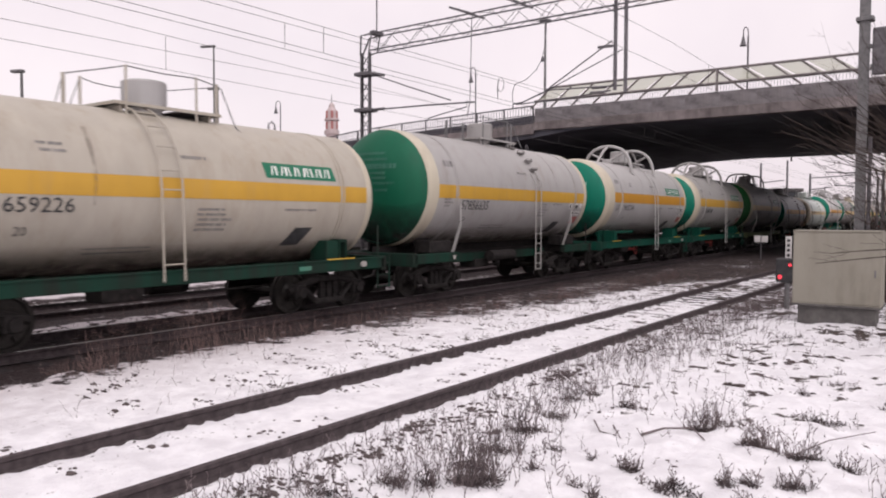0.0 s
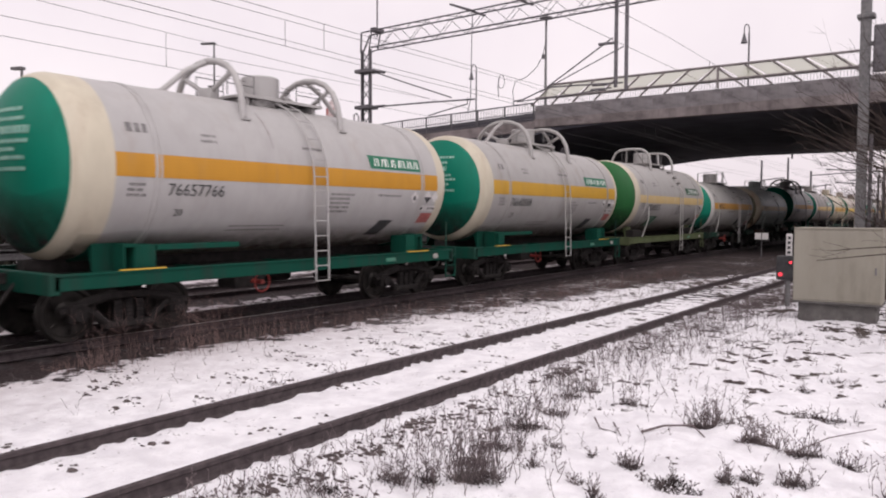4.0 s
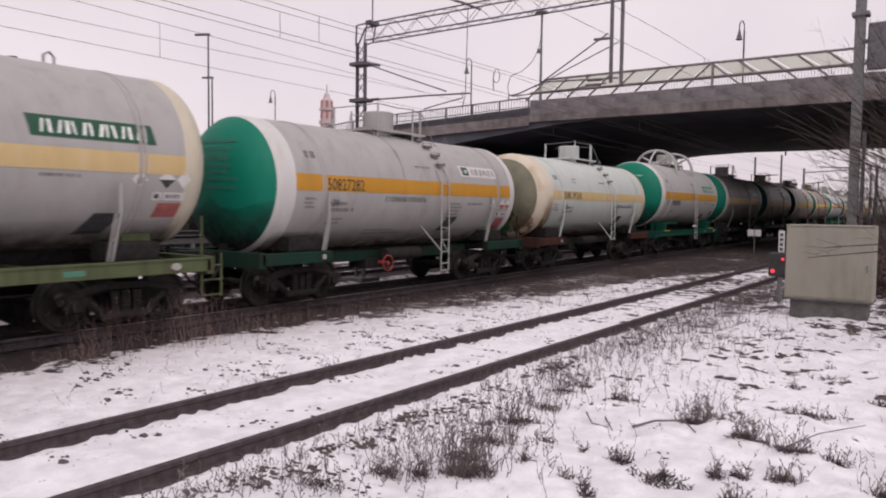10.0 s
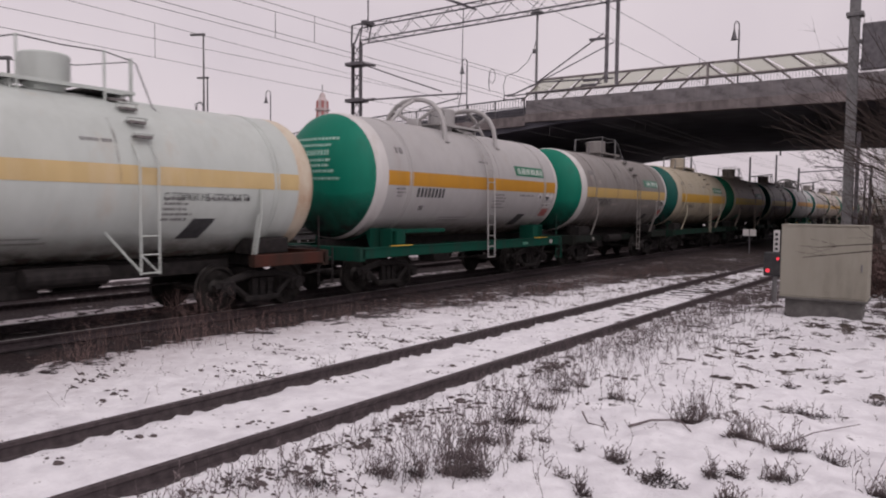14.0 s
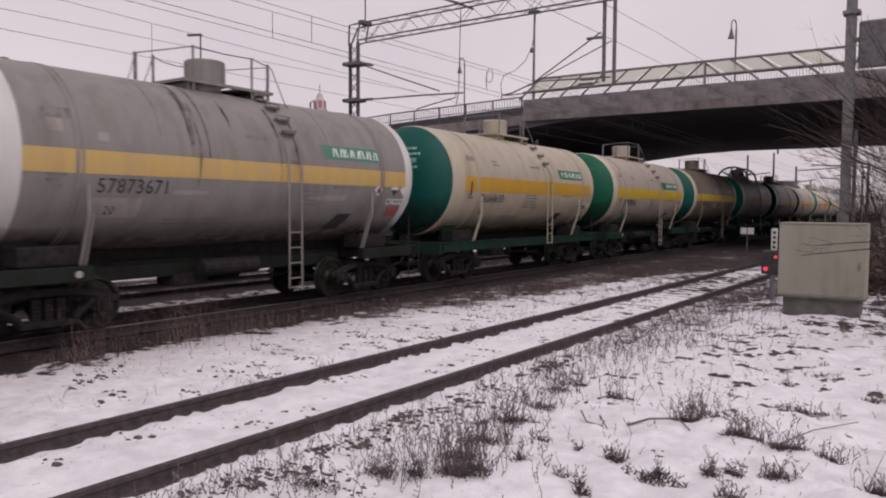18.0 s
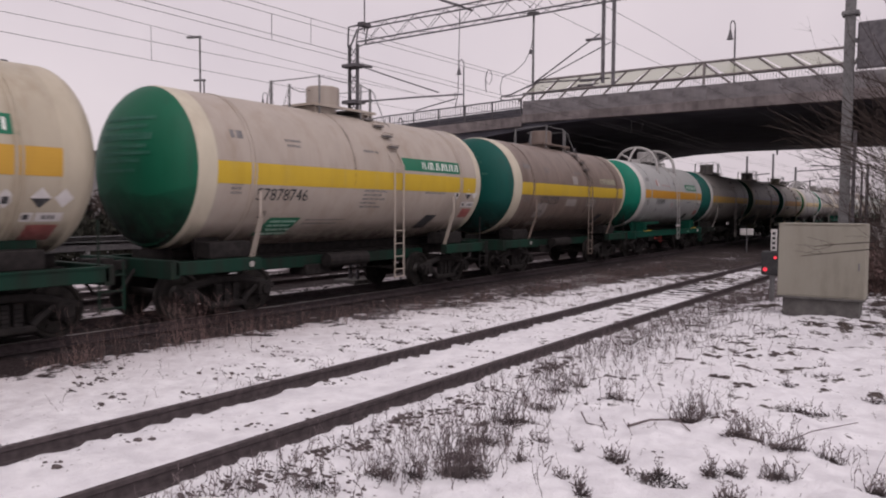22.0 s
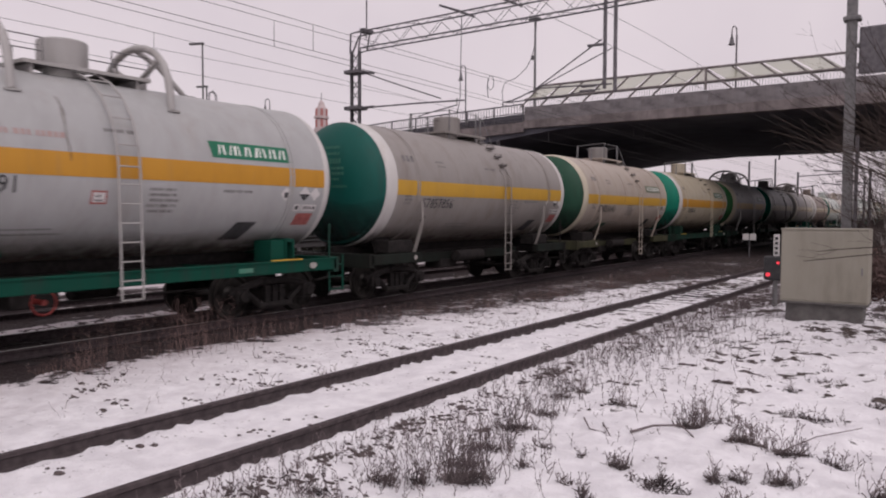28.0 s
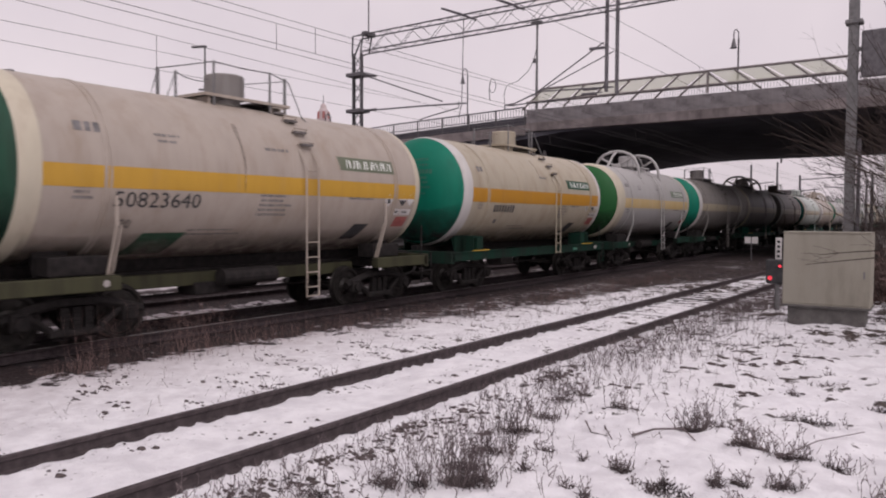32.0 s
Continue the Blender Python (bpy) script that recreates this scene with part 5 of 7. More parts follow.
RED_GEAR = shade("red_brake_wheel", (0.2, 0.02, 0.02), (0.3, 0.05, 0.04), 6, (0.5, 0.7))

PATCH = paint("patch_paint", (0.3, 0.27, 0.25), (0.18, 0.15, 0.135), 0.6)
SPILL = film_mat("dried_spill", (0.15, 0.12, 0.1), (0.24, 0.2, 0.17), 0.6, 0.0)
SPILL_DARK = film_mat("oily_spill", (0.03, 0.024, 0.022), (0.075, 0.06, 0.053), 0.8, 0.0)
RED_FADED = shade("faded_red_lettering", (0.32, 0.22, 0.21), (0.38, 0.28, 0.26), 6, (0.6, 0.8))
RUST_FILM = film_mat("burnt_rust_film", (0.04, 0.02, 0.012), (0.16, 0.078, 0.036), 1.0, 1.0, 1)
GREEN_FILM = film_mat("old_green_film", (0.02, 0.08, 0.045), (0.04, 0.11, 0.06), 1.0, 0.55, 1)
# Films for belly and tank end, densest at the bottom and fading out upward.
BELLY_FILM = film_mat("brown_belly_film", (0.075, 0.06, 0.052), (0.17, 0.14, 0.122), 0.9, 1.0, 1)
CAP_FILM = film_mat("dark_cap_film", (0.012, 0.012, 0.011), (0.04, 0.037, 0.035), 1.0, 1.0, 1)
BODIES = {
    "grey": paint("light_grey_tank_paint", (0.352, 0.34, 0.33), (0.26, 0.235, 0.212), 0.66),
    "pale": paint("pale_grey_tank_paint", (0.388, 0.377, 0.37), (0.33, 0.305, 0.28), 0.68),
    "ash": paint("ash_grey_tank_paint", (0.268, 0.247, 0.232), (0.19, 0.163, 0.146), 0.62),
    "bone": paint("bone_white_tank_paint", (0.4, 0.366, 0.31), (0.31, 0.265, 0.205), 0.64),
    "cream": paint("cream_tank_paint", (0.415, 0.366, 0.283), (0.3, 0.24, 0.165), 0.62),
    "beige": paint("beige_tank_paint", (0.385, 0.334, 0.288), (0.3, 0.243, 0.193), 0.61),
    "white": paint("white_tank_paint", (0.47, 0.505, 0.475), (0.44, 0.4, 0.34), 0.7),
    "blue": paint("bluish_white_tank_paint", (0.36, 0.362, 0.36), (0.3, 0.285, 0.27), 0.66),
    "dull": paint("dull_grey_tank_paint", (0.222, 0.206, 0.195), (0.15, 0.13, 0.12), 0.6),
    "brown": paint("sooty_brown_tank_paint", (0.205, 0.158, 0.134), (0.115, 0.083, 0.067), 0.57, 0.16, 0.8),
    "black": paint("oily_black_tank_paint", (0.030, 0.028, 0.027), (0.02, 0.018, 0.017), 0.58),
}
BODY_WORDS = {"grey": "light grey", "ash": "ash grey", "pale": "pale grey", "bone": "bone white", "cream": "cream", "beige": "beige", "white": "white", "blue": "bluish white",
              "dull": "dull grey", "brown": "sooty brown", "black": "oily black"}

shared = {}


def keep(key, make, material):
    """A mesh that is built once for each key and material."""
    k = (key, material.name)
    if k not in shared:
        bm = make()
        me = bpy.data.meshes.new(key)
        bm.normal_update()
        bm.to_mesh(me)
        bm.free()
        me.materials.append(material)
        shared[k] = me
    return shared[k]


def smooth_mesh(me, angle=35):
    me.shade_smooth()
    me.set_sharp_from_angle(angle=radians(angle))
    return me


def curved(bm, y0, y1, z0, z1, R, zc, side=1, rows=4, cols=1, skew=0.0, lift=0.004):
    """A painted field that lies on the tank's flank between two heights. skew leans it along the tank."""
    grid = []
    for i in range(rows + 1):
        z = z0 + (z1 - z0) * i / rows
        x = math.sqrt(max(0.0001, R * R - (z - zc) ** 2)) + lift
        grid.append([bm.verts.new((side * x, y0 + (y1 - y0) * j / cols + skew * i / rows, z)) for j in range(cols + 1)])
    for a, b in zip(grid, grid[1:]):
        for j in range(cols):
            q = (a[j], a[j + 1], b[j + 1], b[j])
            bm.faces.new(q if side > 0 else q[::-1])
    return bm


def lettering(text, height, y0, z0, R, zc, width=0.0):
    """A row of stencilled figures on the camera's flank of the tank."""
    cu = bpy.data.curves.new("figures", "FONT")
    cu.body, cu.size, cu.resolution_u = text, height * 1.4, 2
    ob = bpy.data.objects.new("figures", cu)
    scene.collection.objects.link(ob)
    me = bpy.data.meshes.new_from_object(ob.evaluated_get(bpy.context.evaluated_depsgraph_get()))
    bpy.data.objects.remove(ob)
    wide = max(v.co.x for v in me.vertices) or 1
    k = width / wide if width else 1
    for v in me.vertices:
        z = z0 + v.co.y
        v.co = (math.sqrt(R * R - (z - zc) ** 2) + 0.015, y0 + v.co.x * k, z)
    me.name = "running_number"
    me.materials.clear()
    me.materials.append(BLACK)
    return me


def bars(bm, y0, y1, z1, lines, gap, R, zc, rng, thick=0.05, broken=True):
    """Rows of small writing as plain bars, one for each mark, with gaps between the words."""
    for i in range(lines):
        z = z1 - i * gap
        y = y0 + rng.uniform(0, 0.06)
        end = y1 - rng.uniform(0, 0.35) * (y1 - y0)
        word = rng.randint(3, 9)
        while y < end:
            w = thick * rng.uniform(0.5, 0.95) if broken else end - y
            curved(bm, y, y + w, z - thick, z, R, zc, rows=1)
            word -= 1
            y += w + thick * (0.32 if word else 0.9)
            word = word or rng.randint(3, 9)
    return bm


def diamond(bm, y, z, s, R, zc):
    pts = [(y - s, z), (y, z - s), (y + s, z), (y, z + s)]
    bm.faces.new([bm.verts.new((math.sqrt(R * R - (q - zc) ** 2) + 0.006, p, q)) for p, q in pts])
    return bm


def lower_half(bm, y, z, s, R, zc):
    pts = [(y - s, z), (y, z - s), (y + s, z)]
    bm.faces.new([bm.verts.new((math.sqrt(R * R - (q - zc) ** 2) + 0.01, p, q)) for p, q in pts])
    return bm


def spill(bm, y, a0, a1, wide, R, zc, seed):
    """A ragged streak that has run down the flank from angle a0 to a1, in degrees from the crown."""
    n = 14
    rows = []
    for i in range(n + 1):
        f = i / n
        a = radians(a0 + (a1 - a0) * f)
        half = wide * (0.5 + 0.5 * noise.noise((seed, f * 5, 1))) * (1 - 0.75 * f) + 0.006
        drift = 0.04 * noise.noise((seed, f * 2.5, 7))
        r = R + 0.0065
        rows.append([bm.verts.new((r * math.sin(a), y + drift + d * half, zc + r * math.cos(a))) for d in (-1, 1)])
    for p, q in zip(rows, rows[1:]):
        bm.faces.new((p[0], q[0], q[1], p[1]))
    return bm


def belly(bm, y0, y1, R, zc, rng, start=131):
    """A film that wraps the tank's underside, with a ragged upper edge along each flank."""
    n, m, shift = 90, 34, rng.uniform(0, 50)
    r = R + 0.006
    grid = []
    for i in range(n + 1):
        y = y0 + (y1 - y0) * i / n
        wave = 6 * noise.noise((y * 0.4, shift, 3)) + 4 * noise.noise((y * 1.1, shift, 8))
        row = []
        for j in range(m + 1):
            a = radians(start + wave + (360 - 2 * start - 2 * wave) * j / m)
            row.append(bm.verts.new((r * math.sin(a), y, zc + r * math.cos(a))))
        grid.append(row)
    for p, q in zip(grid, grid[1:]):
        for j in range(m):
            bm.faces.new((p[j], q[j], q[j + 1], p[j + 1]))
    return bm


def end_film(bm, R, zc, L, rim, rng):
    """A dark film over the lower part of the dished end nearest the buffers."""
    n, m, shift = 48, 8, rng.uniform(0, 50)
    grid = []
    for i in range(n + 1):
        f = i / n
        a = radians(104 + 152 * f)
        depth = math.sin(math.pi * f) ** 0.8 * (0.8 + 0.16 * noise.noise((f * 3, shift, 2)) + 0.1 * noise.noise((f * 11, shift, 6)))
        row = []
        for j in range(m + 1):
            k = rim - rim * max(0.02, depth) * j / m
            row.append(bm.verts.new((R * k * math.sin(a), -(L + HEAD * math.sqrt(1 - k * k)) - 0.016, zc + R * k * math.cos(a))))
        grid.append(row)
    for p, q in zip(grid, grid[1:]):
        for j in range(m):
            bm.faces.new((p[j], p[j + 1], q[j + 1], q[j]))
    return bm


HEAD = 0.72


def head_profile(R, side, r_from, r_to, start, n=8):
    """Points (y, radius) of the dished end between two radii, seen from its rim."""
    out = []
    for i in range(n + 1):
        a0, a1 = math.asin(min(1.0, r_from / R)), math.asin(min(1.0, r_to / R))
        r = R * math.sin(a0 + (a1 - a0) * i / n)
        k = min(1.0, r / R)
        out.append((side * (start + HEAD * math.sqrt(1 - k * k)), r))
    return out


def side_frame(bm, x):
    """The cast side of a bogie: arched top beam, spring window and two axle boxes."""
    for sgn in (-1, 1):
        tube(bm, [(x, sgn * 1.2, 0.52), (x, sgn * 0.72, 0.66), (x, sgn * 0.3, 0.74)], 0.085, 6)
        tube(bm, [(x, sgn * 0.78, 0.56), (x, sgn * 0.42, 0.28)], 0.075, 6)
        box(bm, x - 0.13, x + 0.13, sgn * 0.925 - 0.15, sgn * 0.925 + 0.15, 0.34, 0.64, 0.03)
        tube(bm, [(x + (0.1 if x > 0 else -0.1), sgn * 0.925, 0.475), (x + (0.19 if x > 0 else -0.19), sgn * 0.925, 0.475)], 0.11, 10)
    box(bm, x - 0.1, x + 0.1, -0.34, 0.34, 0.68, 0.82, 0.03)
    box(bm, x - 0.11, x + 0.11, -0.46, 0.46, 0.18, 0.3, 0.03)
    for d in (-0.2, 0, 0.2):
        for z in (0.32, 0.39, 0.46, 0.53, 0.6):
            tube(bm, [(x, d - 0.07, z), (x, d + 0.07, z)], 0.075, 6)
    return bm


def wheelset_mesh():
    bm = bmesh.new()
    for sgn in (-1, 1):
        lathe_x(bm, [(sgn * 0.7, 0.1), (sgn * 0.7, 0.3), (sgn * 0.69, 0.4), (sgn * 0.7, 0.5), (sgn * 0.73, 0.5), (sgn * 0.745, 0.478), (sgn * 0.83, 0.47), (sgn * 0.83, 0.41), (sgn * 0.78, 0.38), (sgn * 0.76, 0.2), (sgn * 0.82, 0.14), (sgn * 0.82, 0.06)], 28)
    tube(bm, [(-0.95, 0, 0), (0.95, 0, 0)], 0.08, 12)
    for sgn in (-1, 1):
        for a in range(6):
            c, s = math.cos(a * math.pi / 3), math.sin(a * math.pi / 3)
            tube(bm, [(sgn * 0.8, 0.27 * c, 0.27 * s), (sgn * 0.792, 0.35 * c, 0.35 * s)], 0.018, 5)
    bmesh.ops.recalc_face_normals(bm, faces=bm.faces)
    return bm


def bogie(wagon, y):
    b = linked("bogie", keep("bogie_bolster", lambda: box(box(bmesh.new(), -0.95, 0.95, -0.2, 0.2, 0.6, 0.86, 0.04), -0.2, 0.2, -0.3, 0.3, 0.8, 0.98), DARK), wagon)
    b.location = (0, y, 0)
    for x in (-1.04, 1.04):
        linked("side_frame", keep("bogie_side%+d" % round(x), lambda: side_frame(bmesh.new(), x), DARK), b)
    sets = []
    for dy in (-0.925, 0.925):
        w = linked("wheelset", smooth_mesh(keep("wheelset", wheelset_mesh, TREAD_DARK)), b)
        w.location = (0, dy, 0.475)
        sets.append(w)
    return sets


TREAD_DARK = shade("wheel_steel", (0.016, 0.0145, 0.0142), (0.05, 0.045, 0.042), 5, (0.4, 0.65), 0.5, 0.02, gloss=0.2)


def hoop(bm, y, wide):
    """A tubular guard across the tank's crown: a broad arch with a Y of braces and a stay, or a narrow arch with slanting braces."""
    s = 1 if y > 0 else -1
    if wide:
        half = [(1.12, 4.06), (1.09, 4.35), (1.02, 4.66), (0.88, 4.93), (0.64, 5.15), (0.34, 5.27), (0.0, 5.31)]
        tube(bm, [(-x, y, z) for x, z in half] + [(x, y, z) for x, z in half[-2::-1]], 0.07, 10)
        for d in (-1, 1):
            tube(bm, [(d * 0.78, y, 5.02), (d * 0.14, y, 4.68)], 0.052, 8)
            box(bm, d * 1.12 - 0.1, d * 1.12 + 0.1, y - 0.12, y + 0.12, 4.02, 4.05)
        tube(bm, [(0, y, 5.29), (0, y + s * 0.5, 5.05), (0, y + s * 1.15, 4.5)], 0.055, 8)
        box(bm, -0.2, 0.2, y - 0.12, y + 0.12, 4.5, 4.74, 0.02)
        box(bm, -0.13, 0.13, y + s * 1.15 - 0.12, y + s * 1.15 + 0.12, 4.48, 4.56)
        return bm
    half = [(0.97, 4.2), (0.96, 4.55), (0.9, 4.86), (0.76, 5.1), (0.55, 5.23), (0.2, 5.27)]
    tube(bm, [(-x, y, z) for x, z in half] + [(x, y, z) for x, z in half[::-1]], 0.058, 8)
    for x in (-0.42, 0.42):
        tube(bm, [(x * 0.5, y, 5.23), (x * 1.3, y - s * 0.75, 4.4)], 0.046, 6)
    return bm


def handrail_mesh(x, y0, y1):
    """A low thin handrail with a middle bar beside the walkway."""
    bm = bmesh.new()
    tube(bm, [(x, y0, 4.6), (x, y0, 5.06), (x, y1, 5.06), (x, y1, 4.6)], 0.014, 5)
    tube(bm, [(x, y0, 4.84), (x, y1, 4.84)], 0.011, 5)
    return bm


def ladder(bm, R, zc, y, low, width=0.46, off=0.12, bare=False):
    """Two stiles that follow the tank's flank from the crown, with rungs."""
    rungs = []
    for d in (0, width):
        pts = []
        for a in (14, 30, 46, 62, 78, 90):
            r = R + off
            pts.append((r * math.sin(radians(a)), y + d, zc + r * math.cos(radians(a))))
        pts.append((R + off + 0.04, y + d, low))
        tube(bm, pts, 0.019, 6)
        rungs.append(pts)
    a, b = rungs
    for p, q in zip(a[:-1], b[:-1]):
        tube(bm, [p, q], 0.014, 5)
    z = zc - 0.3 if not bare else low + 0.3
    while z > low:
        tube(bm, [(R + off + 0.02, y, z), (R + off + 0.02, y + width, z)], 0.014, 5)
        z -= 0.32
    return bm


def step_ladder(bm, R, zc, y, low, braced=False):
    """Brackets up the flank with a stiled ladder below them."""
    for a in (22, 36, 50, 62):
        r = R + 0.01
        c = Vector((r * math.sin(radians(a)), y, zc + r * math.cos(radians(a))))
        o = Vector((math.sin(radians(a)), 0, math.cos(radians(a)))) * 0.13
        tube(bm, [c, c + o, c + o + Vector((0, 0.36, 0)), c + Vector((0, 0.36, 0))], 0.017, 6)
    for d in (0, 0.36):
        tube(bm, [(R * math.sin(radians(66)), y + d, zc + R * math.cos(radians(66))), (R + 0.09, y + d, zc + 0.3), (R + 0.09, y + d, low)], 0.019, 6)
    for z in (zc + 0.2, 1.62, 1.3, 0.98, 0.66, 0.47):
        if z > low:
            tube(bm, [(R + 0.09, y, z), (R + 0.09, y + 0.36, z)], 0.015, 5)
    if braced:
        for d in (0,):
            tube(bm, [(R + 0.09, y + d, max(low, 0.95) + 0.05), (R * 0.8, y + d - 0.42, zc - R * 0.62)], 0.02, 5)
        tube(bm, [(R + 0.09, y, max(low, 0.95) + 0.35), (R + 0.09, y + 0.36, max(low, 0.95))], 0.015, 5)
    return bm


def footholds(w, R, zc, y):
    """Worn dark treads in the brackets up the flank."""
    for a in (22, 36, 50, 62):
        x, z = (R + 0.01) * math.sin(radians(a)), zc + (R + 0.01) * math.cos(radians(a))
        linked("foothold", keep("foothold%d%.2f%.2f" % (a, R, y), lambda: box(bmesh.new(), x + 0.015, x + 0.125, y + 0.02, y + 0.34, z - 0.02, z + 0.03, 0.008), WALKWAY), w)


def end_ladder(bm, y):
    """A short step ladder with a handrail at the wagon's corner."""
    for d in (-0.22, 0.22):
        tube(bm, [(1.42, y + d, 0.42), (1.42, y + d, 1.95 if d < 0 else 1.25)], 0.022, 6)
    for z in (0.46, 0.75, 1.02):
        tube(bm, [(1.42, y - 0.22, z), (1.42, y + 0.22, z)], 0.02, 5)
    return bm


def railing_mesh():
    """Thin rods between the walkway's posts, and stays down to the tank."""
    bm = bmesh.new()
    tube(bm, [(-0.36, -1.37, 5.16), (0.15, -1.05, 5.22), (0.6, -0.74, 5.29), (0.62, 0.0, 5.26), (0.6, 0.74, 5.29), (0.36, 1.4, 5.26)], 0.013, 5)
    tube(bm, [(0.3, -1.42, 5.01), (-0.1, -0.95, 5.03), (-0.4, -0.4, 5.06), (-0.4, 0.8, 5.16), (0.36, 1.4, 5.24)], 0.011, 5)
    for x, y, z in ((-0.36, -1.37, 5.14), (0.3, -1.42, 5.0)):
        tube(bm, [(x, y, z), (x + 0.02, y - 0.2, 4.5)], 0.011, 5)
    tube(bm, [(0.36, 1.4, 5.27), (0.43, 1.46, 5.2), (0.68, 1.62, 4.42), (0.94, 1.66, 4.2)], 0.014, 5)
    return bm


def walkway_mesh():
    """A plate round the filling dome."""
    bm = bmesh.new()
    for x0, x1, y0, y1 in ((-0.5, 0.6, -0.95, -0.46), (-0.5, 0.6, 0.46, 1.3), (-0.5, -0.45, -0.46, 0.46), (0.45, 0.6, -0.46, 0.46)):
        box(bm, x0, x1, y0, y1, 4.615, 4.64)
    return bm


def walkway_edge():
    """The angle iron along the rim of the walkway."""
    bm = bmesh.new()
    for x in (-0.52, 0.603):
        box(bm, x, x + 0.018, -0.97, 1.32, 4.595, 4.655)
    for y in (-0.97, 1.303):
        box(bm, -0.502, 0.603, y, y + 0.018, 4.595, 4.655)
    return bm


def dome_mesh(wide=0.44, z0=4.7, z1=5.14):
    bm = bmesh.new()
    n = 22
    rings = []
    for z, r in ((4.4, wide * 0.8), (z0 - 0.04, wide * 0.8), (z0 - 0.035, wide * 1.07), (z0, wide * 1.07), (z0 + 0.01, wide), (z1 - 0.03, wide), (z1, wide - 0.03), (z1 + 0.03, 0.01)):
        rings.append([bm.verts.new((r * math.cos(2 * math.pi * k / n), r * math.sin(2 * math.pi * k / n), z)) for k in range(n)])
    for a, b in zip(rings, rings[1:]):
        for k in range(n):
            bm.faces.new((a[k], a[(k + 1) % n], b[(k + 1) % n], b[k]))
    return bm


def tank_wagon(spec):
    """A four-axle tank wagon. Its origin is on the rail head under its middle; +x is the flank that faces the camera."""
    rng = random.Random(spec["seed"])
    full = spec["sill"] == "full"
    small = spec["small"]
    R, zc = (1.5, 2.61) if small else (1.6, 2.94)
    crown = zc + R
    body = BODIES[spec["body"]]
    w = thing("tank_wagon", spec["label"], "tank wagon", group="wagons of the freight train")
    L = 4.8
    ends = {-1: L, 1: spec.get("far", L)}
    L1 = ends[1]
    linked("tank", smooth_mesh(keep("tank%.2f%.2f" % (R, L1), lambda: lathe_y(bmesh.new(), [(-L + 0.02, R - 0.001), (-L + 0.3, R), (-1.6, R), (1.6, R), (L1 - 0.3, R), (L1 - 0.02, R - 0.001)], 56, 0, zc), body)), w)
    # heads: painted cap and ring at each end
    ring_in = spec["cap_r"]
    for side in (-1, 1):
        ring_in = spec["cap_r"] if side < 0 else min(spec["cap_r"], 1.15)

        def cap(s=side):
            bm = lathe_y(bmesh.new(), head_profile(R, s, ring_in, 0.0, ends[s], 9), 48, 0, zc)
            bmesh.ops.recalc_face_normals(bm, faces=bm.faces)
            return bm

        def ring(s=side):
            edge = [(s * (ends[s] - spec["ring_w"] * (1 if s < 0 else spec.get("far_ring", 0.55))), R + 0.003), (s * ends[s], R + 0.003)]
            bm = lathe_y(bmesh.new(), edge + head_profile(R + 0.003, s, R, ring_in, ends[s], 9), 56, 0, zc)
            bmesh.ops.recalc_face_normals(bm, faces=bm.faces)
            return bm
        tag = "%d%.2f%.2f%.2f%.2f" % (side, R, ring_in, spec["ring_w"], ends[side])
        linked("end_cap", smooth_mesh(keep("cap" + tag, cap, spec["cap"]), 60), w, spec["cap_label"])
        linked("end_ring", smooth_mesh(keep("ring" + tag, ring, spec["ring"]), 60), w)
    # stripe on each flank
    s0, s1 = spec["stripe_z"]
    for side in (-1, 1):
        linked("stripe", keep("stripe%d%.2f%.2f%.2f%.2f%.2f" % (side, R, s0, s1, spec["ring_w"], L1), lambda: curved(bmesh.new(), -L + spec["ring_w"], L1 - spec.get("far_ring", 0.55) * spec["ring_w"], s0, s1, R, zc, side, 6, 1, 0, 0.005), spec["stripe"]), w)
    # welded hoops round the tank
    for y in (-3.65, 3.9):
        linked("band", keep("band%.2f%.1f" % (R, y), lambda: lathe_y(lathe_y(bmesh.new(), [(y - 0.03, R), (y - 0.03, R + 0.012), (y + 0.03, R + 0.012), (y + 0.03, R)], 56, 0, zc), [(y + 0.07, R), (y + 0.07, R + 0.012), (y + 0.11, R + 0.012), (y + 0.11, R)], 56, 0, zc), body), w)
    # frame
    fr = spec["frame"]
    linked("centre_sill", keep("centre_sill", lambda: box(box(bmesh.new(), -0.3, 0.3, -5.4, 5.4, 0.86, 1.12, 0.02), -0.12, 0.12, -5.2, 5.2, 1.1, 1.35), DARK), w)
    sill_top = 1.17
    if full:
        for x in (-1.5, 1.38):
            linked("side_sill", keep("sill_full%.1f" % x, lambda: box(box(bmesh.new(), x, x + 0.12, -5.38, 5.38, 0.92, sill_top, 0.012), x - 0.02, x + 0.14, -5.38, 5.38, sill_top - 0.02, sill_top + 0.015), fr), w)
        for y in (-2.3, 0, 2.3):
            linked("cross_beam", keep("cross_beam", lambda: box(bmesh.new(), -1.38, 1.38, -0.08, 0.08, 0.96, 1.14, 0.01), fr), w).location = (0, y, 0)
    else:
        for x in (-1.5, 1.3):
            for y in (-1, 1):
                linked("end_sill", keep("sill_short%.1f%d" % (x, y), lambda: box(bmesh.new(), x, x + 0.2, min(y * 3.35, y * 5.38), max(y * 3.35, y * 5.38), 0.92, sill_top, 0.015), fr), w)
        for x in (-0.62, 0.5):
            linked("longitudinal_beam", keep("mid_beam%.1f" % x, lambda: box(bmesh.new(), x, x + 0.12, -3.4, 3.4, 0.8, 1.06, 0.01), DARK if fr is FRAME_RUST else fr), w)
        linked("brake_reservoir", keep("reservoir", lambda: tube(bmesh.new(), [(0.95, -0.9, 0.95), (0.95, 0.5, 0.95)], 0.17, 14), DARK), w)
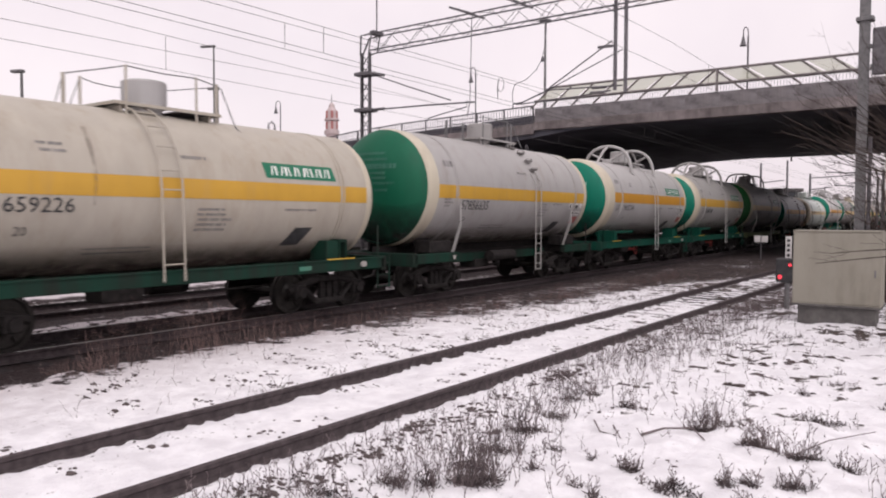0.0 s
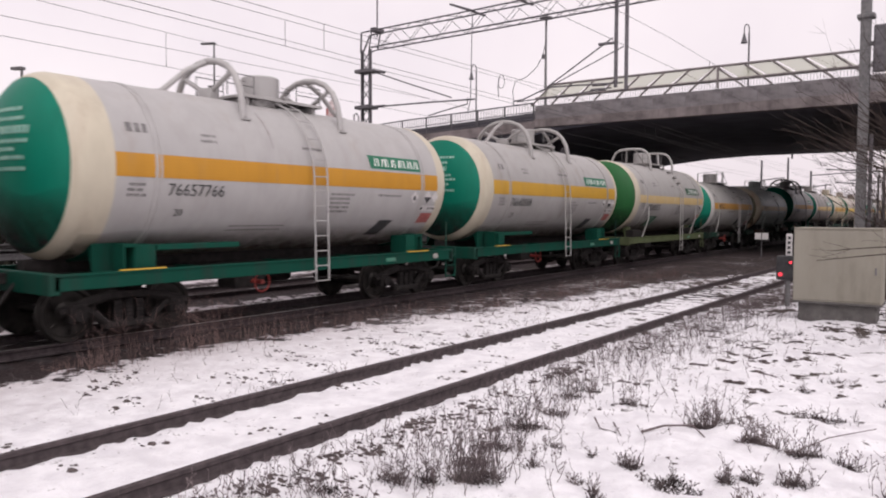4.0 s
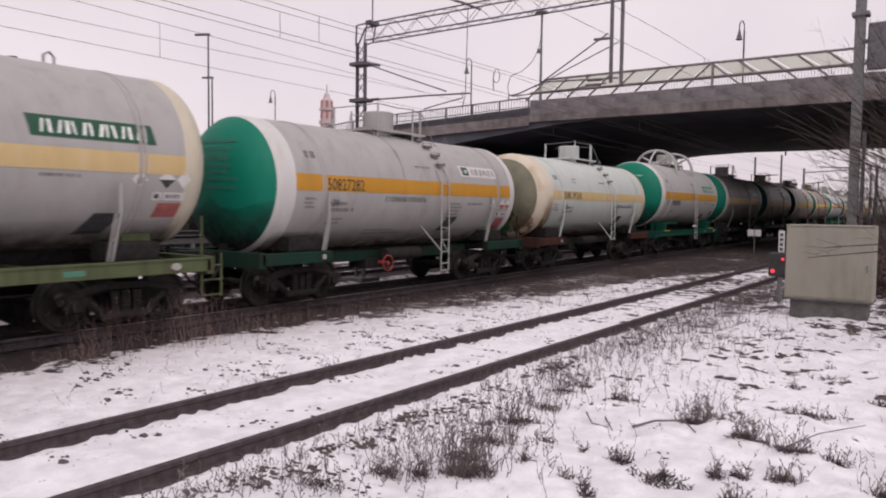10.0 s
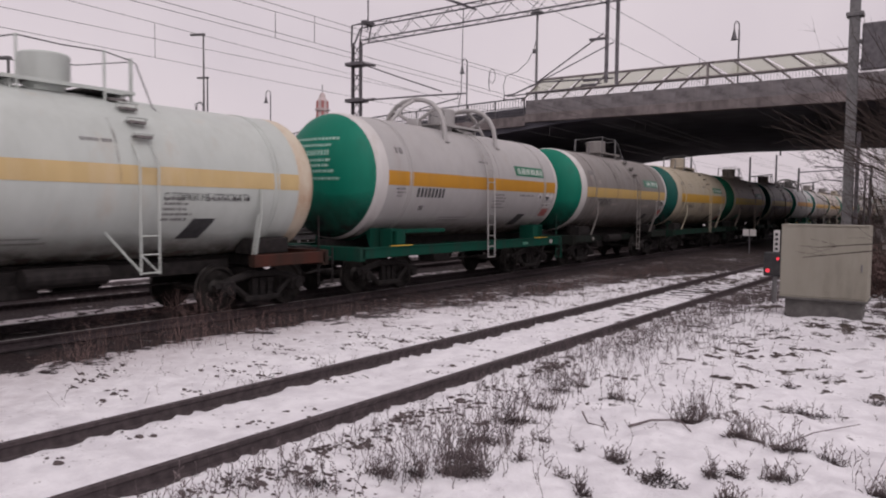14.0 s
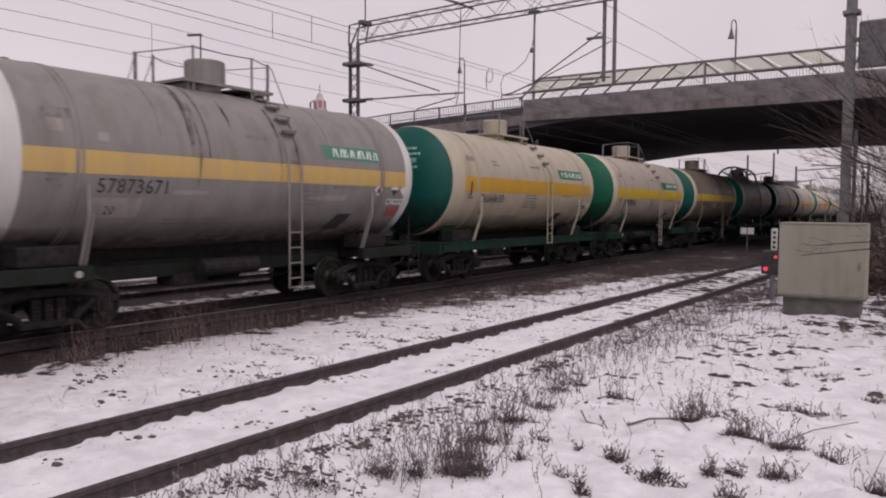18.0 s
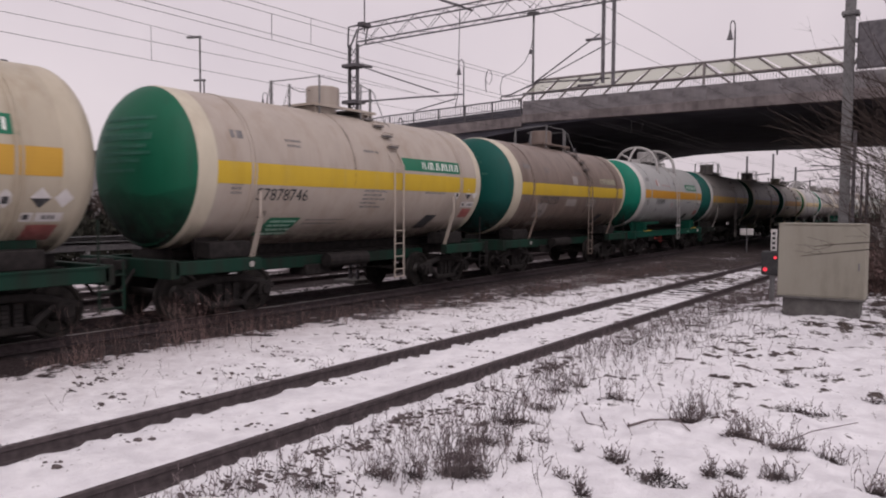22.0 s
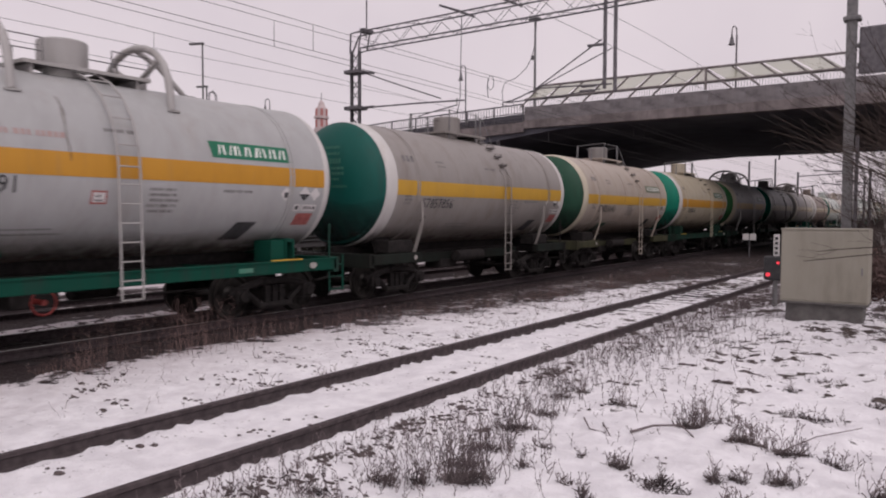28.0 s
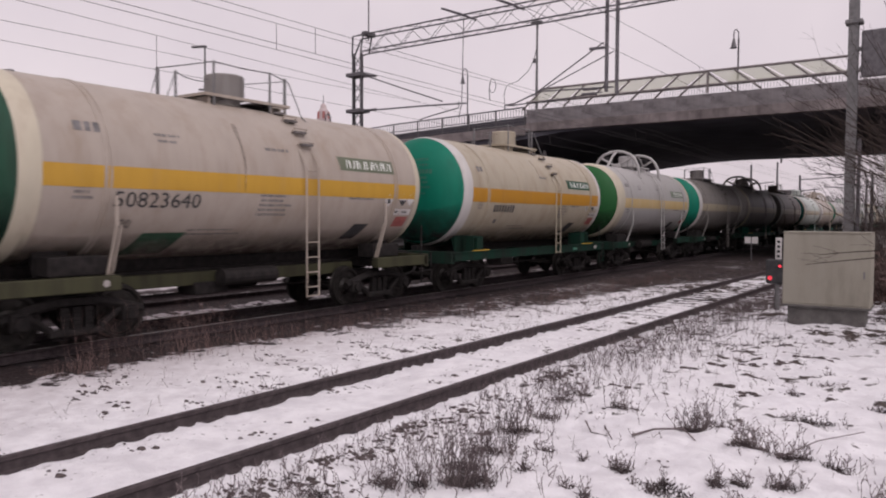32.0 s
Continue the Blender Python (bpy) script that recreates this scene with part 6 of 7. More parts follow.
    for y in (-1, 1):
        linked("headstock", keep("headstock%d" % y, lambda: box(bmesh.new(), -1.5, 1.5, y * 5.38 - 0.09, y * 5.38 + 0.09, 0.86, 1.2, 0.015), fr), w)
        linked("bolster", keep("bolster%d" % y, lambda: box(bmesh.new(), -1.3, 1.3, y * 3.9 - 0.25, y * 3.9 + 0.25, 0.93, 1.13, 0.02), DARK), w)

        def cradle(s=y):
            bm = bmesh.new()
            ring_pts = []
            for a in range(-36, 37, 6) if full else range(-34, 35, 6):
                ring_pts.append((math.sin(radians(a)), math.cos(radians(a))))
            outer = [bm.verts.new(((R + 0.01) * sx, s * 4.2 + d, zc - (R + 0.01) * cz)) for d in (-0.28, 0.28) for sx, cz in ring_pts]
            m = len(ring_pts)
            lower = [bm.verts.new(((R + 0.01) * sx, s * 4.2 + d, min(1.14, zc - (R + 0.06) * cz - 0.02) if abs(sx) > 0.5 else zc - (R + 0.05) * cz)) for d in (-0.28, 0.28) for sx, cz in ring_pts]
            for k in range(m - 1):
                bm.faces.new((outer[k], outer[k + 1], outer[m + k + 1], outer[m + k]))
                bm.faces.new((lower[k], lower[m + k], lower[m + k + 1], lower[k + 1]))
                bm.faces.new((outer[k], lower[k], lower[k + 1], outer[k + 1]))
                bm.faces.new((outer[m + k], outer[m + k + 1], lower[m + k + 1], lower[m + k]))
            for k in (0, m - 1):
                bm.faces.new((outer[k], outer[m + k], lower[m + k], lower[k]))
            bmesh.ops.recalc_face_normals(bm, faces=bm.faces)
            return bm
        linked("saddle", keep("cradle%d%.2f%s" % (y, R, full), cradle, fr if full else DARK), w)

        def coupler(s=y):
            bm = bmesh.new()
            box(bm, -0.11, 0.11, min(s * 5.4, s * 5.8), max(s * 5.4, s * 5.8), 0.98, 1.16, 0.02)
            box(bm, -0.2, 0.2, min(s * 5.74, s * 6.0), max(s * 5.74, s * 6.0), 0.92, 1.22, 0.04)
            tube(bm, [(0.35, s * 5.45, 1.0), (0.36, s * 5.75, 0.62), (0.25, s * 6.0, 0.55)], 0.035, 6)
            return bm
        linked("coupler", keep("coupler%d" % y, coupler, DARK), w)
        if y > 0:
            linked("corner_steps", keep("corner%d" % y, lambda: end_ladder(bmesh.new(), y * 5.45), fr if full else DARK), w)
    if full and not spec.get("plain_sill") and not spec.get("bare_sill"):
        # boxes and yellow edge strips over the bogies, plate brackets at the flank
        for y in (-1, 1):
            def bracket(s=y):
                bm = bmesh.new()
                for d in (-0.11, 0.11):
                    box(bm, 1.02, 1.4, s * 4.05 + d - 0.018, s * 4.05 + d + 0.018, 1.17, 1.6)
                box(bm, 1.1, 1.4, s * 4.05 - 0.13, s * 4.05 + 0.13, 1.57, 1.63)
                box(bm, 0.85, 1.36, min(s * 3.55, s * 3.97), max(s * 3.55, s * 3.97), 1.17, 1.61)
                return bm
            linked("support_bracket", keep("bracket%d" % y, bracket, fr), w)
            linked("edge_strip", keep("edge%d" % y, lambda: box(bmesh.new(), 1.465, 1.53, min(y * 3.45, y * 4.3), max(y * 3.45, y * 4.3), 1.188, 1.21), YELLOW), w)
        if spec["guard"] == "hoops":
            linked("shelf", keep("shelf", lambda: box(bmesh.new(), 1.1, 1.34, -3.5, -1.7, 1.5, 1.6, 0.01), fr), w)
    else:
        for y in (-1, 1):
            linked("bolster_box", keep("bolster_box%d" % y, lambda: box(bmesh.new(), 0.75, 1.28, y * 3.95 - 0.5, y * 3.95 + 0.5, 1.17, 1.5, 0.03), DARK), w)
            linked("tie_strap", keep("strap%d%.2f" % (y, R), lambda: tube(tube(bmesh.new(), [(1.34, y * 3.5, 1.18), (R + 0.03, y * 3.5, 2.0), (R + 0.03, y * 3.5, 2.5)], 0.03, 6), [(1.34, y * 3.42, 1.18), (R + 0.02, y * 3.42, 2.0)], 0.02, 6), body), w)
    # brake gear
    linked("brake_cylinder", keep("brake", lambda: tube(bmesh.new(), [(-0.5, 0.3, 0.72), (-0.5, 1.2, 0.72)], 0.17, 12), DARK), w)
    linked("brake_box", keep("brake_box", lambda: box(bmesh.new(), 0.1, 0.7, -1.3, -0.5, 0.6, 0.85, 0.03), DARK), w)
    linked("brake_rod", keep("rod", lambda: tube(bmesh.new(), [(0.2, -3.0, 0.62), (0.2, 3.0, 0.6)], 0.025, 6), DARK), w)
    if spec.get("red"):
        linked("handwheel", keep("handwheel", lambda: tube(tube(bmesh.new(), [(1.2, -1.02 + 0.2 * math.cos(a * math.pi / 6), 0.75 + 0.2 * math.sin(a * math.pi / 6)) for a in range(12)], 0.02, 5, True), [(0.9, -1.02, 0.75), (1.22, -1.02, 0.75)], 0.05, 8), RED_GEAR), w, "red brake handwheel")
    for y in (-3.9, 3.9):
        spec["sets"].append(bogie(w, y))
    # crown: dome, walkway, guards
    fit_mat = spec.get("fit", body)
    at_crown = Vector((0, 0, crown - 4.54 - (0.02 if small else 0.0)))
    linked("dome", smooth_mesh(keep("dome", lambda: dome_mesh(0.415, 4.7, 5.17), spec.get("dome_mat", fit_mat))), w).location = at_crown
    linked("walkway", keep("walkway", walkway_mesh, WALKWAY), w, "chequered steel walkway plate").location = at_crown
    linked("walkway_edge", keep("walkway_edge", walkway_edge, fit_mat), w).location = at_crown
    for y in (-0.8, 1.1):
        linked("walkway_bearer", keep("bearer%.1f" % y, lambda: box(bmesh.new(), -0.5, 0.54, y - 0.03, y + 0.03, 4.43, 4.6), fit_mat), w).location = at_crown
    if spec["guard"] == "hoops":
        wide = not spec.get("narrow")
        for y in (-1.4, 1.4) if wide else (-1.5, 1.65):
            linked("guard_hoop", smooth_mesh(keep("hoop%.2f" % y, lambda: hoop(bmesh.new(), y, wide), fit_mat), 60), w).location = at_crown
        for x in (-0.52, 0.5):
            for y0, y1 in ((-1.3, -0.6), (0.62, 1.35)):
                linked("handrail", keep("handrail%.1f%.1f" % (x, y0), lambda: handrail_mesh(x, y0, y1), STEEL), w).location = at_crown
        if spec.get("steps"):
            linked("ladder", keep("hoop_steps", lambda: step_ladder(bmesh.new(), R, zc, spec["steps"], 0.45), fit_mat), w)
            footholds(w, R, zc, spec["steps"])
        else:
            linked("ladder", keep("ladder%.2f" % R, lambda: ladder(bmesh.new(), R, zc, -0.03, 0.72, 0.39), fit_mat), w)
    else:
        for x, y, top, r in ((-0.36, -1.37, 5.18, 0.036), (0.3, -1.42, 5.03, 0.026), (0.6, -0.74, 5.31, 0.024), (0.6, 0.74, 5.31, 0.024), (0.36, 1.4, 5.3, 0.034)):
            linked("guard_post", keep("guard_post%.2f" % top, lambda: tube(bmesh.new(), [(0, 0, 4.3), (0, 0, top)], r, 6), fit_mat if small else STEEL), w).location = at_crown + Vector((x, y, 0))
        linked("guard_chain", keep("guard_chain", railing_mesh, STEEL), w).location = at_crown
        if spec.get("tall_ladder"):
            linked("ladder", keep("tall_ladder%.2f" % R, lambda: ladder(bmesh.new(), R, zc, spec["tall_ladder"], 1.0, 0.42, 0.12, True), fit_mat), w)
        else:
            linked("ladder", keep("steps%.2f%s%s" % (R, full, spec.get("placard")), lambda: step_ladder(bmesh.new(), R, zc, 0.77, 0.95 if full or spec.get("placard") else 0.45, small), fit_mat), w)
            footholds(w, R, zc, 0.77)
    linked("lifting_eye", keep("eye", lambda: tube(bmesh.new(), [(0, 3.1, 4.45), (0, 3.1, 4.7), (0, 3.2, 4.76), (0, 3.28, 4.68), (0, 3.28, 4.45)], 0.02, 5), LATTICE), w).location = at_crown
    # writing and plates on the flank
    dz = zc - 2.94 + 0.06 if not small else -0.25
    b0, b1 = spec.get("block", (0.62, 1.4) if spec["guard"] == "hoops" else (1.28, 1.95))
    bm = bars(bmesh.new(), b0, b1, 2.55 + dz, 5, 0.095, R, zc, rng)
    bars(bm, -4.2, -3.8, 2.6 + dz, 3, 0.09, R, zc, rng)
    bars(bm, 2.2, 3.2, 2.56 + dz, 1, 0.1, R, zc, rng)
    bars(bm, -1.9, -0.4, 1.86 + dz, 2, 0.08, R, zc, rng, 0.03)
    bars(bm, -0.2, 0.55, 3.5 + dz, 1, 0.1, R, zc, rng, 0.06)
    if rng.random() < 0.7:
        bars(bm, -2.7, -2.2, 3.55 + dz, 2, 0.11, R, zc, rng, 0.05)
    if small and "shunt" in spec:
        bars(bm, -3.42, -2.6, 2.27, 2, 0.14, R, zc, rng, 0.085)
        bars(bm, -3.4, -2.85, 1.9, 2, 0.09, R, zc, rng, 0.05)
    part("small_writing", bm, INK, w)["kind"] = "stuff"
    part("owner_mark", bars(bmesh.new(), -4.15, -3.7, 3.62 + dz, 1, 0.1, R, zc, rng, 0.16), INK, w)
    if "number" in spec:
        text, y, z, h, wd = spec["number"]
        if text:
            linked("running_number", lettering(text, h, y, z, R, zc, wd), w, "black stencilled running number")
        else:
            bm = bmesh.new()
            for i in range(8):
                curved(bm, y + wd * i / 8, y + wd * (i + 0.62) / 8, z, z + h, R, zc, rows=2)
            part("running_number", bm, BLACK if spec["body"] not in ("brown", "black") else INK, w)
        if text:
            linked("tare_mark", lettering("20", h * 0.6, y + 0.2, z - 0.36, R, zc), w)
        else:
            part("tare_mark", bars(bmesh.new(), y + 0.2, y + 0.5, z - 0.22, 1, 0.1, R, zc, rng, 0.12, False), INK, w)
    if spec.get("flag"):
        fmat, fy0, fy1, fz0, fz1, start = spec["flag"]
        if fmat:
            part("name_plate", curved(bmesh.new(), fy0, fy1, fz0, fz1, R, zc, rows=4, skew=-0.06), fmat, w, "white plate" if fmat is WHITE else "green painted plate")
        bm = bmesh.new()
        a = fy0 + (fy1 - fy0) * start + 0.08
        step = (fy1 - 0.1 - a) / 14
        for i in range(14):
            q, d = a + step * i, (0.3, 0.42, 0.34, 0.5)[i % 4] * step
            tilt = (0.03, -0.02, 0.05, 0.0, -0.04)[i % 5]
            curved(bm, q, q + d, fz0 + 0.06, fz1 - 0.06, R, zc, rows=2, skew=tilt, lift=0.009)
        part("plate_lettering", bm, spec.get("letters", LETTER), w)
        if "emblem" in spec:
            part("plate_emblem", curved(bmesh.new(), fy0 + 0.1, fy0 + 0.42, fz0 + 0.035, fz1 - 0.035, R, zc, rows=2, skew=-0.03, lift=0.009), spec["emblem"], w, "dark green square emblem")
            part("emblem_leaf", diamond(bmesh.new(), fy0 + 0.26, (fz0 + fz1) / 2, 0.075, R + 0.008, zc), WHITE, w)
    if spec.get("shunt"):
        y, z, h, wd = spec["shunt"]
        linked("warning_text", lettering(SHUNT, h, y, z, R, zc, wd), w, "black painted warning text")
    if spec.get("placard"):
        yy = -(L + HEAD * math.sqrt(1 - (0.5 / R) ** 2)) - 0.01
        part("placard", box(bmesh.new(), 0.27, 0.55, yy - 0.015, yy + 0.06, zc + 0.1, zc + 0.4), BLACK, w, "dark square placard on the tank end")

        def smear(cx, cz, rx, rz, seed, lift):
            bm = bmesh.new()
            n = 64
            rings = []
            for f in (0.02, 0.35, 0.68, 1.0):
                row = []
                for i in range(n):
                    a = 2 * math.pi * i / n
                    q = f * (1 + 0.28 * noise.noise((math.cos(a) * 1.7, math.sin(a) * 1.7, seed)) + 0.1 * noise.noise((math.cos(a) * 5, math.sin(a) * 5, seed)) + 0.05 * noise.noise((math.cos(a) * 14, math.sin(a) * 14, seed)))
                    x, z = cx + rx * q * math.cos(a), cz + rz * q * math.sin(a)
                    r = math.hypot(x, z)
                    if r > R * 0.985:
                        x, z = x * R * 0.985 / r, z * R * 0.985 / r
                        r = R * 0.985
                    row.append(bm.verts.new((x, -(L + HEAD * math.sqrt(1 - (r / R) ** 2)) - lift, zc + z)))
                rings.append(row)
            for p, q in zip(rings, rings[1:]):
                for i in range(n):
                    bm.faces.new((p[i], q[i], q[(i + 1) % n], p[(i + 1) % n]))
            bm.faces.new(rings[0])
            bmesh.ops.recalc_face_normals(bm, faces=bm.faces)
            return bm
        part("old_paint", smear(-0.25, -0.75, 0.72, 0.56, 2, 0.012), GREEN_FILM, w, "remains of green paint on the tank end")
        part("rust_stain", smear(0.72, -0.86, 0.42, 0.58, 6, 0.014), RUST_FILM, w, "dark rust stain on the tank end")
        part("rust_run", belly(bmesh.new(), -L - 0.0, -L + 0.5, R + 0.004, zc, rng, 84), RUST_FILM, w, "burnt rust that has run over the ring")
    if full and not spec.get("plain_sill"):
        def disc():
            bm = tube(bmesh.new(), [(1.5, 0, 1.045), (1.53, 0, 1.045)], 0.068, 16)
            for v in bm.verts:
                v.co.y = 4.62 + 1.45 * v.co.y
            return bm
        linked("sill_disc", keep("sill_disc", disc, CAP_PALE), w, "white oval plate on the frame")
        linked("sill_plate", keep("sill_plate", lambda: box(bmesh.new(), 1.5, 1.508, 2.6, 2.95, 0.99, 1.08), FLAG_WORN), w)
    elif not full:
        linked("sill_disc", keep("sill_disc_small", lambda: tube(bmesh.new(), [(1.5, -3.62, 1.045), (1.512, -3.62, 1.045)], 0.06, 12), CAP_PALE), w, "dirty white round plate on the frame")
    if spec.get("framed"):
        y0, y1, z0, z1 = spec["framed"]
        part("framed_label", curved(bmesh.new(), y0, y1, z0, z1, R, zc, rows=2, lift=0.005), RED, w, "small red-framed label")
        part("label_field", curved(bmesh.new(), y0 + 0.03, y1 - 0.03, z0 + 0.03, z1 - 0.03, R, zc, rows=2, lift=0.008), WHITE, w)
        part("label_writing", bars(bmesh.new(), y0 + 0.05, y1 - 0.05, z1 - 0.07, 2, 0.07, R + 0.008, zc, rng, 0.035), INK, w)
    if spec.get("tag"):
        y0, y1, z0, z1 = spec["tag"]
        part("tag", curved(bmesh.new(), y0, y0 + 0.5 * (y1 - y0), z0, z1, R, zc, rows=3, lift=0.006), RED, w, "red half of a square tag")
        part("tag", curved(bmesh.new(), y0 + 0.52 * (y1 - y0), y1, z0, z1, R, zc, rows=3, lift=0.006), WHITE, w, "white half of a square tag")
    if spec.get("red_text"):
        part("red_writing", bars(bmesh.new(), -2.0, -0.75, 3.42, 1, 0.1, R, zc, rng, 0.09), RED_FADED, w)["kind"] = "stuff"
    mess = random.Random(spec["seed"] * 7 + 1)
    for k in range(spec.get("spills", 1)):
        part("spill_streak", spill(bmesh.new(), mess.gauss(0.2, 1.5), mess.uniform(16, 50), mess.uniform(60, 105), mess.uniform(0.02, 0.09), R, zc, spec["seed"] + k * 3.7), SPILL_DARK if spec["body"] in ("brown", "dull", "black") else SPILL, w)
    for k, (y, a0, a1, wide) in enumerate(spec.get("runs", ())):
        part("spill_streak", spill(bmesh.new(), y, a0, a1, wide, R, zc, 31 + k * 2.3), SPILL_DARK, w)
    part("brown_belly_film", belly(bmesh.new(), -L, L1, R, zc, mess), BELLY_FILM, w, "dark brown film under the tank, fading upward")
    if not spec.get("placard"):
        part("dark_end_film", end_film(bmesh.new(), R, zc, L, spec["cap_r"] / R * 0.998, mess), CAP_FILM, w, "dark film low on the tank end, fading upward")
    for y0, y1, z0, z1 in spec.get("scrapes", ()):
        part("rust_scrape", curved(bmesh.new(), y0, y1, z0, z1, R, zc, rows=4, lift=0.009), RUST_STAIN, w, "brown rust scrape")
    for y0, y1, z0, z1 in spec.get("patches", ()):
        part("repaint_patch", curved(bmesh.new(), y0, y1, z0, z1, R, zc, rows=4, lift=0.003), PATCH, w, "paler repainted patch")
    if spec.get("label_low"):
        y0, y1, z0, z1 = spec["label_low"]
        part("route_plate", curved(bmesh.new(), y0 - 0.1, y1 - 0.12, z0, z1, R, zc, rows=5, skew=0.2, lift=0.009), spec.get("label_paint", FLAG_GREEN), w, "green painted plate with pale writing")
        if not spec.get("label_plain"):
            part("route_lettering", bars(bmesh.new(), y0 + 0.14, y1 + 0.06, z1 - 0.06, 4, (z1 - z0) * 0.23, R + 0.011, zc, rng, 0.045), PALE, w)
    # hazard plate area at the far end
    part("dark_panel", curved(bmesh.new(), spec.get("panel", 2.35), spec.get("panel", 2.35) + 0.5, (1.78 if small else 1.58) + dz, (2.16 if small else 1.94) + dz, R, zc, rows=4, skew=0.22, lift=0.011), BLACK, w)
    if spec.get("hazard", True):
        dz += spec.get("haz_dz", 0)
        h1, h2, h3 = spec.get("haz", (3.65, 4.2, 4.52))
        part("hazard_diamond", diamond(bmesh.new(), h1, 2.52 + dz, 0.15, R, zc), WHITE, w)
        part("hazard_mark", curved(bmesh.new(), h1 - 0.05, h1 + 0.05, 2.44 + dz, 2.55 + dz, R, zc, rows=1, lift=0.009), BLACK, w)
        part("hazard_diamond", diamond(diamond(bmesh.new(), h2, 2.54 + dz, 0.16, R, zc), h3, 2.54 + dz, 0.15, R, zc), WHITE, w)
        part("hazard_mark", lower_half(bmesh.new(), h2, 2.53 + dz, 0.155, R, zc), spec.get("haz_mark", BLACK), w)
        if "haz_mark" in spec:
            part("hazard_mark", lower_half(bmesh.new(), h3, 2.53 + dz, 0.145, R, zc), spec["haz_mark"], w)
        part("warning_plate", curved(bmesh.new(), h2 - 0.02, h2 + 0.4, 2.17 + dz, 2.31 + dz, R, zc, rows=2, lift=0.008), WHITE, w, "worn white warning plate")
        part("warning_writing", bars(bmesh.new(), h2 + 0.02, h2 + 0.38, 2.275 + dz, 1, 0.1, R + 0.006, zc, rng, 0.07), INK, w)
        part("warning_plate", curved(bmesh.new(), h2 - 0.24, h2 - 0.06, 2.17 + dz, 2.31 + dz, R, zc, rows=2, lift=0.008), WHITE, w, "small white square plate")
        part("warning_mark", curved(bmesh.new(), h2 - 0.21, h2 - 0.12, 2.2 + dz, 2.28 + dz, R, zc, rows=1, lift=0.012), BLACK, w)
        part("warning_field", curved(bmesh.new(), h2 - 0.14, h2 + 0.34, spec.get("haz_low", 1.87) + dz, 2.12 + dz, R, zc, rows=3, skew=0.04, lift=0.008), RED, w, "faded red warning plate")
    # end cap writing
    bm = bmesh.new()

    def on_head(x, z):
        r = min(0.999, math.hypot(x, z - zc) / R)
        return -(L + HEAD * math.sqrt(1 - r * r)) - 0.012
    for i, z in enumerate((zc + 0.86, zc + 0.7, zc + 0.48, zc + 0.33, zc + 0.2, zc + 0.06, zc - 0.12)):
        lo, hi = spec.get("cap_span", (-0.85, 0.85))
        x = lo + rng.uniform(0, 0.2)
        end = hi - rng.uniform(0, 0.4)
        while x < end:
            q = min(end, x + rng.uniform(0.04, 0.09))
            t = 0.13 if i == 2 else 0.065
            bm.faces.new([bm.verts.new((u, on_head(u, v), v)) for u, v in ((x, z), (q, z), (q, z + t), (x, z + t))])
            x = q + 0.03
    if spec.get("placard"):
        return w
    part("cap_lettering", bm, CAP_BRIGHT if spec.get("cap_text") else CAP_FAINT, w)["kind"] = "stuff"
    return w


def spec(body, cap, ring, stripe, guard, sill, frame, number=None, flag=None, cap_r=1.3, ring_w=0.1, stripe_z=(2.63, 3.04), **more):
    words = BODY_WORDS[body]
    d = dict(body=body, cap=cap, ring=ring, stripe=stripe, guard=guard, sill=sill, frame=frame, flag=flag, cap_r=cap_r, ring_w=ring_w, stripe_z=stripe_z, sets=[], small=False)
    caps = {CAP_DULL.name: "dull green", CAP_PALE.name: "dirty white", CAP_RUST.name: "rust-stained", CAP_TEAL.name: "dark teal", CAP_EMERALD.name: "emerald green", CAP_LEAF.name: "leaf green", CAP_GREEN.name: "deep green"}
    d["cap_label"] = caps[cap.name] + " painted tank end"
    stripes = {STRIPE_FAINT.name: "bleached", STRIPE_GOLD.name: "golden", STRIPE_ORANGE.name: "orange", STRIPE_YELLOW.name: "bright yellow", STRIPE_CREAM.name: "worn cream-orange", STRIPE_PALE.name: "faded yellow"}
    d["label"] = "%s rail tank wagon with %s stripe and %s" % (words, stripes[stripe.name], "guard hoops" if guard == "hoops" else "railed walkway")
    if number:
        d["number"] = number
    d.update(more)
    d["seed"] = len(SPECS) + 5
    SPECS.append(d)


CAP_BRIGHT = shade("pale_cap_lettering", (0.2, 0.4, 0.33), (0.36, 0.54, 0.46), 8, (0.6, 0.8))
CAP_FAINT = shade("faint_cap_lettering", (0.015, 0.1, 0.068), (0.04, 0.14, 0.1), 3, (0.6, 0.8))
SPECS = []
FL = (1.95, 3.95, 3.22, 3.53)
LOW = (1.75, 3.75, 2.93, 3.24)
Z_LOW = (2.47, 2.83)
SHUNT = "\u0421 \u0413\u041e\u0420\u041a\u0418 \u041d\u0415 \u0421\u041f\u0423\u0421\u041a\u0410\u0422\u042c"
spec("bone", CAP_GREEN, RING_CREAM, STRIPE_GOLD, "rails", "full", FRAME_DARK, ("659226", -3.25, 2.2, 0.24, 1.08), (FLAG_GREEN, *LOW, 0.03), cap_r=1.46, ring_w=0.1, stripe_z=Z_LOW, small=True, tall_ladder=-0.72, block=(0.1, 0.95), hazard=False, panel=2.42, dome_mat=BODIES["pale"])
spec("grey", CAP_GREEN, RING_CREAM, STRIPE_GOLD, "rails", "short", FRAME_DARK, ("57856635", -3.36, 2.36, 0.27, 1.44), None, cap_r=1.57, ring_w=0.32, stripe_z=(2.66, 3.02), panel=2.5, haz=(3.6, 4.1, 4.45))
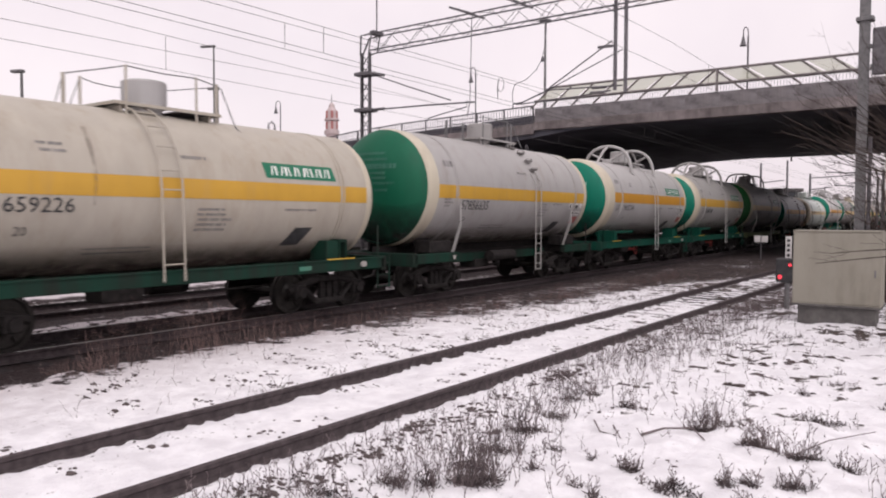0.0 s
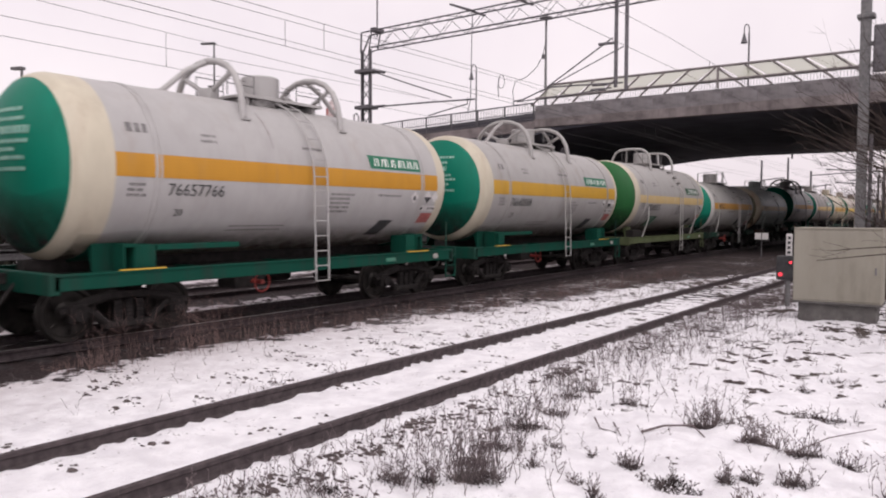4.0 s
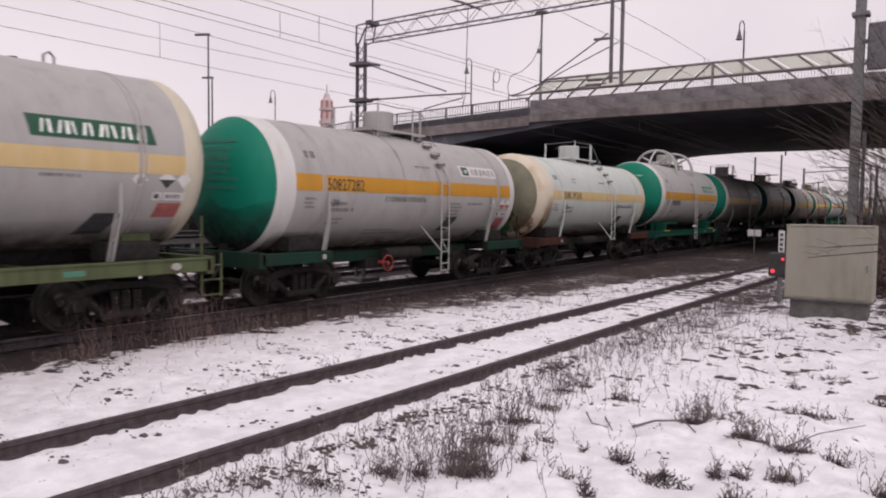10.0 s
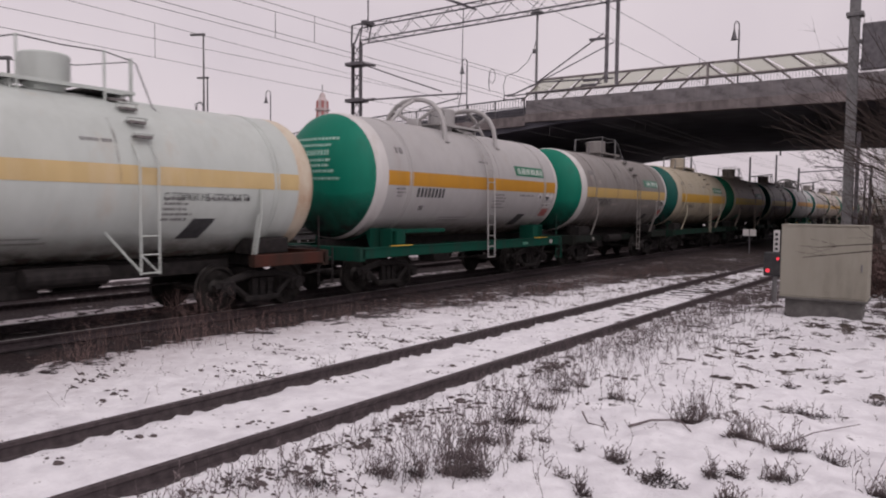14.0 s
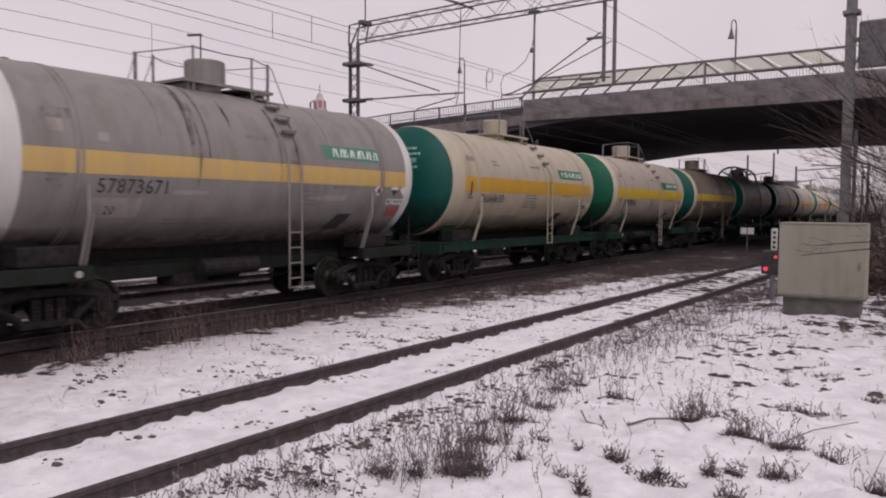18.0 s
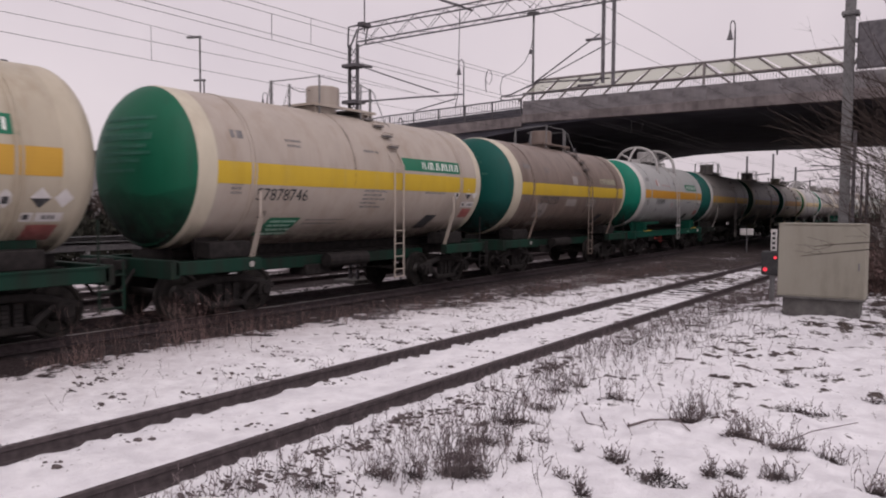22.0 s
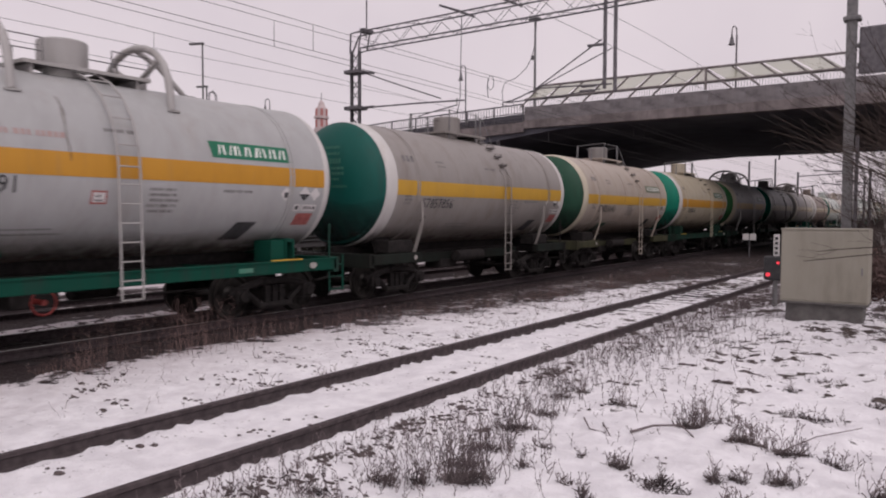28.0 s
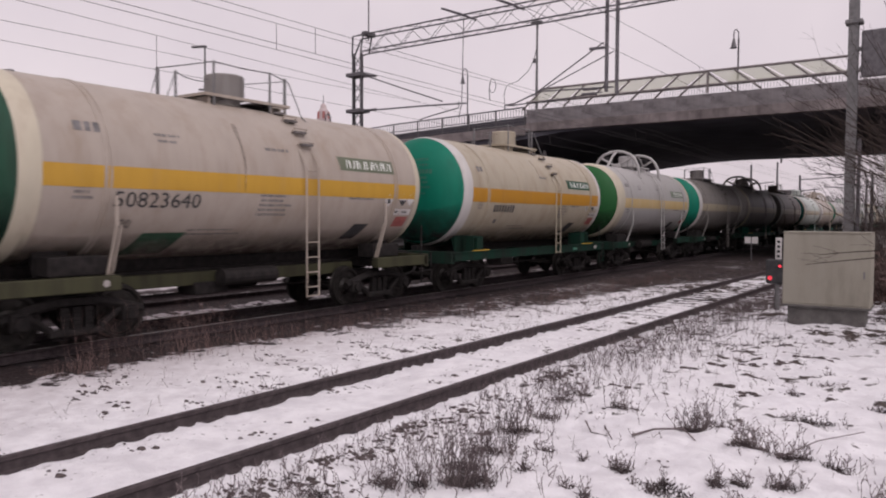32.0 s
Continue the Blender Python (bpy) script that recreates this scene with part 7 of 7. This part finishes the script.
spec("pale", CAP_EMERALD, RING_CREAM, STRIPE_ORANGE, "hoops", "full", FRAME_TEAL, ("76657766", -3.42, 2.46, 0.22, 1.2), (FLAG_GREEN, *FL, 0.03), cap_r=1.48, ring_w=0.4, stripe_z=(2.76, 3.16), red=True, cap_text=True)
spec("grey", CAP_EMERALD, RING_CREAM, STRIPE_GOLD, "hoops", "full", FRAME_TEAL, ("76660588", -3.5, 2.42, 0.25, 1.32), (FLAG_GREEN, *FL, 0.03), cap_r=1.45, ring_w=0.22, stripe_z=(2.76, 3.18), red=True, cap_text=True)
spec("grey", CAP_LEAF, RING_CREAM, STRIPE_PALE, "hoops", "full", FRAME_OLIVE, ("58260555", -3.4, 2.36, 0.27, 1.6), (FLAG_DARK, 2.1, 4.2, 3.17, 3.5, 0.03), cap_r=1.56, ring_w=0.32, stripe_z=(2.68, 3.02), label_low=(-2.72, -1.72, 1.64, 2.1), label_paint=FLAG_DARK, steps=0.81, bare_sill=True, cap_text=True, far=4.95, narrow=True, panel=3.0, haz=(3.9, 4.42, 4.76))
spec("grey", CAP_EMERALD, RING_WHITE, STRIPE_ORANGE, "rails", "short", FRAME_DARK, ("50827282", -3.54, 2.53, 0.27, 1.25), (WHITE, 1.95, 3.9, 3.06, 3.36, 0.25), cap_r=1.46, ring_w=0.34, stripe_z=(2.5, 2.86), small=True, red=True, letters=INK, emblem=FLAG_DARK, haz_mark=RED, haz_low=1.78, shunt=(-1.5, 2.3, 0.12, 1.7), panel=1.2)
spec("white", CAP_RUST, RING_RUST, STRIPE_PALE, "rails", "short", FRAME_RUST, ("508 29241", -3.5, 2.55, 0.25, 1.5), None, cap_r=1.29, ring_w=0.45, stripe_z=(2.5, 2.83), small=True, shunt=(1.3, 2.24, 0.14, 1.95), panel=1.8, placard=True, hazard=False, spills=1)
spec("pale", CAP_EMERALD, RING_WHITE, STRIPE_ORANGE, "hoops", "full", FRAME_TEAL, (None, -3.3, 2.44, 0.24, 1.3), (FLAG_GREEN, *FL, 0.03), cap_r=1.56, ring_w=0.26, stripe_z=(2.72, 3.08), cap_text=True, far_ring=0.3)
spec("dull", CAP_EMERALD, RING_WHITE, STRIPE_CREAM, "rails", "short", FRAME_BLACK, ("57873671", -3.32, 2.36, 0.25, 1.32), (FLAG_WORN, *FL, 0.1), cap_r=1.57, ring_w=0.3, stripe_z=(2.66, 3.04), far=5.02, panel=2.42, haz=(3.84, 4.46, 4.82), patches=((-3.35, -2.45, 1.95, 2.28), (-4.1, -3.85, 3.3, 3.5), (-3.3, -3.1, 3.2, 3.34), (-1.85, -1.1, 2.36, 2.44), (1.55, 2.7, 2.3, 2.42)), spills=9)
spec("cream", CAP_TEAL, RING_IVORY, STRIPE_GOLD, "rails", "full", FRAME_DARK, ("76664630", -3.42, 2.33, 0.25, 1.4), (FLAG_GREEN, *FL, 0.03), cap_r=1.57, ring_w=0.48, stripe_z=(2.63, 3.07), cap_text=True, plain_sill=True, scrapes=((-4.04, -3.95, 2.6, 2.92), (-4.0, -3.96, 2.45, 2.6)), far=4.85, panel=1.95, haz=(3.78, 4.3, 4.66), haz_dz=-0.3, block=(-0.6, 0.4))
spec("beige", CAP_GREEN, RING_CREAM, STRIPE_YELLOW, "rails", "short", FRAME_DARK, ("57878746", -3.52, 2.32, 0.25, 1.44), (FLAG_GREEN, 1.3, 3.95, 3.14, 3.46, 0.26), cap_r=1.58, ring_w=0.3, stripe_z=(2.63, 3.06), label_low=(-3.03, -2.12, 1.58, 1.96), plain_sill=True, far=4.88, panel=2.4, haz=(3.78, 4.35, 4.7), block=(-0.3, 0.6))
spec("brown", CAP_TEAL, RING_CREAM, STRIPE_YELLOW, "rails", "short", FRAME_DARK, ("57762759", -3.05, 2.36, 0.26, 1.45), (None, 2.1, 3.9, 3.14, 3.46, 0.0), cap_r=1.57, ring_w=0.36, stripe_z=(2.66, 3.06), letters=LETTER_WORN, hazard=False, runs=((1.02, 18, 124, 0.3), (0.86, 20, 110, 0.2), (1.36, 20, 100, 0.12), (3.75, 24, 112, 0.07), (-3.6, 30, 120, 0.06), (-0.4, 16, 70, 0.12)), patches=((-3.1, -2.35, 1.9, 2.4), (-0.45, 0.0, 3.1, 3.4), (-0.9, 0.0, 2.3, 2.55), (0.9, 1.75, 2.3, 2.58), (-3.15, -2.3, 1.62, 1.76)))
spec("blue", CAP_EMERALD, RING_WHITE, STRIPE_ORANGE, "hoops", "full", FRAME_TEAL, ("77634491", -2.87, 2.46, 0.27, 1.3), (FLAG_GREEN, *FL, 0.03), cap_r=1.56, ring_w=0.3, stripe_z=(2.74, 3.12), red=True, fit=BODIES["grey"], haz=(3.8, 4.33, 4.64), panel=2.5, tag=(-2.75, -2.4, 3.32, 3.62), framed=(-0.4, -0.12, 2.31, 2.53), far=4.92, far_ring=0.08, red_text=True)
spec("ash", CAP_TEAL, RING_WHITE, STRIPE_GOLD, "rails", "short", FRAME_BLACK, ("57857856", -3.4, 2.34, 0.26, 1.46), None, cap_r=1.58, ring_w=0.3, stripe_z=(2.66, 3.04), far=5.06, panel=2.74, haz=(3.92, 4.48, 4.84))
spec("beige", CAP_DULL, RING_CREAM, STRIPE_GOLD, "rails", "short", FRAME_TAN, ("50823640", -3.5, 2.31, 0.27, 1.72), (FLAG_OLIVE, *FL, 0.06), cap_r=1.54, ring_w=0.13, stripe_z=(2.62, 2.98), label_low=(-2.85, -1.95, 1.46, 1.86), label_paint=FLAG_DARK, label_plain=True, cap_span=(-1.0, -0.4), dome_mat=BODIES["dull"], panel=2.5, haz=(3.7, 4.25, 4.56), block=(-0.4, 0.5))
spec("cream", CAP_EMERALD, RING_WHITE, STRIPE_ORANGE, "rails", "full", FRAME_DARK, (None, -3.2, 2.34, 0.22, 1.3), (FLAG_DARK, *FL, 0.06), cap_r=1.57, ring_w=0.3)
spec("pale", CAP_LEAF, RING_CREAM, STRIPE_PALE, "hoops", "short", FRAME_DARK, None, (FLAG_FADED, *FL, 0.1), cap_r=1.5, ring_w=0.4)
for i in range(14):
    b = ("dull", "ash", "brown", "white", "beige", "pale", "white", "white", "pale", "white", "cream", "pale", "white", "white")[i]
    spec(b, (CAP_EMERALD, CAP_PALE, CAP_PALE, CAP_TEAL, CAP_PALE)[i % 5], (RING_WHITE, RING_CREAM)[i % 2], STRIPE_FAINT, "hoops" if i % 3 == 1 else "rails", "full" if i % 2 else "short", (FRAME_DARK, FRAME_TEAL, FRAME_BLACK)[i % 3], None, None, cap_r=1.56, ring_w=0.3, hazard=False)
WAGONS = [tank_wagon(s) for s in SPECS]


def motions():
    """The train rolls along its straight track; every wheelset turns as far as the wagon travels."""
    times = [0, 1, 2, 3, 4, 5, 6, 7, 8, 9, 10, 11, 12, 13, 14, 15, 16, 17, 18, 19, 20, 21, 22, 23, 24, 25, 26, 27, 28, 29, 30, 31, 32]
    for k, w in enumerate(WAGONS):
        walk(w, [(t, pose(TRACK_X, smooth_travel(t) + PITCH * k, 0)) for t in times])
    masters = SPECS[0]["sets"][0]
    start = smooth_travel(0)
    for w, dy in zip(masters, (-0.925, 0.925)):
        walk(w, [(i / 10, pose(0, dy, 0.475, math.degrees((smooth_travel(i / 10) - start) / -0.475))) for i in range(321)])
    for s in SPECS:
        for pair in s["sets"]:
            for w, m in zip(pair, masters):
                if w is not m:
                    w.rotation_mode = "QUATERNION"
                    w.animation_data_create()
                    w.animation_data.action = m.animation_data.action
                    w.animation_data.action_slot = m.animation_data.action_slot


motions()
